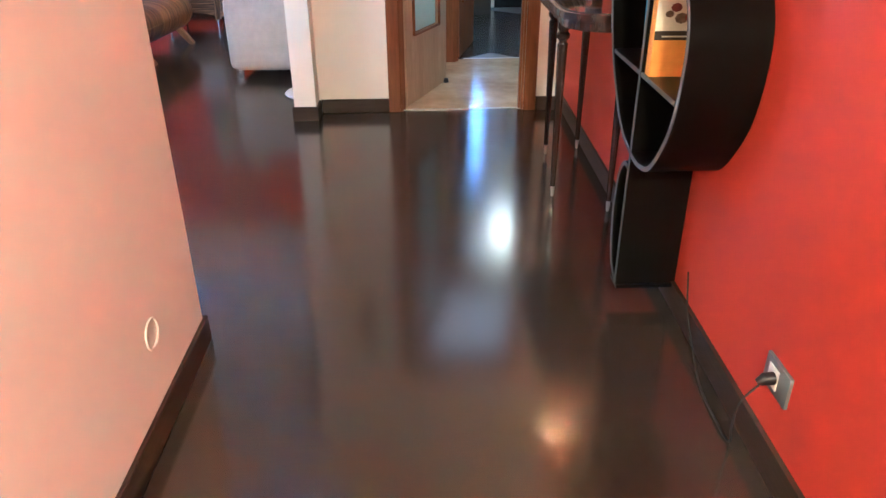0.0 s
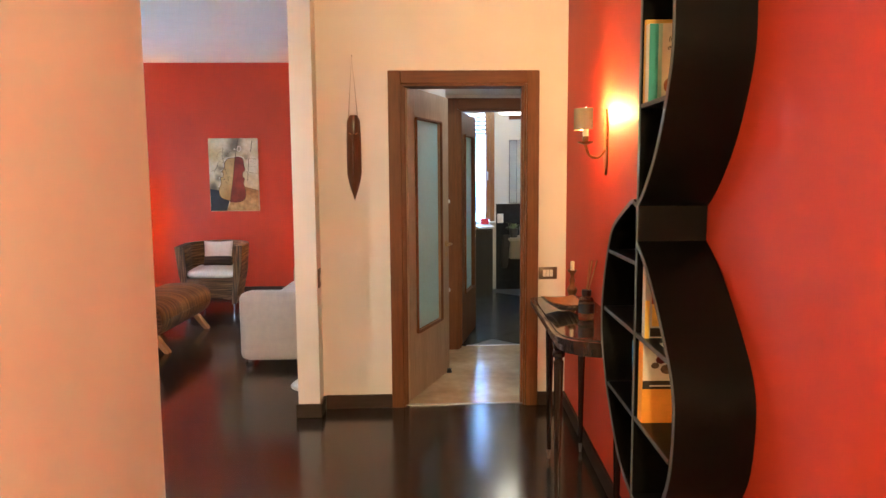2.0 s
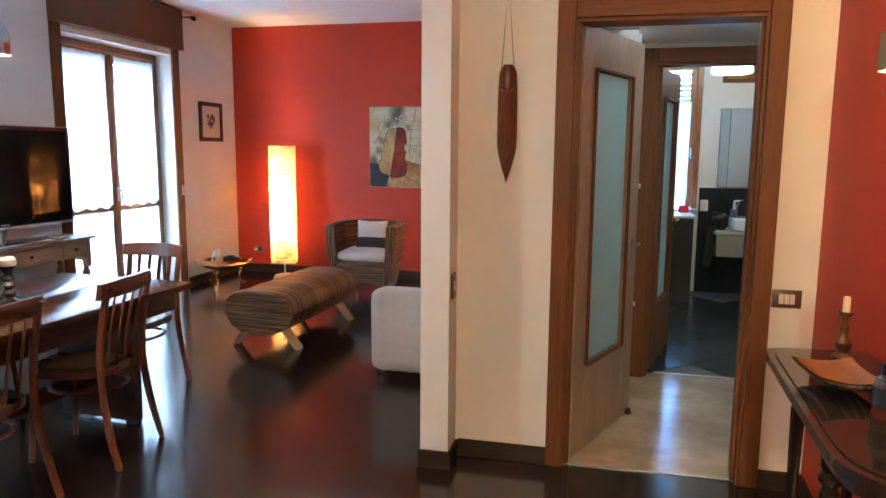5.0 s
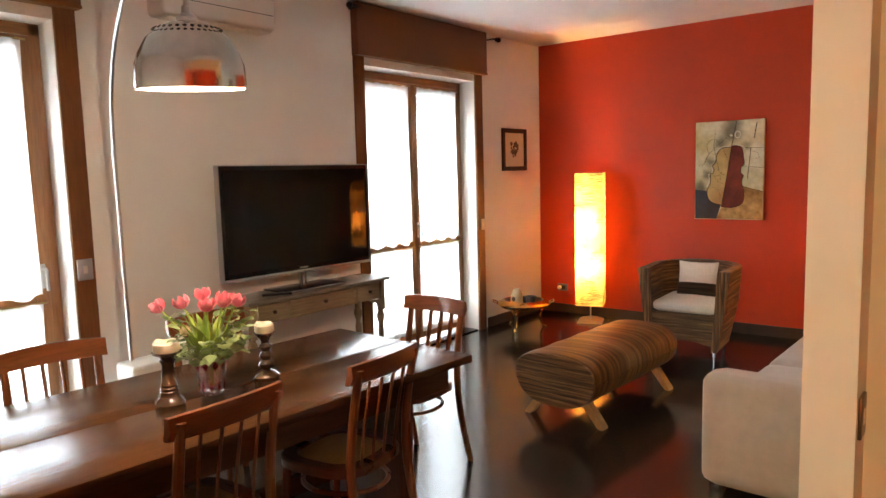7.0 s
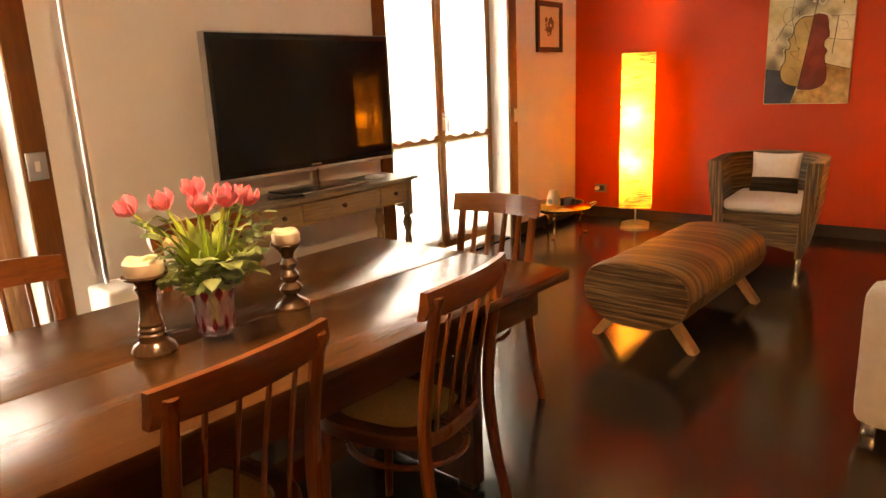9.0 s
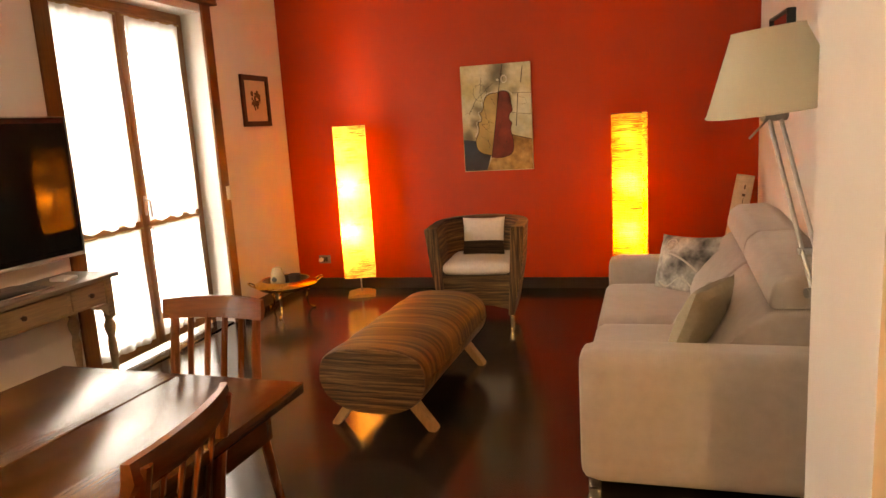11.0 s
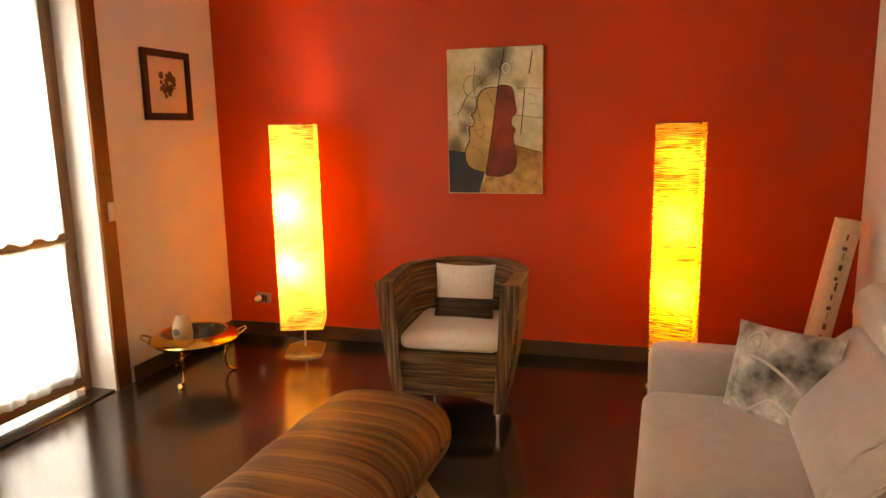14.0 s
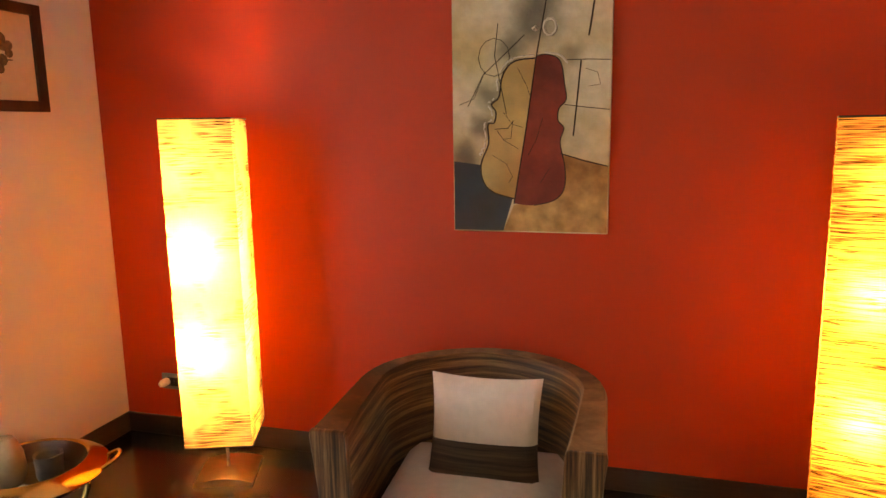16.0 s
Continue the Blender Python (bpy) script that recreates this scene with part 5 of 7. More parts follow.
def arc_lamp():
    l = thing("arc_lamp", "arc lamp with steel dome shade and white marble base", "lamp", pose(0, 0, 0))
    bxx, by = -4.12, 4.23
    part("base", box(bxx - 0.10, bxx + 0.10, by - 0.13, by + 0.13, 0.0, 0.60, 0.02, 3), M_MARBLE, l, "white marble block")
    top = [(bxx - 0.05, by - 0.06, 0.55), (bxx - 0.052, by - 0.065, 1.3), (bxx - 0.02, by - 0.08, 1.95), (bxx + 0.25, by - 0.16, 2.33), (bxx + 0.75, by - 0.31, 2.52), (bxx + 1.25, by - 0.47, 2.46), (AX - 0.05, AY + 0.02, 2.20), (AX, AY, 2.10)]
    part("stem", tube(smooth_path(top, 8), 0.010, 10), M_STEEL, l, "slim steel arc")
    R = 0.163
    prof = [(R, 0), (R * 1.005, 0.02), (R * 0.985, 0.07), (R * 0.91, 0.105), (R * 0.75, 0.15), (R * 0.50, 0.182), (R * 0.30, 0.196), (0.02, 0.202)]
    bm = bmesh.new()
    rings = []
    for r, z in prof + [(max(r - 0.004, 0.015), z - 0.004) for r, z in reversed(prof)]:
        rings.append([bm.verts.new((r * math.cos(2 * math.pi * i / 48), r * math.sin(2 * math.pi * i / 48), z)) for i in range(48)])
    for a, b in zip(rings[:8], rings[1:8]):
        for i in range(48):
            bm.faces.new((a[i], a[(i + 1) % 48], b[(i + 1) % 48], b[i]))
    for g in rings[8:]:
        for v in g:
            bm.verts.remove(v)
    d = part("dome", bm, M_DOME, l, "polished steel dome")
    d.matrix_local = pose(AX, AY, AZ, 3, 3, 0)
    bm = bmesh.new()
    rings = [[bm.verts.new((max(r - 0.005, 0.01) * math.cos(2 * math.pi * i / 48), max(r - 0.005, 0.01) * math.sin(2 * math.pi * i / 48), z - (0.004 if z > 0.01 else 0))) for i in range(48)] for r, z in prof]
    for a, b in zip(rings, rings[1:]):
        for i in range(48):
            bm.faces.new((a[i], b[i], b[(i + 1) % 48], a[(i + 1) % 48]))
    part("lining", bm, M_DOMEIN, d, "white inside of the dome")
    for i in range(30):
        a = 2 * math.pi * i / 30
        hole = lathe([(0.006, 0), (0.006, 0.002)], 8)
        part("vent_hole", hole, M_BLACK, d).matrix_local = pose(0.098 * math.cos(a), 0.098 * math.sin(a), 0.176, 0, 36, math.degrees(a))
    part("cap", lathe([(0.03, 0.198), (0.032, 0.21), (0.014, 0.225), (0.012, 0.245)], 16), M_STEEL, d)
    part("diffuser", lathe([(R * 0.5, 0.010), (R * 0.965, 0.012), (R * 0.965, 0.016), (R * 0.5, 0.020)], 40), M_OPAL, d, "lit opal diffuser")
    return l


arc_lamp()
lamp("arc_lamp_bulb", "POINT", (AX, AY, AZ - 0.03), 40, (1.0, 0.80, 0.58), 0.05)

# ---- reading lamp by the sofa ----
M_SHADE = sheer("sage_cream_shade", (0.86, 0.82, 0.66), 0.30, 900.0)
M_GREYMETAL = mat("grey_lacquered_metal", (0.34, 0.34, 0.33), 0.35, 0.6)
M_LAMPBASE = mat("white_lacquer_base", (0.68, 0.67, 0.64), 0.3)


def reading_lamp():
    l = thing("reading_lamp", "tall grey jointed floor lamp with a wide pale fabric shade, unlit", "lamp", pose(0, 0, 0))
    foot, knee, head = Vector((-0.77, 5.13, 0)), Vector((-0.735, 5.40, 0.90)), Vector((-0.838, 5.645, 1.47))
    part("base", lathe([(0.195, 0), (0.20, 0.008), (0.185, 0.022), (0.05, 0.034), (0.001, 0.035)], 40, foot + Vector((-0.07, -0.01, 0))), M_LAMPBASE, l, "round white base")
    part("pole", tube([foot + Vector((0, 0, 0.03)), knee], 0.014, 12), M_GREYMETAL, l)
    side = Vector((0.022, 0.008, 0))
    for s in (-1, 1):
        part("rod", tube([knee + s * side, head + s * side * 0.9], 0.0075, 8), M_GREYMETAL, l)
    part("knee_joint", tube([knee - side * 2.0, knee + side * 2.0], 0.017, 12), M_GREYMETAL, l)
    mid = knee.lerp(head, 0.22)
    part("clamp", box(-0.035, 0.035, -0.012, 0.012, -0.012, 0.012, 0.003, 1, pose(*mid)), M_GREYMETAL, l)
    part("head_joint", tube([head - side * 1.8, head + side * 1.8], 0.02, 12), M_GREYMETAL, l)
    part("wing_screw", tube([head + Vector((-0.02, -0.01, -0.01)), head + Vector((-0.085, -0.04, -0.075))], 0.004, 6), M_GREYMETAL, l)
    part("socket", tube([head + Vector((0, 0, 0.0)), head + Vector((0.0, 0.0, 0.07))], 0.019, 12), M_BLACK, l)
    prof = [(0.225, 0.0), (0.222, 0.006), (0.118, 0.268), (0.116, 0.274)]
    bm = bmesh.new()
    rings = [[bm.verts.new((r * math.cos(2 * math.pi * i / 56), r * math.sin(2 * math.pi * i / 56), z)) for i in range(56)] for r, z in prof]
    for a, b in zip(rings, rings[1:]):
        for i in range(56):
            bm.faces.new((a[i], a[(i + 1) % 56], b[(i + 1) % 56], b[i]))
    s = part("shade", bm, M_SHADE, l, "pale sage fabric shade")
    s.matrix_local = pose(head.x, head.y, head.z + 0.02, 3, -6, 0)
    for r, z in ((0.2245, 0.002), (0.1165, 0.272)):
        part("rim", tube([(r * math.cos(2 * math.pi * i / 40), r * math.sin(2 * math.pi * i / 40), z) for i in range(40)], 0.003, 6, closed=True), M_SHADE, s)
    for i in range(3):
        a = 2 * math.pi * i / 3
        part("spoke", tube([(0.02 * math.cos(a), 0.02 * math.sin(a), 0.06), (0.20 * math.cos(a), 0.20 * math.sin(a), 0.045)], 0.002, 5), M_GREYMETAL, s)
    return l


reading_lamp()

# ---- small brass tray table ----
M_TRAY = mat("polished_brass", (0.68, 0.46, 0.16), 0.16, 1.0, vary=0.15, scale=18)
M_DARKIN = mat("tarnished_inside", (0.05, 0.04, 0.035), 0.35, 0.6, vary=0.2, scale=18)


def tray_table():
    t = thing("tray_table", "low brass tray table with claw legs and ring handles", "table", pose(-4.19, 8.28, 0, 0, 0, 20))
    z = 0.255
    part("rim", lathe([(0.15, z - 0.062), (0.20, z - 0.05), (0.238, z - 0.034), (0.268, z - 0.012), (0.275, z - 0.004), (0.267, z + 0.004), (0.214, z + 0.033), (0.204, z + 0.036), (0.197, z + 0.030), (0.19, z + 0.0), (0.16, z - 0.042), (0.001, z - 0.046)], 48), M_TRAY, t, "polished brass rim")
    part("bowl", lathe([(0.150, z - 0.041), (0.191, z + 0.008), (0.1955, z + 0.030), (0.1925, z + 0.030), (0.155, z - 0.034), (0.001, z - 0.037)], 40), M_DARKIN, t, "dark tarnished dish")
    for k in range(3):
        a = 2 * math.pi * k / 3 + 0.35
        c, s = math.cos(a), math.sin(a)
        pts = smooth_path([(0.14 * c, 0.14 * s, z - 0.045), (0.185 * c, 0.185 * s, z - 0.09), (0.17 * c, 0.17 * s, z - 0.16), (0.185 * c, 0.185 * s, 0.035), (0.215 * c, 0.215 * s, 0.010), (0.235 * c, 0.235 * s, 0.012)], 5)
        part("leg", tube(pts, [0.017 - 0.009 * min(1, i / 14) + (0.006 if i > 20 else 0) for i in range(len(pts))], 8), M_TRAY, t, "curved brass claw leg")
    for a in (0.2, 0.2 + math.pi):
        c, s = math.cos(a), math.sin(a)
        h = part("handle", tube(smooth_path([(0.262 * c - 0.06 * s, 0.262 * s + 0.06 * c, z), (0.30 * c - 0.045 * s, 0.30 * s + 0.045 * c, z + 0.02), (0.315 * c, 0.315 * s, z + 0.028), (0.30 * c + 0.045 * s, 0.30 * s - 0.045 * c, z + 0.02), (0.262 * c + 0.06 * s, 0.262 * s - 0.06 * c, z)], 5), 0.007, 8), M_TRAY, t, "scrolled brass handle")
    return t


tray_table()
M_ALAB = mat("pale_onyx", (0.46, 0.35, 0.20), 0.35, vary=0.12, scale=18, second=(0.33, 0.24, 0.13), mix_scale=5)
M_ROCK = mat("dark_stone", (0.05, 0.042, 0.036), 0.6, vary=0.3, scale=30, bump=0.4, bscale=40)
_s = solid("stone_candle_holder", lathe([(0.048, 0), (0.056, 0.02), (0.062, 0.06), (0.056, 0.12), (0.040, 0.165), (0.030, 0.18), (0.022, 0.172), (0.02, 0.15), (0.001, 0.15)], 22), M_ALAB, "pale onyx candle holder with a round hole, on the tray", "candle holder", pose(-4.24, 8.235, 0.220))
part("hole", lathe([(0.020, 0), (0.024, 0.004), (0.001, 0.005)], 16), M_ROCK, _s).matrix_local = pose(0.0, -0.058, 0.085, 90, 0, 0)
_bm = lathe([(0.038, 0), (0.046, 0.02), (0.050, 0.09), (0.052, 0.105), (0.043, 0.10), (0.040, 0.03), (0.001, 0.03)], 18)
for _v in _bm.verts:
    if _v.co.z > 0.085:
        _v.co.z += 0.012 * noise.noise(_v.co * 40)
solid("stone_cup", _bm, M_ROCK, "small dark rough stone cup on the tray", "cup", pose(-4.115, 8.30, 0.220))
solid("glass_pebble", soft_box(0.06, 0.04, 0.022, 0.011, 0, 4), mat("clear_pebble", (0.75, 0.75, 0.75), 0.1, spec=0.7), "small pale glass pebble on the tray", "pebble", pose(-4.13, 8.20, 0.2315))

# ---- on the dining table ----
M_TURNED = wood("turned_dark_wood", (0.045, 0.022, 0.012), (0.085, 0.042, 0.022), 0.25, "Z", coat=0.4)
M_WAX = mat("cream_wax", (0.78, 0.68, 0.52), 0.5, vary=0.05, scale=30, second=(0.72, 0.60, 0.44), mix_scale=8)


def candlestick(at, prof, label, wide):
    c = thing("candlestick", label, "candlestick", at, "candlesticks on the dining table")
    part("stem", lathe(prof, 28), M_TURNED, c)
    top = prof[-1][1]
    bm = lathe([(wide * 0.93, 0), (wide, 0.006), (wide * 0.99, 0.030), (wide * 0.80, 0.041), (wide * 0.5, 0.030), (0.001, 0.024)], 28, (0, 0, top))
    for v in bm.verts:
        if v.co.z > top + 0.02:
            v.co.z += 0.012 * noise.noise((v.co.x * 22, v.co.y * 22, 1.0)) + 0.006
    w = part("candle", bm, M_WAX, c, "melted cream pillar candle")
    part("wick", tube([(0, 0, top + 0.02), (0.002, 0.001, top + 0.036)], 0.0018, 5), M_BLACK, w)
    return c


candlestick(pose(-2.81, 3.62, 0.771) @ Matrix.Diagonal((0.95, 0.95, 0.85, 1)), [(0.056, 0), (0.058, 0.006), (0.052, 0.022), (0.036, 0.036), (0.034, 0.05), (0.037, 0.056), (0.031, 0.062), (0.036, 0.072), (0.030, 0.078), (0.033, 0.088), (0.027, 0.10), (0.022, 0.17), (0.026, 0.185), (0.031, 0.192), (0.024, 0.20), (0.030, 0.212), (0.052, 0.222), (0.057, 0.230), (0.054, 0.232)], "dark turned wooden candlestick with a melted cream candle", 0.050)
candlestick(pose(-2.79, 4.04, 0.771) @ Matrix.Diagonal((0.97, 0.97, 0.84, 1)), [(0.052, 0), (0.054, 0.006), (0.048, 0.018), (0.028, 0.032), (0.018, 0.04), (0.030, 0.056), (0.034, 0.068), (0.028, 0.080), (0.018, 0.088), (0.027, 0.102), (0.029, 0.112), (0.023, 0.124), (0.017, 0.132), (0.026, 0.148), (0.028, 0.156), (0.016, 0.172), (0.020, 0.19), (0.036, 0.212), (0.046, 0.222), (0.044, 0.225)], "dark bobbin-turned candlestick with a melted cream candle", 0.041)

M_RUBY = mat("ruby_glass", (0.75, 0.10, 0.16), 0.05, trans=0.85)
M_CRYSTAL = mat("cut_crystal", (1.0, 0.90, 0.92), 0.05, trans=0.84, ior=1.5)
M_PETAL = mat("pink_tulip_petal", (0.78, 0.13, 0.21), 0.5, vary=0.2, scale=30, second=(0.86, 0.30, 0.36), mix_scale=9, sheen=0.3)
M_STEM = mat("tulip_green", (0.24, 0.36, 0.05), 0.5, vary=0.2, scale=20, second=(0.36, 0.46, 0.09), mix_scale=6)
M_EUCA = mat("eucalyptus_green", (0.18, 0.25, 0.09), 0.55, vary=0.2, scale=20, second=(0.30, 0.36, 0.16), mix_scale=5)
VX, VY = -2.79, 3.785


def leaf(length, width, curl, fold=0.25, n=7):
    """A pointed leaf from the origin along +z, curling outwards along +x."""
    bm = bmesh.new()
    rows = []
    for i in range(n + 1):
        t = i / n
        w = width * math.sin(math.pi * min(1, 0.06 + 0.94 * t) ** 0.8) * 0.5 + 0.0008
        x, z = curl * t * t * length, length * t * (1 - 0.25 * abs(curl) * t)
        rows.append([bm.verts.new((x - fold * w, -w, z)), bm.verts.new((x, 0, z)), bm.verts.new((x - fold * w, w, z))])
    for a, b in zip(rows, rows[1:]):
        bm.faces.new((a[0], a[1], b[1], b[0]))
        bm.faces.new((a[1], a[2], b[2], b[1]))
    return bm


def vase_of_tulips():
    rnd = random.Random(4)
    v = thing("vase", "cut crystal vase with ruby overlay holding pink tulips", "vase", pose(VX, VY, 0.771))
    n = 20
    bm = bmesh.new()
    rings = []
    for r, z in [(0.036, 0), (0.043, 0.006), (0.046, 0.03), (0.052, 0.09), (0.058, 0.135), (0.060, 0.14), (0.054, 0.138), (0.048, 0.09), (0.041, 0.03), (0.001, 0.022)]:
        rings.append([bm.verts.new((r * (1 + (0.035 if i % 2 else -0.03) * (r > 0.03)) * math.cos(2 * math.pi * i / n), r * (1 + (0.035 if i % 2 else -0.03) * (r > 0.03)) * math.sin(2 * math.pi * i / n), z)) for i in range(n)])
    for a, b in zip(rings, rings[1:]):
        for i in range(n):
            bm.faces.new((a[i], a[(i + 1) % n], b[(i + 1) % n], b[i]))
    bm.faces.new(rings[0][::-1])
    part("bowl", bm, M_CRYSTAL, v, "clear cut crystal", flat=True)
    for i in range(10):
        a = 2 * math.pi * i / 10
        q = slab([(-0.011, 0.006), (0, 0.026), (0.011, 0.006), (0, -0.018)], 0.0, 0.003, axis="y")
        part("ruby_facet", q, M_RUBY, v, "ruby red cut facet").matrix_local = pose(0.0585 * math.sin(a), -0.0585 * math.cos(a), 0.112, 7, 0, math.degrees(a))
        q = slab([(-0.007, 0.0), (0, 0.030), (0.007, 0.0), (0, -0.018)], 0.0, 0.003, axis="y")
        part("ruby_facet", q, M_RUBY, v).matrix_local = pose(0.049 * math.sin(a + 0.3), -0.049 * math.cos(a + 0.3), 0.03, 5, 0, math.degrees(a + 0.3))
    # heads: offsets of the blossoms from the vase
    heads = [(-0.115, -0.120, 0.330), (-0.060, -0.062, 0.338), (-0.020, -0.004, 0.362), (0.015, -0.012, 0.325), (0.030, 0.045, 0.345), (0.065, 0.078, 0.336), (0.050, 0.030, 0.338), (-0.05, -0.06, 0.235)]
    for k, (hx, hy, hz) in enumerate(heads):
        stem = part("stem", tube(smooth_path([(0.01 * math.cos(k), 0.01 * math.sin(k), 0.03), (hx * 0.25, hy * 0.25, 0.14), (hx * 0.7, hy * 0.7, hz * 0.8), (hx, hy, hz)], 4), 0.0035, 6), M_STEM, v)
        out = Vector((hx, hy, 0.24)).normalized()
        turn = out.to_track_quat("Z", "Y").to_matrix().to_4x4()
        size = 0.62 if k == 7 else 0.92
        for j in range(6):
            bm = leaf(0.058 * size, 0.040 * size, 0.10 if j % 2 else 0.16, -0.35, 6)
            for q in bm.verts:
                q.co.x += 0.018 * size * math.sin(math.pi * min(1, q.co.z / (0.066 * size)) * 0.85) + 0.003
            p = part("petal", bm, M_BUD if k == 7 else M_PETAL, stem)
            p.matrix_local = Matrix.Translation((hx, hy, hz - 0.004)) @ turn @ pose(0, 0, 0, 0, 0, 60 * j + 13 * k)
    for k in range(17):
        a = k * 2.4 + 0.4
        bm = leaf(rnd.uniform(0.17, 0.27), rnd.uniform(0.034, 0.05), rnd.uniform(0.2, 0.7), 0.25)
        part("leaf", bm, M_STEM, v).matrix_local = pose(0.02 * math.cos(a), 0.02 * math.sin(a), rnd.uniform(0.08, 0.13), rnd.uniform(-8, 8), rnd.uniform(6, 26), math.degrees(a))
    for k in range(28):
        a = k * 2.4
        r, z = rnd.uniform(0.09, 0.17), rnd.uniform(0.15, 0.31)
        tw = part("twig", tube(smooth_path([(0.02 * math.cos(a), 0.02 * math.sin(a), 0.10), (0.6 * r * math.cos(a), 0.6 * r * math.sin(a), z + 0.015), (r * math.cos(a), r * math.sin(a), z)], 3), 0.002, 5), M_EUCA, v)
        for j in range(8):
            f = 0.35 + 0.09 * j
            bm = leaf(rnd.uniform(0.038, 0.058), rnd.uniform(0.030, 0.040), 0.3, 0.15, 5)
            part("small_leaf", bm, M_EUCA, tw).matrix_local = pose(f * r * math.cos(a), f * r * math.sin(a), 0.10 + (z - 0.09) * f + rnd.uniform(-0.008, 0.012), rnd.uniform(-50, 50), rnd.uniform(40, 100), math.degrees(a) + rnd.uniform(-80, 80))
    return v


M_BUD = mat("pale_bud", (0.75, 0.60, 0.35), 0.5, vary=0.15, scale=30)
vase_of_tulips()

# ---- fixtures on the window wall ----
M_ACW = mat("air_conditioner_white", (0.62, 0.58, 0.52), 0.4, vary=0.03, scale=12)
_a = thing("air_conditioner", "white wall-mounted air conditioner high on the wall", "air conditioner", pose(0, 0, 0))
part("body", box(XL + 0.001, XL + 0.19, 4.58, 5.40, 2.56, 2.84, 0.03, 3), M_ACW, _a)
part("flap", box(XL + 0.06, XL + 0.185, 4.62, 5.36, 2.548, 2.558, 0.002, 1), M_ACW, _a)
part("grille_line", box(XL + 0.189, XL + 0.192, 4.60, 5.38, 2.66, 2.664), M_GREYEDGE, _a)
M_IRON = mat("black_iron", (0.015, 0.013, 0.012), 0.45, 0.6)


def finial(y, s):
    f = thing("curtain_rod", "black iron curtain rod end with turned finial", "curtain rod", pose(XL + 0.10, y, 2.885, 0, 0, 0), "curtain rod ends")
    part("rod", tube([(0, 0, 0), (0, s * 0.05, 0)], 0.009, 10), M_IRON, f)
    part("finial", lathe([(0.012, 0), (0.020, 0.008), (0.010, 0.016), (0.016, 0.03), (0.026, 0.046), (0.022, 0.062), (0.001, 0.07)], 16), M_IRON, f).matrix_local = pose(0, s * 0.05, 0, -90 * s, 0, 0)
    part("bracket", tube([(0, s * 0.01, 0), (-0.099, s * 0.01, 0)], 0.007, 8), M_IRON, f)


finial(6.28, -1)
finial(8.12, 1)


def wall_plate(name, label, m, keys, frame_mat, key_mat, w=0.12, h=0.08):
    """A switch or socket plate; local x across, z up, y out of the wall."""
    p = thing(name, label, "switch" if "switch" in name else "socket", m)
    part("plate", box(-w / 2, w / 2, 0.0, 0.010, -h / 2, h / 2, 0.003, 2), frame_mat, p)
    for k in range(keys):
        a = -0.033 + 0.0225 * k * (3 / max(keys, 1)) if keys > 1 else -0.012
        b = a + (0.066 / keys if keys > 1 else 0.024)
        part("key", box(a + 0.001, b - 0.001, 0.009, 0.013, -0.022, 0.022, 0.001, 1), key_mat, p)
    return p


M_BRONZEPL = mat("bronze_plate", (0.13, 0.085, 0.055), 0.35, 0.5)
M_GREYPL = mat("grey_plate", (0.16, 0.16, 0.165), 0.4, 0.3)
M_KEY = mat("ivory_key", (0.72, 0.66, 0.58), 0.4)
wall_plate("light_switch", "bronze-framed light switch beside the door", pose(0.745, YD, 0.885, 0, 0, 180), 3, M_BRONZEPL, M_KEY)
wall_plate("light_switch", "bronze-framed light switch on the wall end", pose(-0.73, 4.50, 0.885, 0, 0, -90), 1, M_BRONZEPL, M_KEY, 0.08, 0.12)
wall_plate("shutter_switch", "metal shutter switch plate on the window casing", pose(XL + 0.022, 4.095, 1.10, 0, 0, -90), 1, M_SILVER, M_KEY, 0.085, 0.12)
wall_plate("shutter_switch", "ivory shutter switch on the window casing", pose(XL + 0.022, 8.005, 1.07, 0, 0, -90), 1, M_KEY, M_KEY, 0.06, 0.11)
_o = wall_plate("wall_socket", "wall socket with white plug on the red wall", pose(-4.215, YF, 0.285, 0, 0, 180), 3, M_GREYPL, M_BLACK, 0.12, 0.08)
part("plug", tube([(0.03, 0.012, 0), (0.03, 0.045, 0), (0.035, 0.06, -0.004)], [0.02, 0.019, 0.011], 12), M_KEY, _o, "white plug")


# ---- hall: sculptural bookshelf on the red wall ----
def shelf_x(y):
    return red_x(y) - 0.205


def band(curve, name, parent, t=0.014, label=""):
    """A bent board from the wall to the shelf's front along a curve in y and z, with a grey front edge."""
    P = [Vector((0, a, b)) for a, b in curve]
    bm, em = bmesh.new(), bmesh.new()
    rows, erows = [], []
    for i, p in enumerate(P):
        d = (P[min(i + 1, len(P) - 1)] - P[max(i - 1, 0)]).normalized()
        nrm = Vector((0, -d.z, d.y)) * (t / 2)
        a, b = p + nrm, p - nrm
        rows.append([bm.verts.new(q) for q in ((red_x(a.y) - 0.0015, a.y, a.z), (shelf_x(a.y), a.y, a.z), (shelf_x(b.y), b.y, b.z), (red_x(b.y) - 0.0015, b.y, b.z))])
        erows.append([em.verts.new(q) for q in ((shelf_x(a.y) - 0.0005, a.y, a.z), (shelf_x(a.y) - 0.003, a.y, a.z), (shelf_x(b.y) - 0.003, b.y, b.z), (shelf_x(b.y) - 0.0005, b.y, b.z))])
    for m_, r_ in ((bm, rows), (em, erows)):
        for a, b in zip(r_, r_[1:]):
            for k in range(4):
                m_.faces.new((a[k], a[(k + 1) % 4], b[(k + 1) % 4], b[k]))
        m_.faces.new(r_[0][::-1])
        m_.faces.new(r_[-1])
    o = part(name, bm, M_SHELF, parent, label)
    part("front_edge", em, M_GREYEDGE, o, "grey painted front edge")
    return o


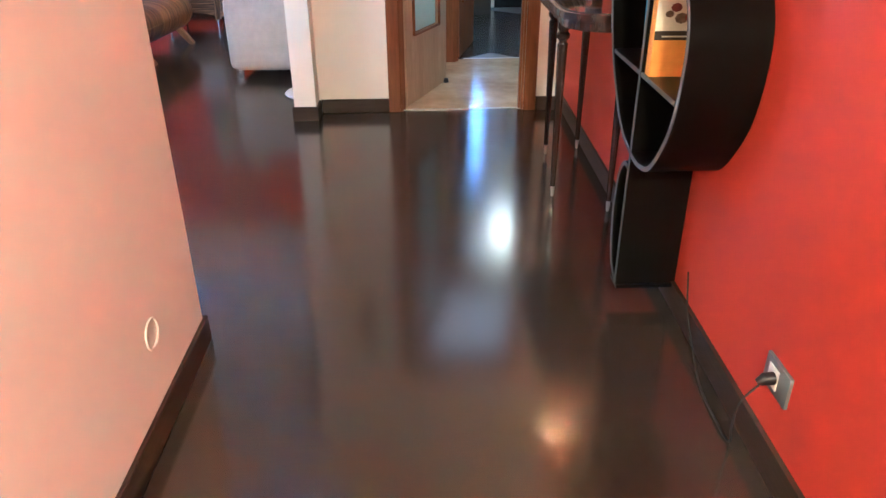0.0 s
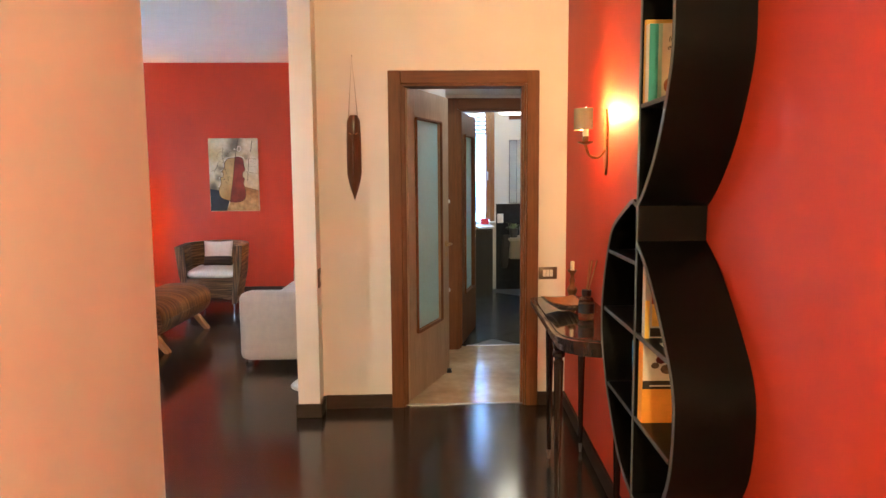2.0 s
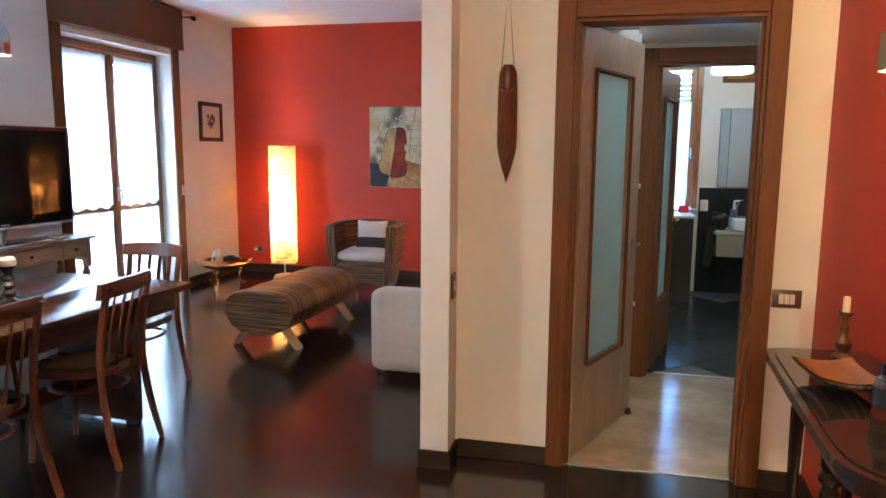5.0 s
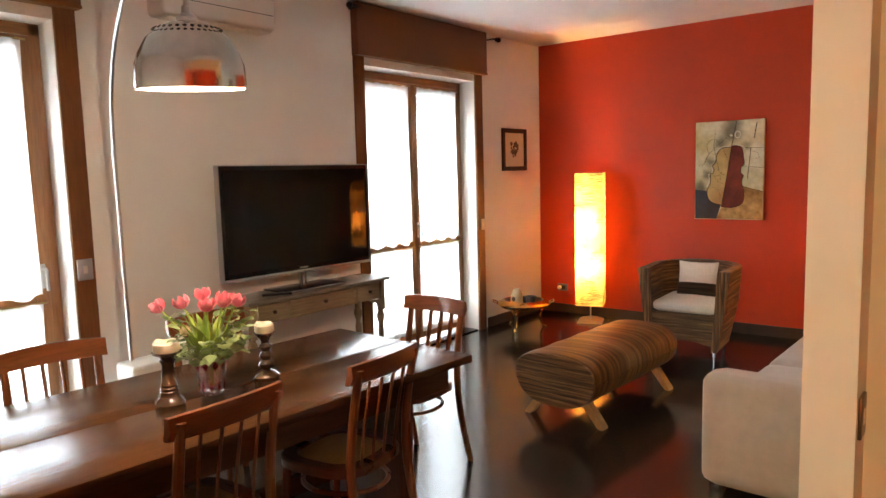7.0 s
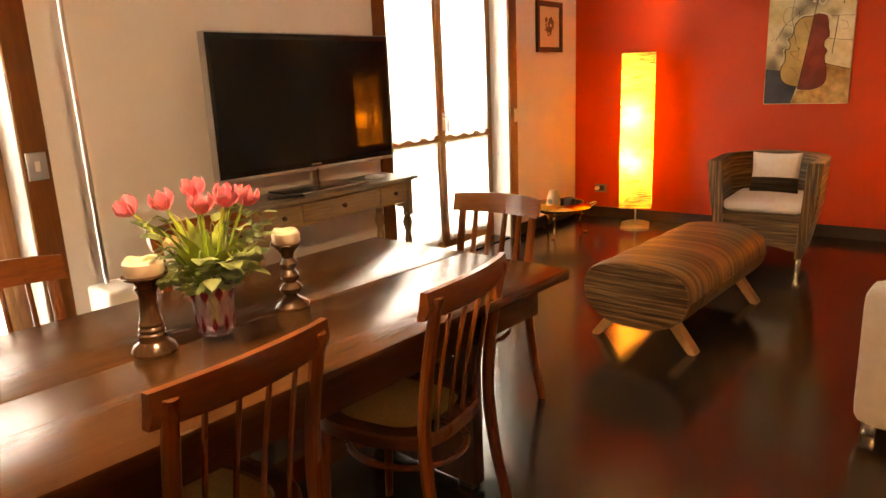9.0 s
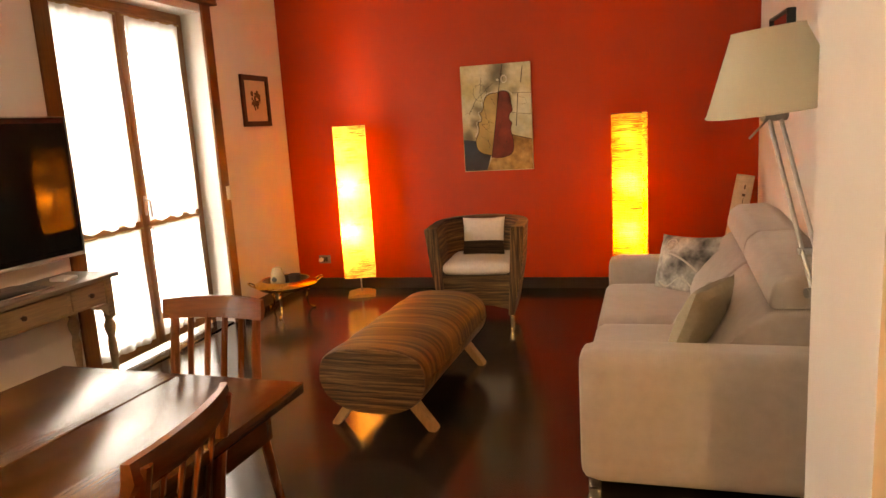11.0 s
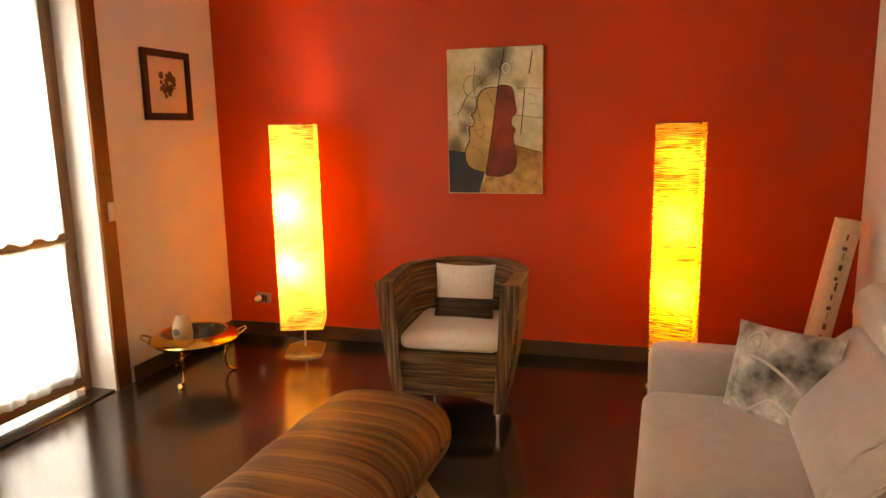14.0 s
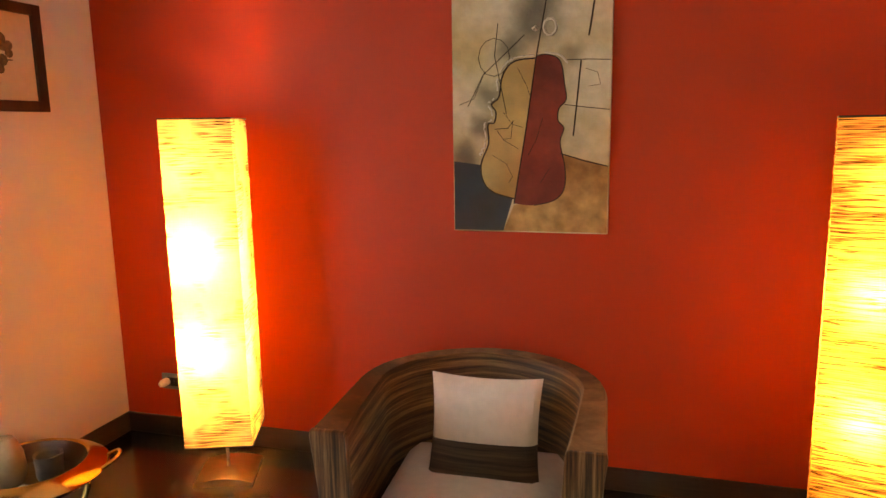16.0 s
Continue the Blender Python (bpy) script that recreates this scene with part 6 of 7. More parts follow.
M_SHELF = mat("black_brown_lacquer", (0.003, 0.0023, 0.002), 0.32, vary=0.1, scale=20, spec=0.12)
YC = 2.14


def bezier_path(pts, steps=9):
    return [(q.y, q.z) for q in smooth_path([(0, a, b) for a, b in pts], steps)]


def bookshelf():
    s = thing("bookshelf", "black wall-hung bookshelf with curved sides, shaped like a stringed instrument", "bookshelf", pose(0, 0, 0))
    band([(YC, 0.085), (YC, 0.5), (YC, 1.0), (YC, 1.5), (YC, 2.0), (YC, 2.42)], "upright", s, 0.014)
    band(bezier_path([(2.31, 1.405), (2.20, 1.443), (YC, 1.437), (2.05, 1.50), (1.945, 1.62), (1.865, 1.78), (1.848, 1.90), (1.868, 2.05), (1.96, 2.22), (YC - 0.01, 2.36)]), "upper_side", s)
    band(bezier_path([(YC, 1.325), (2.02, 1.25), (1.88, 1.12), (1.785, 1.00), (1.768, 0.88), (1.803, 0.73), (1.915, 0.59), (2.02, 0.548), (YC, 0.55), (2.30, 0.60), (2.47, 0.75), (2.565, 0.90), (2.59, 1.02), (2.56, 1.16), (2.46, 1.33), (2.31, 1.405)]), "lower_side", s)
    band(bezier_path([(YC, 0.50), (2.20, 0.495), (2.25, 0.43), (2.265, 0.31), (2.245, 0.20), (2.21, 0.13), (YC, 0.092)]), "foot_side", s)
    back = slab([(red_x(1.85) - 0.004, 1.83), (red_x(2.57) - 0.004, 2.565), (red_x(2.57) - 0.002, 2.565), (red_x(1.85) - 0.002, 1.83)], 0.95, 1.05)
    part("back_panel", back, M_SHELF, s)
    for z, a, b in ((1.267, YC, 2.50), (1.055, 1.83, 2.565), (0.80, 1.80, 2.49), (1.725, 1.90, YC), (2.03, 1.875, YC)):
        o = part("shelf_board", slab([(shelf_x(a) + 0.004, a), (shelf_x(b) + 0.004, b), (red_x(b) - 0.002, b), (red_x(a) - 0.002, a)], z - 0.012, z), M_SHELF, s)
        part("front_edge", slab([(shelf_x(a), a + 0.004), (shelf_x(b), b - 0.004), (shelf_x(b) + 0.0035, b - 0.004), (shelf_x(a) + 0.0035, a + 0.004)], z - 0.012, z), M_GREYEDGE, o)
    part("end_cap", slab([(shelf_x(2.13), 2.12), (shelf_x(2.16), 2.2), (red_x(2.16) - 0.002, 2.2), (red_x(2.13) - 0.002, 2.12)], 0.075, 0.086), M_SHELF, s)
    return s


bookshelf()


def paint(name, c, rough=0.55):
    return mat(name, c, rough, vary=0.06, scale=40)


M_PAGES = mat("book_pages", (0.62, 0.56, 0.45), 0.85, vary=0.12, scale=200, stretch=(1, 1, 8))


def book(y, z, w, h, t, cover, label, tilt=0.0, lay=None):
    """A standing book: spine to the room (-x), cover towards -y."""
    x = shelf_x(y)
    b = thing("book", label, "book", pose(x + 0.006, y, z + 0.001, tilt, 0, -2.3), "books on the bookshelf")
    part("pages", box(0.003, w - 0.003, 0.003, t - 0.003, 0.003, h - 0.003), M_PAGES, b)
    part("front_cover", box(0, w, 0, 0.0028, 0, h, 0.0008, 1), cover, b)
    part("back_cover", box(0, w, t - 0.0028, t, 0, h, 0.0008, 1), cover, b)
    part("spine", box(-0.001, 0.0025, 0.0028, t - 0.0028, 0, h), cover, b)
    return b


def cover_patch(b, x0, x1, z0, z1, m, d=0.0008, label=""):
    return part("cover_print", box(x0, x1, -d, 0.0005, z0, z1), m, b, label)


def lettering(b, words, x, z, size, material):
    c = bpy.data.curves.new("lettering", "FONT")
    c.body, c.size, c.extrude, c.shear = words, size, 0.0003, 0.25
    o = bpy.data.objects.new("lettering_source", c)
    me = bpy.data.meshes.new_from_object(o)
    bpy.data.objects.remove(o)
    me.materials.append(material)
    q = new("lettering", me)
    q.parent = b
    q.matrix_local = pose(x, -0.0014, z, 90, 0, 0)
    return q


_b = book(2.085, 1.725, 0.15, 0.215, 0.03, paint("cream_cover", (0.60, 0.52, 0.36)), "cream book with green edge and a violin on its cover")
cover_patch(_b, 0.001, 0.026, 0.001, 0.214, paint("teal_green", (0.04, 0.26, 0.21)), label="green band")
cover_patch(_b, 0.026, 0.037, 0.001, 0.214, paint("pale_green", (0.30, 0.45, 0.33)))
lettering(_b, "Il vi", 0.052, 0.165, 0.021, M_INK)
lettering(_b, "e la", 0.050, 0.143, 0.021, M_INK)
cover_patch(_b, 0.072, 0.12, 0.192, 0.195, M_SEPIA)
cover_patch(_b, 0.078, 0.125, 0.115, 0.118, M_SEPIA)
part("cover_print", lathe([(0.017, 0), (0.016, 0.001)], 18, sx=1.0, sy=1.25), paint("violin_brown", (0.30, 0.09, 0.03)), _b, "small violin").matrix_local = pose(0.060, -0.0002, 0.045, 90, 0, 0)
part("cover_print", tube([(0.066, -0.001, 0.055), (0.09, -0.001, 0.085)], 0.004, 6, flat=0.3), M_SEPIA, _b)
_b = book(2.118, 1.725, 0.14, 0.232, 0.016, paint("amber_cover", (0.62, 0.36, 0.05)), "amber book standing behind another")
_b = book(2.06, 1.055, 0.15, 0.205, 0.03, paint("grey_photo_cover", (0.42, 0.38, 0.32)), "illustrated paperback with yellow panel")
cover_patch(_b, 0.0, 0.012, 0.0, 0.11, paint("yellow_panel", (0.70, 0.42, 0.05)))
cover_patch(_b, 0.02, 0.11, 0.035, 0.10, paint("yellow_picture", (0.66, 0.36, 0.05)), label="yellow picture")
cover_patch(_b, 0.018, 0.10, 0.10, 0.128, M_MAROON)
cover_patch(_b, 0.015, 0.145, 0.005, 0.03, M_INK)
cover_patch(_b, 0.014, 0.145, 0.182, 0.20, M_INK)
part("cover_print", tube(smooth_path([(0.06, -0.001, 0.04), (0.075, -0.001, 0.06), (0.065, -0.001, 0.075), (0.085, -0.001, 0.09)], 3), 0.008, 6, flat=0.2), M_SEPIA, _b)
_b = book(2.165, 1.055, 0.16, 0.165, 0.012, paint("leaf_green_cover", (0.10, 0.42, 0.10)), "thin bright green booklet")
_b = book(2.07, 0.80, 0.165, 0.235, 0.045, paint("orange_cover", (0.75, 0.30, 0.015)), "thick orange book with illustrated jacket")
cover_patch(_b, 0.0, 0.165, 0.125, 0.235, paint("ivory_jacket", (0.66, 0.58, 0.46)), label="ivory picture area")
cover_patch(_b, 0.0, 0.165, 0.102, 0.127, M_INK, 0.0012)
for _k in range(7):
    part("cover_print", lathe([(0.010 + 0.003 * (_k % 3), 0), (0.006, 0.0016)], 8, sx=1.3), (M_SEPIA, M_MAROON)[_k % 2], _b).matrix_local = pose(0.035 + 0.017 * _k, -0.0006, 0.172 + 0.018 * math.sin(_k * 1.9), 90, 0, 0)
cover_patch(_b, 0.02, 0.15, 0.110, 0.114, M_CHALK, 0.0018)
_b = book(2.158, 0.80, 0.15, 0.22, 0.01, paint("blue_cover", (0.06, 0.28, 0.55)), "thin blue and white booklet leaning on the upright", -6)
cover_patch(_b, 0.0, 0.15, 0.11, 0.22, paint("white_jacket", (0.68, 0.68, 0.66)))
_b = thing("paper_sheet", "small white paper lying on the shelf", "paper", pose(shelf_x(1.95) + 0.03, 1.93, 1.056))
part("sheet", box(0, 0.08, -0.04, 0.06, 0, 0.004), M_CHALK, _b)

# ---- wall sconce ----
M_OLDBRASS = mat("old_brass", (0.20, 0.11, 0.045), 0.35, 0.9, vary=0.25, scale=40)
M_SCONCESH = sheer("parchment_shade", (0.30, 0.26, 0.17), 0.004, 200.0)
M_FLAME = glow("lit_candle_bulb", (1.0, 0.80, 0.45), 30.0)
SY, SZ = 3.46, 1.76


def sconce():
    wx = red_x(SY)
    s = thing("wall_sconce", "brass candle sconce with a parchment shade, lit", "lamp", pose(0, 0, 0))
    part("back_plate", slab([(SY + 0.02, 1.56), (SY + 0.032, 1.60), (SY + 0.022, 1.68), (SY + 0.03, 1.74), (SY + 0.014, 1.80), (SY, 1.835), (SY - 0.014, 1.80), (SY - 0.03, 1.74), (SY - 0.022, 1.68), (SY - 0.032, 1.60), (SY - 0.02, 1.56), (SY, 1.52)], wx - 0.010, wx - 0.0005, axis="x"), M_OLDBRASS, s)
    cx = wx - 0.105
    part("arm", tube(smooth_path([(wx - 0.008, SY, 1.64), (wx - 0.04, SY, 1.605), (wx - 0.085, SY, 1.615), (cx, SY, 1.665)], 6), 0.007, 8), M_OLDBRASS, s)
    part("drip_pan", lathe([(0.008, 0), (0.036, 0.010), (0.04, 0.015), (0.014, 0.014), (0.016, 0.04), (0.001, 0.04)], 20, (cx, SY, 1.665)), M_OLDBRASS, s)
    part("candle_tube", lathe([(0.014, 0), (0.014, 0.075), (0.001, 0.076)], 16, (cx, SY, 1.70)), M_WAX, s, "cream candle sleeve")
    part("bulb", lathe([(0.006, 0), (0.015, 0.018), (0.016, 0.03), (0.006, 0.06), (0.001, 0.068)], 14, (cx, SY, 1.775)), M_FLAME, s, "glowing candle bulb")
    bm = bmesh.new()
    rows = []
    for i in range(25):
        a = radians(70 + 220 * i / 24)
        rows.append([bm.verts.new((cx + 0.056 * math.cos(a), SY + 0.066 * math.sin(a), z)) for z in (1.735, 1.835)])
    for a, b in zip(rows, rows[1:]):
        bm.faces.new((a[0], b[0], b[1], a[1]))
    sh = part("shade", bm, M_SCONCESH, s, "parchment half shade open to the wall")
    return s


sconce()
lamp("sconce_bulb", "POINT", (red_x(SY) - 0.105 + 0.018, SY, 1.815), 30, (1.0, 0.47, 0.12), 0.02)
lamp("hall_bulb", "POINT", (0.05, -1.2, 2.25), 158, (1.0, 0.76, 0.34), 0.10)
_c = thing("hall_ceiling_light", "round white hall ceiling light, lit", "lamp", pose(0.05, -1.2, 0))
part("rose", lathe([(0.10, 2.66), (0.10, 2.679)], 24), M_LAMPBASE, _c)
part("rod", tube([(0, 0, 2.38), (0, 0, 2.66)], 0.006, 8), M_BRASS, _c)
part("holder", lathe([(0.03, 2.37), (0.04, 2.39)], 16), M_BRASS, _c)

# ---- console table ----
M_CONSOLE = wood("ebonised_wood", (0.020, 0.011, 0.009), (0.036, 0.019, 0.014), 0.25, "Z", coat=0.5)
M_CTOP = mat("dark_glass_top", (0.030, 0.024, 0.024), 0.06, spec=0.8, vary=0.1, scale=6)


def console():
    c = thing("console_table", "narrow dark console table with glossy top and fluted tapering legs", "table", pose(0, 0, 0))
    def outline(g):
        base = [(red_x(2.78) - 0.004, 2.78 - g), (0.70, 2.78 - g), (0.58 - g * 0.3, 2.80 - g), (0.50 - g, 2.86 - g * 0.5), (0.465 - g, 2.97), (0.478 - g, 3.3), (0.492 - g, 3.62), (0.505 - g, 3.80 + g), (0.56, 3.845 + g), (0.70, 3.86 + g), (red_x(3.86) - 0.004, 3.86 + g)]
        mid = [(q.x, q.y) for q in smooth_path([(a, b, 0) for a, b in base[1:-1]], 5)]
        return [base[0]] + mid + [base[-1]]
    top = part("top", slab(outline(0.0), 0.835, 0.862), M_CONSOLE, c)
    part("glass", slab([(x + 0.02 * (x < 0.72), y + (0.02 if y < 3 else -0.02 if y > 3.7 else 0)) for x, y in outline(-0.002)], 0.8625, 0.866), M_CTOP, top, "glossy dark glass inlay")
    part("apron", slab([(x + 0.018 * (x < 0.72), y + (0.02 if y < 3 else -0.02 if y > 3.7 else 0)) for x, y in outline(-0.006)], 0.795, 0.834), M_CONSOLE, c)
    for x, y in ((0.520, 3.12), (0.595, 3.72), (0.735, 2.93), (0.785, 3.80)):
        g = bmesh.new()
        n = 20
        rings = []
        for r, z in [(0.006, 0), (0.009, 0.05), (0.011, 0.055), (0.012, 0.09), (0.017, 0.4), (0.022, 0.66), (0.023, 0.70), (0.018, 0.705), (0.018, 0.715), (0.027, 0.725), (0.029, 0.74), (0.020, 0.752), (0.026, 0.768), (0.026, 0.796)]:
            rings.append([g.verts.new((x + r * (1 - (0.10 if i % 2 and 0.08 < z < 0.69 else 0)) * math.cos(2 * math.pi * i / n), y + r * (1 - (0.10 if i % 2 and 0.08 < z < 0.69 else 0)) * math.sin(2 * math.pi * i / n), z)) for i in range(n)])
        for a, b in zip(rings, rings[1:]):
            for i in range(n):
                g.faces.new((a[i], a[(i + 1) % n], b[(i + 1) % n], b[i]))
        g.faces.new(rings[0][::-1])
        leg = part("leg", g, M_CONSOLE, c, flat=True)
        part("ferrule", lathe([(0.0065, 0), (0.0095, 0.03), (0.0098, 0.05)], 12, (x, y, 0)), M_STEEL, leg, "metal leg tip")
    return c


console()
M_GILT = mat("gilt_bronze_wood", (0.17, 0.075, 0.028), 0.35, 0.4, vary=0.25, scale=30)
_c = thing("candlestick", "slim gilt brown candlestick with a white candle stub", "candlestick", pose(0.715, 3.74, 0.867))
part("stem", lathe([(0.030, 0), (0.032, 0.008), (0.022, 0.016), (0.018, 0.024), (0.026, 0.042), (0.027, 0.055), (0.014, 0.075), (0.013, 0.09), (0.016, 0.105), (0.011, 0.112), (0.009, 0.122), (0.012, 0.135), (0.024, 0.15), (0.025, 0.156), (0.012, 0.152)], 22), M_GILT, _c)
part("candle", lathe([(0.011, 0.15), (0.011, 0.198), (0.009, 0.202), (0.001, 0.202)], 14), M_WAX, _c, "white candle stub")
M_AMBERGL = mat("amber_bottle_glass", (0.55, 0.30, 0.16), 0.05, trans=0.9)
_b = thing("diffuser_bottle", "glass reed diffuser bottle with black label and reeds", "bottle", pose(0.665, 3.22, 0.867))
part("bottle", lathe([(0.034, 0), (0.036, 0.006), (0.036, 0.082), (0.030, 0.098), (0.016, 0.106), (0.016, 0.112), (0.001, 0.112)], 24), M_AMBERGL, _b)
part("label", lathe([(0.0366, 0.032), (0.0366, 0.076)], 24), mat("black_label", (0.012, 0.016, 0.022), 0.5), _b, "black paper label")
part("cap", lathe([(0.021, 0.108), (0.022, 0.112), (0.022, 0.136), (0.001, 0.138)], 20), M_BLACK, _b, "black cap")
for _k in range(5):
    _a = 0.5 + 1.1 * _k
    part("reed", tube([(0.004 * math.cos(_a), 0.004 * math.sin(_a), 0.11), (0.03 + 0.02 * math.cos(_a), 0.025 * math.sin(_a) - 0.01, 0.27)], 0.0016, 5), M_RAWOOD, _b)
# folded cloth over a zebra-striped dish
M_ZEBRA = stripes("zebra_lacquer", (0.012, 0.010, 0.009), (0.10, 0.075, 0.055), (0.55, 0.47, 0.36), "X", 26, 0.4, 2.4)
M_TAN = mat("tan_leather", (0.46, 0.20, 0.07), 0.5, vary=0.15, scale=30, bump=0.2, bscale=90)
_d = thing("dish", "shallow zebra-patterned dish with tan leather inside", "dish", pose(0.615, 3.43, 0.867, 0, 0, 8))
_bm = bmesh.new()
_g = []
for _j in range(9):
    _g.append([])
    for _i in range(9):
        _u, _v = -1 + _i / 4, -1 + _j / 4
        _e = max(abs(_u), abs(_v))
        _g[-1].append(_bm.verts.new((_u * 0.085, _v * 0.115, 0.004 + 0.034 * _e ** 2 + 0.012 * _u * _u * _v * _v)))
for _p, _q in zip(_g, _g[1:]):
    for _i in range(8):
        _bm.faces.new((_p[_i], _p[_i + 1], _q[_i + 1], _q[_i]))
_ex = bmesh.ops.extrude_face_region(_bm, geom=_bm.faces[:])
bmesh.ops.translate(_bm, vec=(0, 0, 0.005), verts=[e for e in _ex["geom"] if isinstance(e, bmesh.types.BMVert)])
part("body", _bm, M_ZEBRA, _d, "zebra striped outside")
_bm = bmesh.new()
_g = []
for _j in range(9):
    _g.append([])
    for _i in range(9):
        _u, _v = -1 + _i / 4, -1 + _j / 4
        _e = max(abs(_u), abs(_v))
        _g[-1].append(_bm.verts.new((_u * 0.078, _v * 0.108, 0.0125 + 0.034 * _e ** 2 + 0.012 * _u * _u * _v * _v)))
for _p, _q in zip(_g, _g[1:]):
    for _i in range(8):
        _bm.faces.new((_p[_i], _p[_i + 1], _q[_i + 1], _q[_i]))
part("lining", _bm, M_TAN, _d, "tan leather lining")

# ---- mask, sockets, cable ----
M_MASK = wood("carved_red_wood", (0.085, 0.031, 0.014), (0.125, 0.048, 0.021), 0.35, "Z", coat=0.15)
_bm = bmesh.new()
_rows = []
for _j in range(31):
    _t = _j / 30
    _z = 1.905 - 0.535 * _t
    _w = 0.046 * (0.86 + 0.14 * min(1, _t / 0.3)) * (1.0 if _t < 0.66 else max(0.03, 1 - ((_t - 0.66) / 0.34) ** 1.5))
    _w *= (0.55 + 0.45 * math.sin(min(1, _t / 0.07) * math.pi / 2))
    _row = []
    for _i in range(13):
        _u = -1 + 2 * _i / 12
        _d = 0.035 * (1 - _u * _u) ** 0.6 * min(1, 0.35 + _w / 0.05)
        if 0.20 < _t < 0.72:
            _d += 0.010 * max(0, 1 - abs(_u) / 0.16)
            if _t < 0.27:
                _d -= 0.008 * (0.25 < abs(_u) < 0.75)
        if abs(_t - 0.79) < 0.02:
            _d += 0.005 * (abs(_u) < 0.5)
        _row.append(_bm.verts.new((-0.500 + _u * _w, YD - 0.003 - max(_d, 0), _z)))
    _rows.append(_row)
for _p, _q in zip(_rows, _rows[1:]):
    for _i in range(12):
        _bm.faces.new((_p[_i], _p[_i + 1], _q[_i + 1], _q[_i]))
_m = thing("wall_mask", "long pointed carved wooden mask hanging on a cord", "mask", pose(0, 0, 0))
part("face", _bm, M_MASK, _m)
for _s in (-1, 1):
    part("eye", lathe([(0.0005, 0), (0.0028, 0.004), (0.0028, 0.016), (0.0005, 0.022)], 8), M_TAN, _m, "narrow pale slit eye").matrix_local = pose(-0.500 + _s * 0.012, YD - 0.033, 1.782, 0, _s * 52, 0)
    part("brow", tube([(-0.500 + _s * 0.036, YD - 0.028, 1.806), (-0.500 + _s * 0.018, YD - 0.034, 1.796), (-0.500 + _s * 0.004, YD - 0.036, 1.788)], 0.0035, 6), M_MASK, _m)
part("cord", tube([(-0.53, YD - 0.010, 1.885), (-0.503, YD - 0.012, 2.268), (-0.472, YD - 0.010, 1.885)], 0.002, 5), M_SEPIA, _m, "thin brown cord")
part("nail", tube([(-0.503, YD - 0.001, 2.27), (-0.503, YD - 0.018, 2.272)], 0.003, 6), M_IRON, _m)
_o = wall_plate("wall_socket", "grey wall socket with black plug on the red wall", Matrix.Translation((red_x(1.385), 1.385, 0.25)) @ pose(0, 0, 0, 0, 0, 87.7), 1, M_GREYPL, M_KEY, 0.12, 0.085)
part("module", box(-0.012, 0.035, 0.009, 0.0125, -0.026, 0.026), M_KEY, _o, "white socket module")
part("plug", tube([(0.004, 0.012, 0.0), (0.004, 0.035, -0.002), (0.004, 0.05, -0.012)], [0.016, 0.015, 0.008], 12), M_BLACK, _o, "black plug")
_w = [(red_x(1.385) - 0.05, 1.381, 0.238), (red_x(1.385) - 0.075, 1.40, 0.17), (red_x(1.42) - 0.07, 1.42, 0.08), (red_x(1.43) - 0.055, 1.44, 0.012), (red_x(1.5) - 0.06, 1.5, 0.008), (red_x(1.65) - 0.055, 1.66, 0.008), (red_x(1.8) - 0.03, 1.82, 0.03), (red_x(1.92) - 0.022, 1.93, 0.10), (red_x(1.98) - 0.012, 2.0, 0.2)]
solid("power_cable", tube(smooth_path(_w, 6), 0.0032, 6), M_WIRE, "thin black power cable running along the skirting board", "cable")
_m = solid("wall_cover", tube([(HX + 0.002, 1.61 + 0.040 * math.cos(2 * math.pi * i / 28), 0.28 + 0.040 * math.sin(2 * math.pi * i / 28)) for i in range(28)], 0.0035, 6, closed=True), M_WHITE, "round white painted cover plate on the hall wall", "cover plate")

# ---- corridor and bathroom ----
M_CLOSET = mat("white_lacquer_door", (0.72, 0.71, 0.68), 0.4, vary=0.03, scale=10)
_c = thing("corridor_cabinet", "tall white corridor cabinet with round knobs", "cabinet", pose(0, 0, 0))
part("carcass", box(-0.119, 0.10, 5.50, 6.075, 0.005, 2.195), M_CLOSET, _c)
for _z0, _z1 in ((0.03, 0.98), (1.0, 2.17)):
    _d = part("door", box(0.101, 0.118, 5.505, 6.07, _z0, _z1, 0.003, 1), M_CLOSET, _c)
    part("knob", lathe([(0.007, 0), (0.008, 0.014), (0.016, 0.022), (0.013, 0.032), (0.001, 0.034)], 14), M_CLOSET, _d).matrix_local = pose(0.118, 5.56, 0.62 if _z0 < 0.5 else 1.32, 0, 90, 0)
part("hinge_strip", box(0.119, 0.123, 5.51, 5.53, 1.35, 2.1), M_SILVER, _c)
# slate tiles: a grid of large tiles with fine joints, laid a little uneven
structure("bath_floor_bed", box(-0.12, 2.2, YB + 0.127, 9.3, 0.0, 0.002), mat("pale_grout", (0.16, 0.165, 0.17), 0.7), "pale grout bed under the bathroom tiles", "floor")
_bed = bpy.data.objects["bath_floor_bed"]
_me = mesh("tile", box(-0.198, 0.198, -0.198, 0.198, 0.0, 0.006, 0.0015, 1), M_SLATE, True)
for _i in range(-6, 9):
    for _j in range(-6, 9):
        _x, _y = 0.3 + 0.2828 * (_i + _j), 7.6 + 0.2828 * (_j - _i)
        if 0.15 < _x < 2.0 and 6.45 < _y < 9.0:
            _t = new("tile", _me)
            _t.parent = _bed
            _t.matrix_world = pose(_x, _y, 0.001 + 0.0006 * ((_i * 7 + _j * 3) % 3), 0, 0, 45)

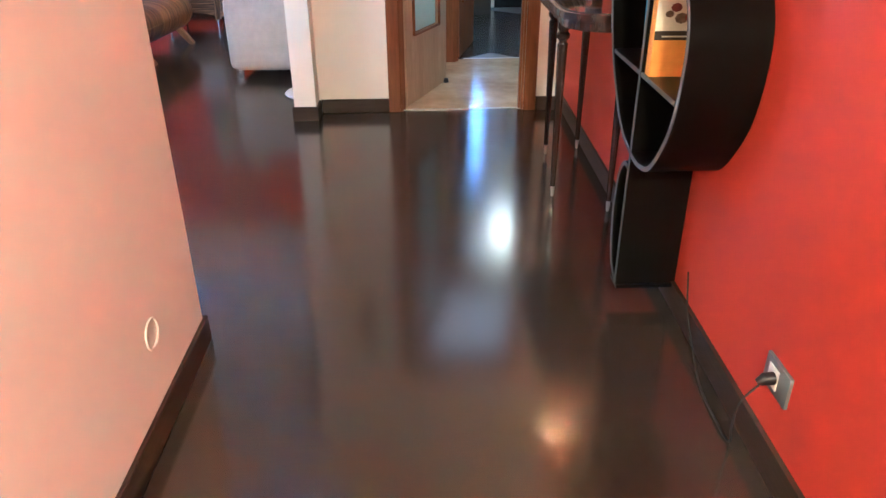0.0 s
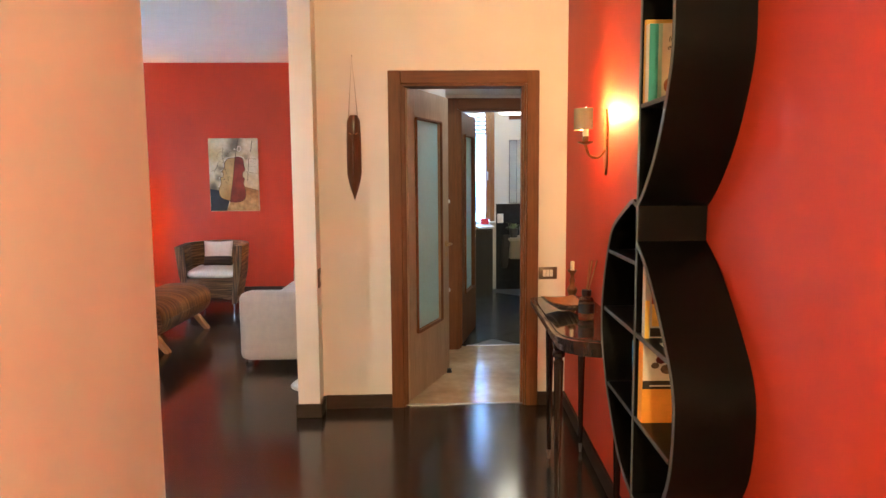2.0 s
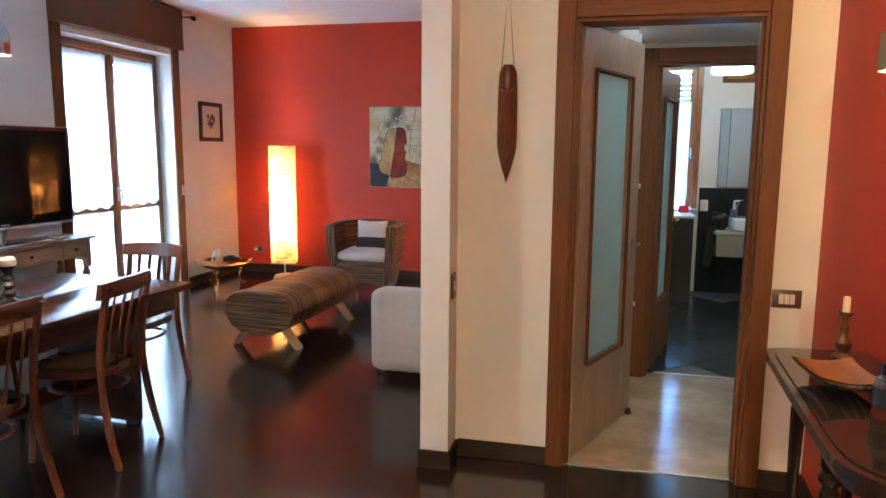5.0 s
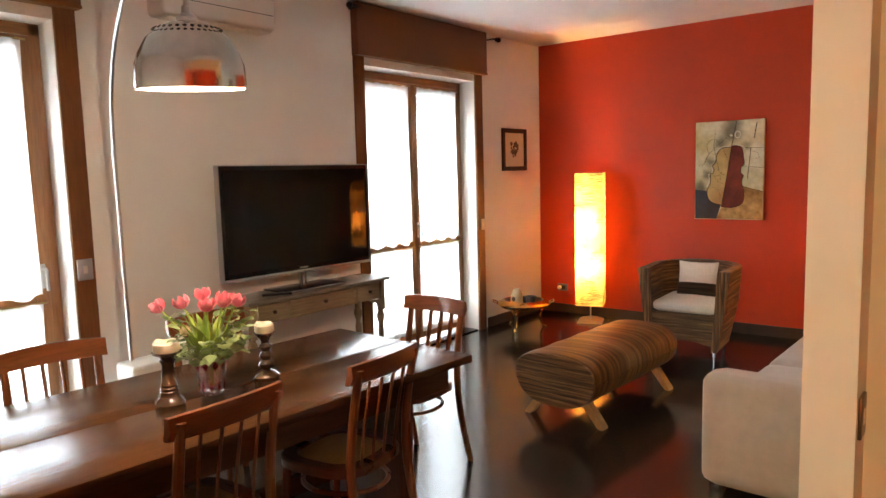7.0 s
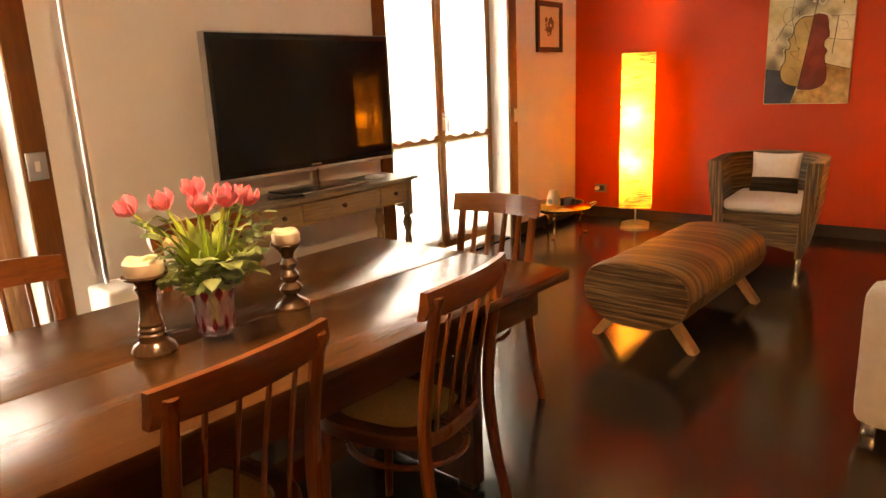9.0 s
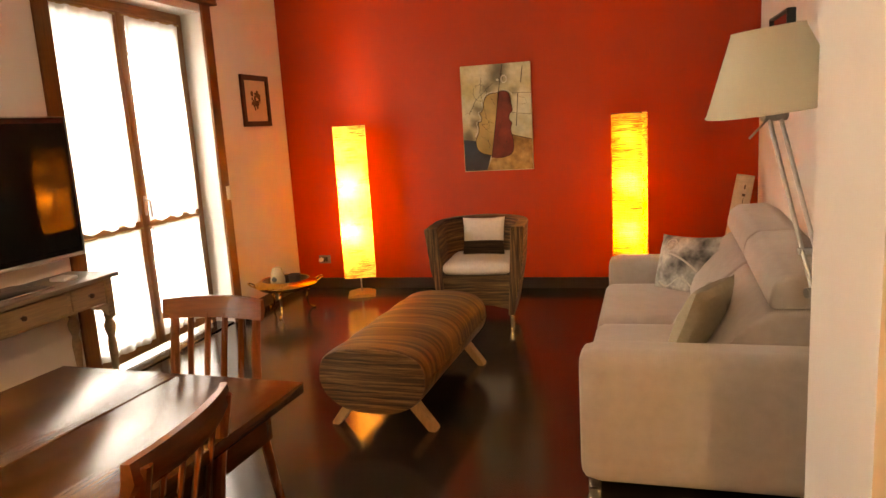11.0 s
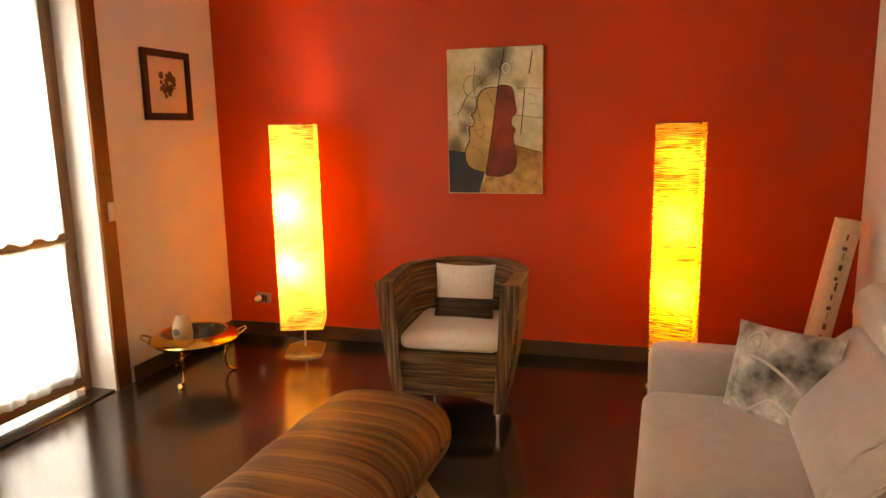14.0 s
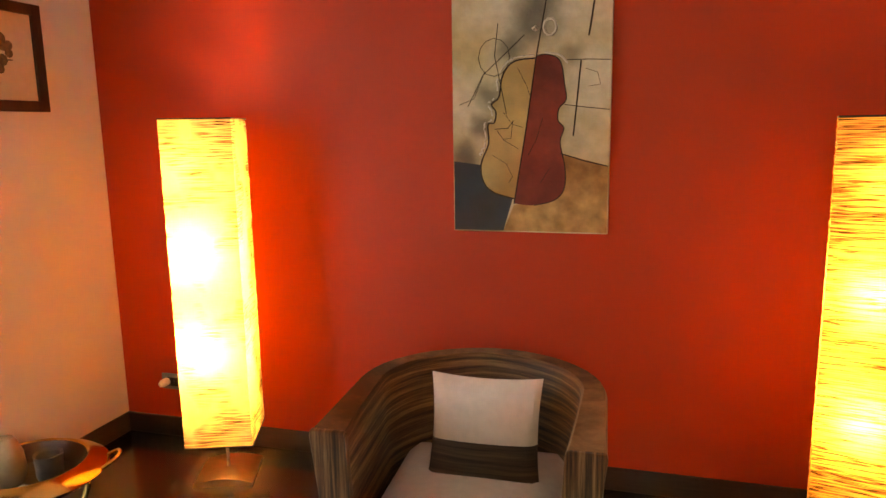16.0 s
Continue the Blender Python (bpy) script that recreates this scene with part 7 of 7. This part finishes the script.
# bathroom window
_w = tagged(new("window_3", mesh("window_3", box(0.302, 0.36, 9.33, 9.40, 0.905, 2.445, 0.004, 1), M_PINE)), "wooden bathroom window with a half-lowered white shutter", "window", kind="structure")
part("frame_side", box(0.85, 0.908, 9.28, 9.40, 0.905, 2.445, 0.004, 1), M_PINE, _w)
part("frame_head", box(0.36, 0.85, 9.33, 9.40, 2.38, 2.445, 0.004, 1), M_PINE_Y, _w)
part("frame_sill", box(0.30, 0.91, 9.20, 9.40, 0.885, 0.912, 0.004, 1), M_CLOSET, _w)
part("stile", box(0.79, 0.85, 9.30, 9.36, 0.93, 2.38, 0.004, 1), M_PINE, _w)
part("stile", box(0.36, 0.42, 9.30, 9.36, 0.93, 2.38, 0.004, 1), M_PINE, _w)
_q = part("pane", box(0.42, 0.79, 9.325, 9.331, 0.93, 2.38), M_PANE, _w)
_q.visible_shadow = False
part("handle", tube(smooth_path([(0.815, 9.30, 1.55), (0.815, 9.26, 1.55), (0.815, 9.255, 1.45)], 4), 0.008, 8), M_STEEL, _w)
_bm = ruffled(0.40, 0.80, 1.02, 2.05, 0.0, 0.008, 6)
bmesh.ops.transform(_bm, matrix=Matrix.Translation((1.2, 9.28, 0)) @ pose(0, 0, 0, 0, 0, 90), verts=_bm.verts)
part("curtain", _bm, M_CURTAIN, _w, "white gauze curtain")
for _k in range(7):
    part("shutter_slat", box(0.37, 0.84, 9.42, 9.435, 2.36 - 0.055 * _k - 0.045, 2.36 - 0.055 * _k, 0.004, 1), M_WHITEPVC, _w)
structure("backdrop_bath", box(-2.0, 4.0, 13.0, 13.05, -1, 6), glow("blue_daylight_haze", (0.36, 0.62, 1.0), 5.0), "bright hazy daylight outside the bathroom window", "backdrop")

M_TILEBLACK = mat("black_wall_tile", (0.022, 0.022, 0.025), 0.25, vary=0.15, scale=15)
structure("wainscot", box(0.93, 2.19, 9.285, 9.299, 0.0, 1.14), M_TILEBLACK, "black tiled lower wall in the bathroom", "wall tiles")
_c = thing("washing_machine_cabinet", "tall black cabinet under the bathroom window", "cabinet", pose(0, 0, 0))
part("carcass", box(0.36, 0.82, 8.66, 9.26, 0.005, 0.86, 0.004, 1), M_BLACK, _c)
part("door", box(0.37, 0.81, 8.645, 8.659, 0.05, 0.84, 0.003, 1), M_BLACK, _c)
part("worktop", box(0.34, 0.84, 8.64, 9.26, 0.862, 0.885, 0.003, 1), M_CLOSET, _c)
_c = thing("vanity_unit", "beige wall-hung vanity unit with a drawer", "cabinet", pose(0, 0, 0))
part("body", box(1.06, 1.95, 8.82, 9.28, 0.46, 0.69, 0.004, 1), mat("greige_lacquer", (0.30, 0.26, 0.17), 0.4, vary=0.04), _c)
part("top", box(1.04, 1.97, 8.80, 9.28, 0.692, 0.725, 0.004, 1), mat("beige_top", (0.42, 0.38, 0.28), 0.35, vary=0.05), _c)
part("drawer_front", box(1.07, 1.94, 8.803, 8.818, 0.47, 0.68, 0.003, 1), mat("greige_front", (0.32, 0.275, 0.18), 0.4, vary=0.04), _c)
_c = thing("washbasin", "white rectangular countertop washbasin", "washbasin", pose(1.42, 9.02, 0.726))
_bm = box(-0.20, 0.20, -0.17, 0.17, 0, 0.13, 0.02, 3)
part("basin", _bm, mat("white_ceramic", (0.80, 0.80, 0.78), 0.12), _c)
# flat grey sheet on the solid block; its colour stands for the basin's inner shade
part("hollow_shade", box(-0.17, 0.17, -0.14, 0.14, 0.1302, 0.132), mat("basin_shadow", (0.5, 0.5, 0.5), 0.2), _c)
_c = thing("tap", "chrome basin mixer tap", "tap", pose(1.30, 9.20, 0.726))
part("body", tube(smooth_path([(0, 0, 0), (0, 0, 0.24), (0.0, -0.02, 0.27), (0.0, -0.12, 0.26)], 4), 0.016, 10), M_CHROME, _c)
part("lever", tube([(0, 0, 0.27), (0.06, -0.01, 0.30)], 0.008, 8), M_CHROME, _c)
_c = thing("soap_dispenser", "grey soap dispenser with a white pump", "soap dispenser", pose(1.245, 9.0, 0.857))
part("bottle", lathe([(0.035, 0), (0.036, 0.08), (0.001, 0.082)], 18), M_GREYPL, _c)
part("pump", tube(smooth_path([(0, 0, 0.08), (0, 0, 0.16), (0.05, 0, 0.165)], 3), 0.012, 8), M_CLOSET, _c, "white pump head")
_c = thing("potted_plant", "small leafy green plant in a dark pot", "plant", pose(1.12, 8.96, 0.726))
part("pot", lathe([(0.045, 0), (0.06, 0.11), (0.064, 0.115), (0.056, 0.115), (0.052, 0.10), (0.001, 0.10)], 20), mat("taupe_pot", (0.07, 0.06, 0.05), 0.6, vary=0.1), _c)
_rnd = random.Random(9)
for _k in range(46):
    _a, _r = _rnd.uniform(0, 6.28), _rnd.uniform(0.0, 0.045)
    part("leaf", leaf(_rnd.uniform(0.05, 0.09), 0.022, _rnd.uniform(0.2, 0.9), 0.2, 4), M_EUCA, _c).matrix_local = pose(_r * math.cos(_a), _r * math.sin(_a), 0.10 + _rnd.uniform(0, 0.05), 0, _rnd.uniform(10, 70), math.degrees(_a))
_c = thing("bathroom_mirror", "mirror with side lamps above the washbasin", "mirror", pose(0, 0, 0))
part("backing", box(1.10, 1.90, 9.272, 9.298, 1.15, 1.975, 0.003, 1), M_GREYPL, _c)
part("glass", box(1.20, 1.895, 9.266, 9.2715, 1.155, 1.97), mat("mirror_silver", (0.86, 0.88, 0.88), 0.02, 1.0), _c, "mirror glass")
part("side_strip", box(1.105, 1.195, 9.262, 9.2715, 1.155, 1.965), mat("bevelled_strip", (0.70, 0.76, 0.78), 0.08, 1.0), _c, "bevelled mirror strip")
_c = thing("bath_picture", "brown framed picture high on the bathroom wall", "picture", pose(0, 0, 0))
part("frame", box(1.10, 1.62, 9.27, 9.299, 2.24, 2.62, 0.004, 1), M_CASING, _c)
part("picture", box(1.14, 1.58, 9.266, 9.2695, 2.28, 2.58), M_OCHRE, _c)
_c = thing("bath_ceiling_light", "white glass ceiling light, lit", "lamp", pose(0.985, 8.0, 0))
part("glass", lathe([(0.165, 2.20), (0.175, 2.215), (0.16, 2.32), (0.05, 2.36)], 30), glow("opal_glass_lit", (1.0, 0.92, 0.76), 2.5), _c, "glowing opal glass")
part("stem", tube([(0, 0, 2.36), (0, 0, 2.699)], 0.01, 8), M_STEEL, _c)
lamp("bath_bulb", "POINT", (0.985, 8.0, 2.50), 14, (1.0, 0.84, 0.50), 0.19)
_c = thing("red_box", "small bright red box on the window sill", "box", pose(0.76, 9.10, 0.886))
part("carton", box(-0.05, 0.05, -0.03, 0.03, 0, 0.075, 0.004, 1), mat("red_card", (0.65, 0.03, 0.04), 0.5, vary=0.05), _c)
wall_plate("wall_socket", "white socket on the bathroom wall", pose(0.985, 9.285, 0.95, 0, 0, 180), 2, M_KEY, M_KEY, 0.08, 0.12)
_c = solid("towel", soft_box(0.10, 0.05, 0.42, 0.024, 0.01, 6), mat("dark_towel", (0.04, 0.035, 0.035), 0.9, vary=0.15, scale=40, bump=0.3, bscale=200), "dark towel hanging at the vanity's side", "towel", pose(1.005, 8.90, 0.55, 6, 4, 0))
_c = solid("white_cable", tube(smooth_path([(0.50, 8.63, 0.75), (0.52, 8.61, 0.55), (0.47, 8.60, 0.45), (0.55, 8.61, 0.32), (0.46, 8.60, 0.15), (0.56, 8.60, 0.08), (0.50, 8.60, 0.012)], 6), 0.012, 8), M_CLOSET, "white ribbed hose hanging by the cabinet", "hose")
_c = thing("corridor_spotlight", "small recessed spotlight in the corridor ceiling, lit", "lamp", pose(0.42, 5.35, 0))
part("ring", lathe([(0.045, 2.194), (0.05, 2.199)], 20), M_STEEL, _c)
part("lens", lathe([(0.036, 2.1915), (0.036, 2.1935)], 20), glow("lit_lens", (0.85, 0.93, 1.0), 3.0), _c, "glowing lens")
# wide soft fill added to brighten the corridor, far broader than the spotlight
lamp("corridor_fill", "AREA", (0.60, 5.42, 2.19), 2.5, (1.0, 0.93, 0.80), 1.2, 0.9, target=(0.60, 5.4201, 0))
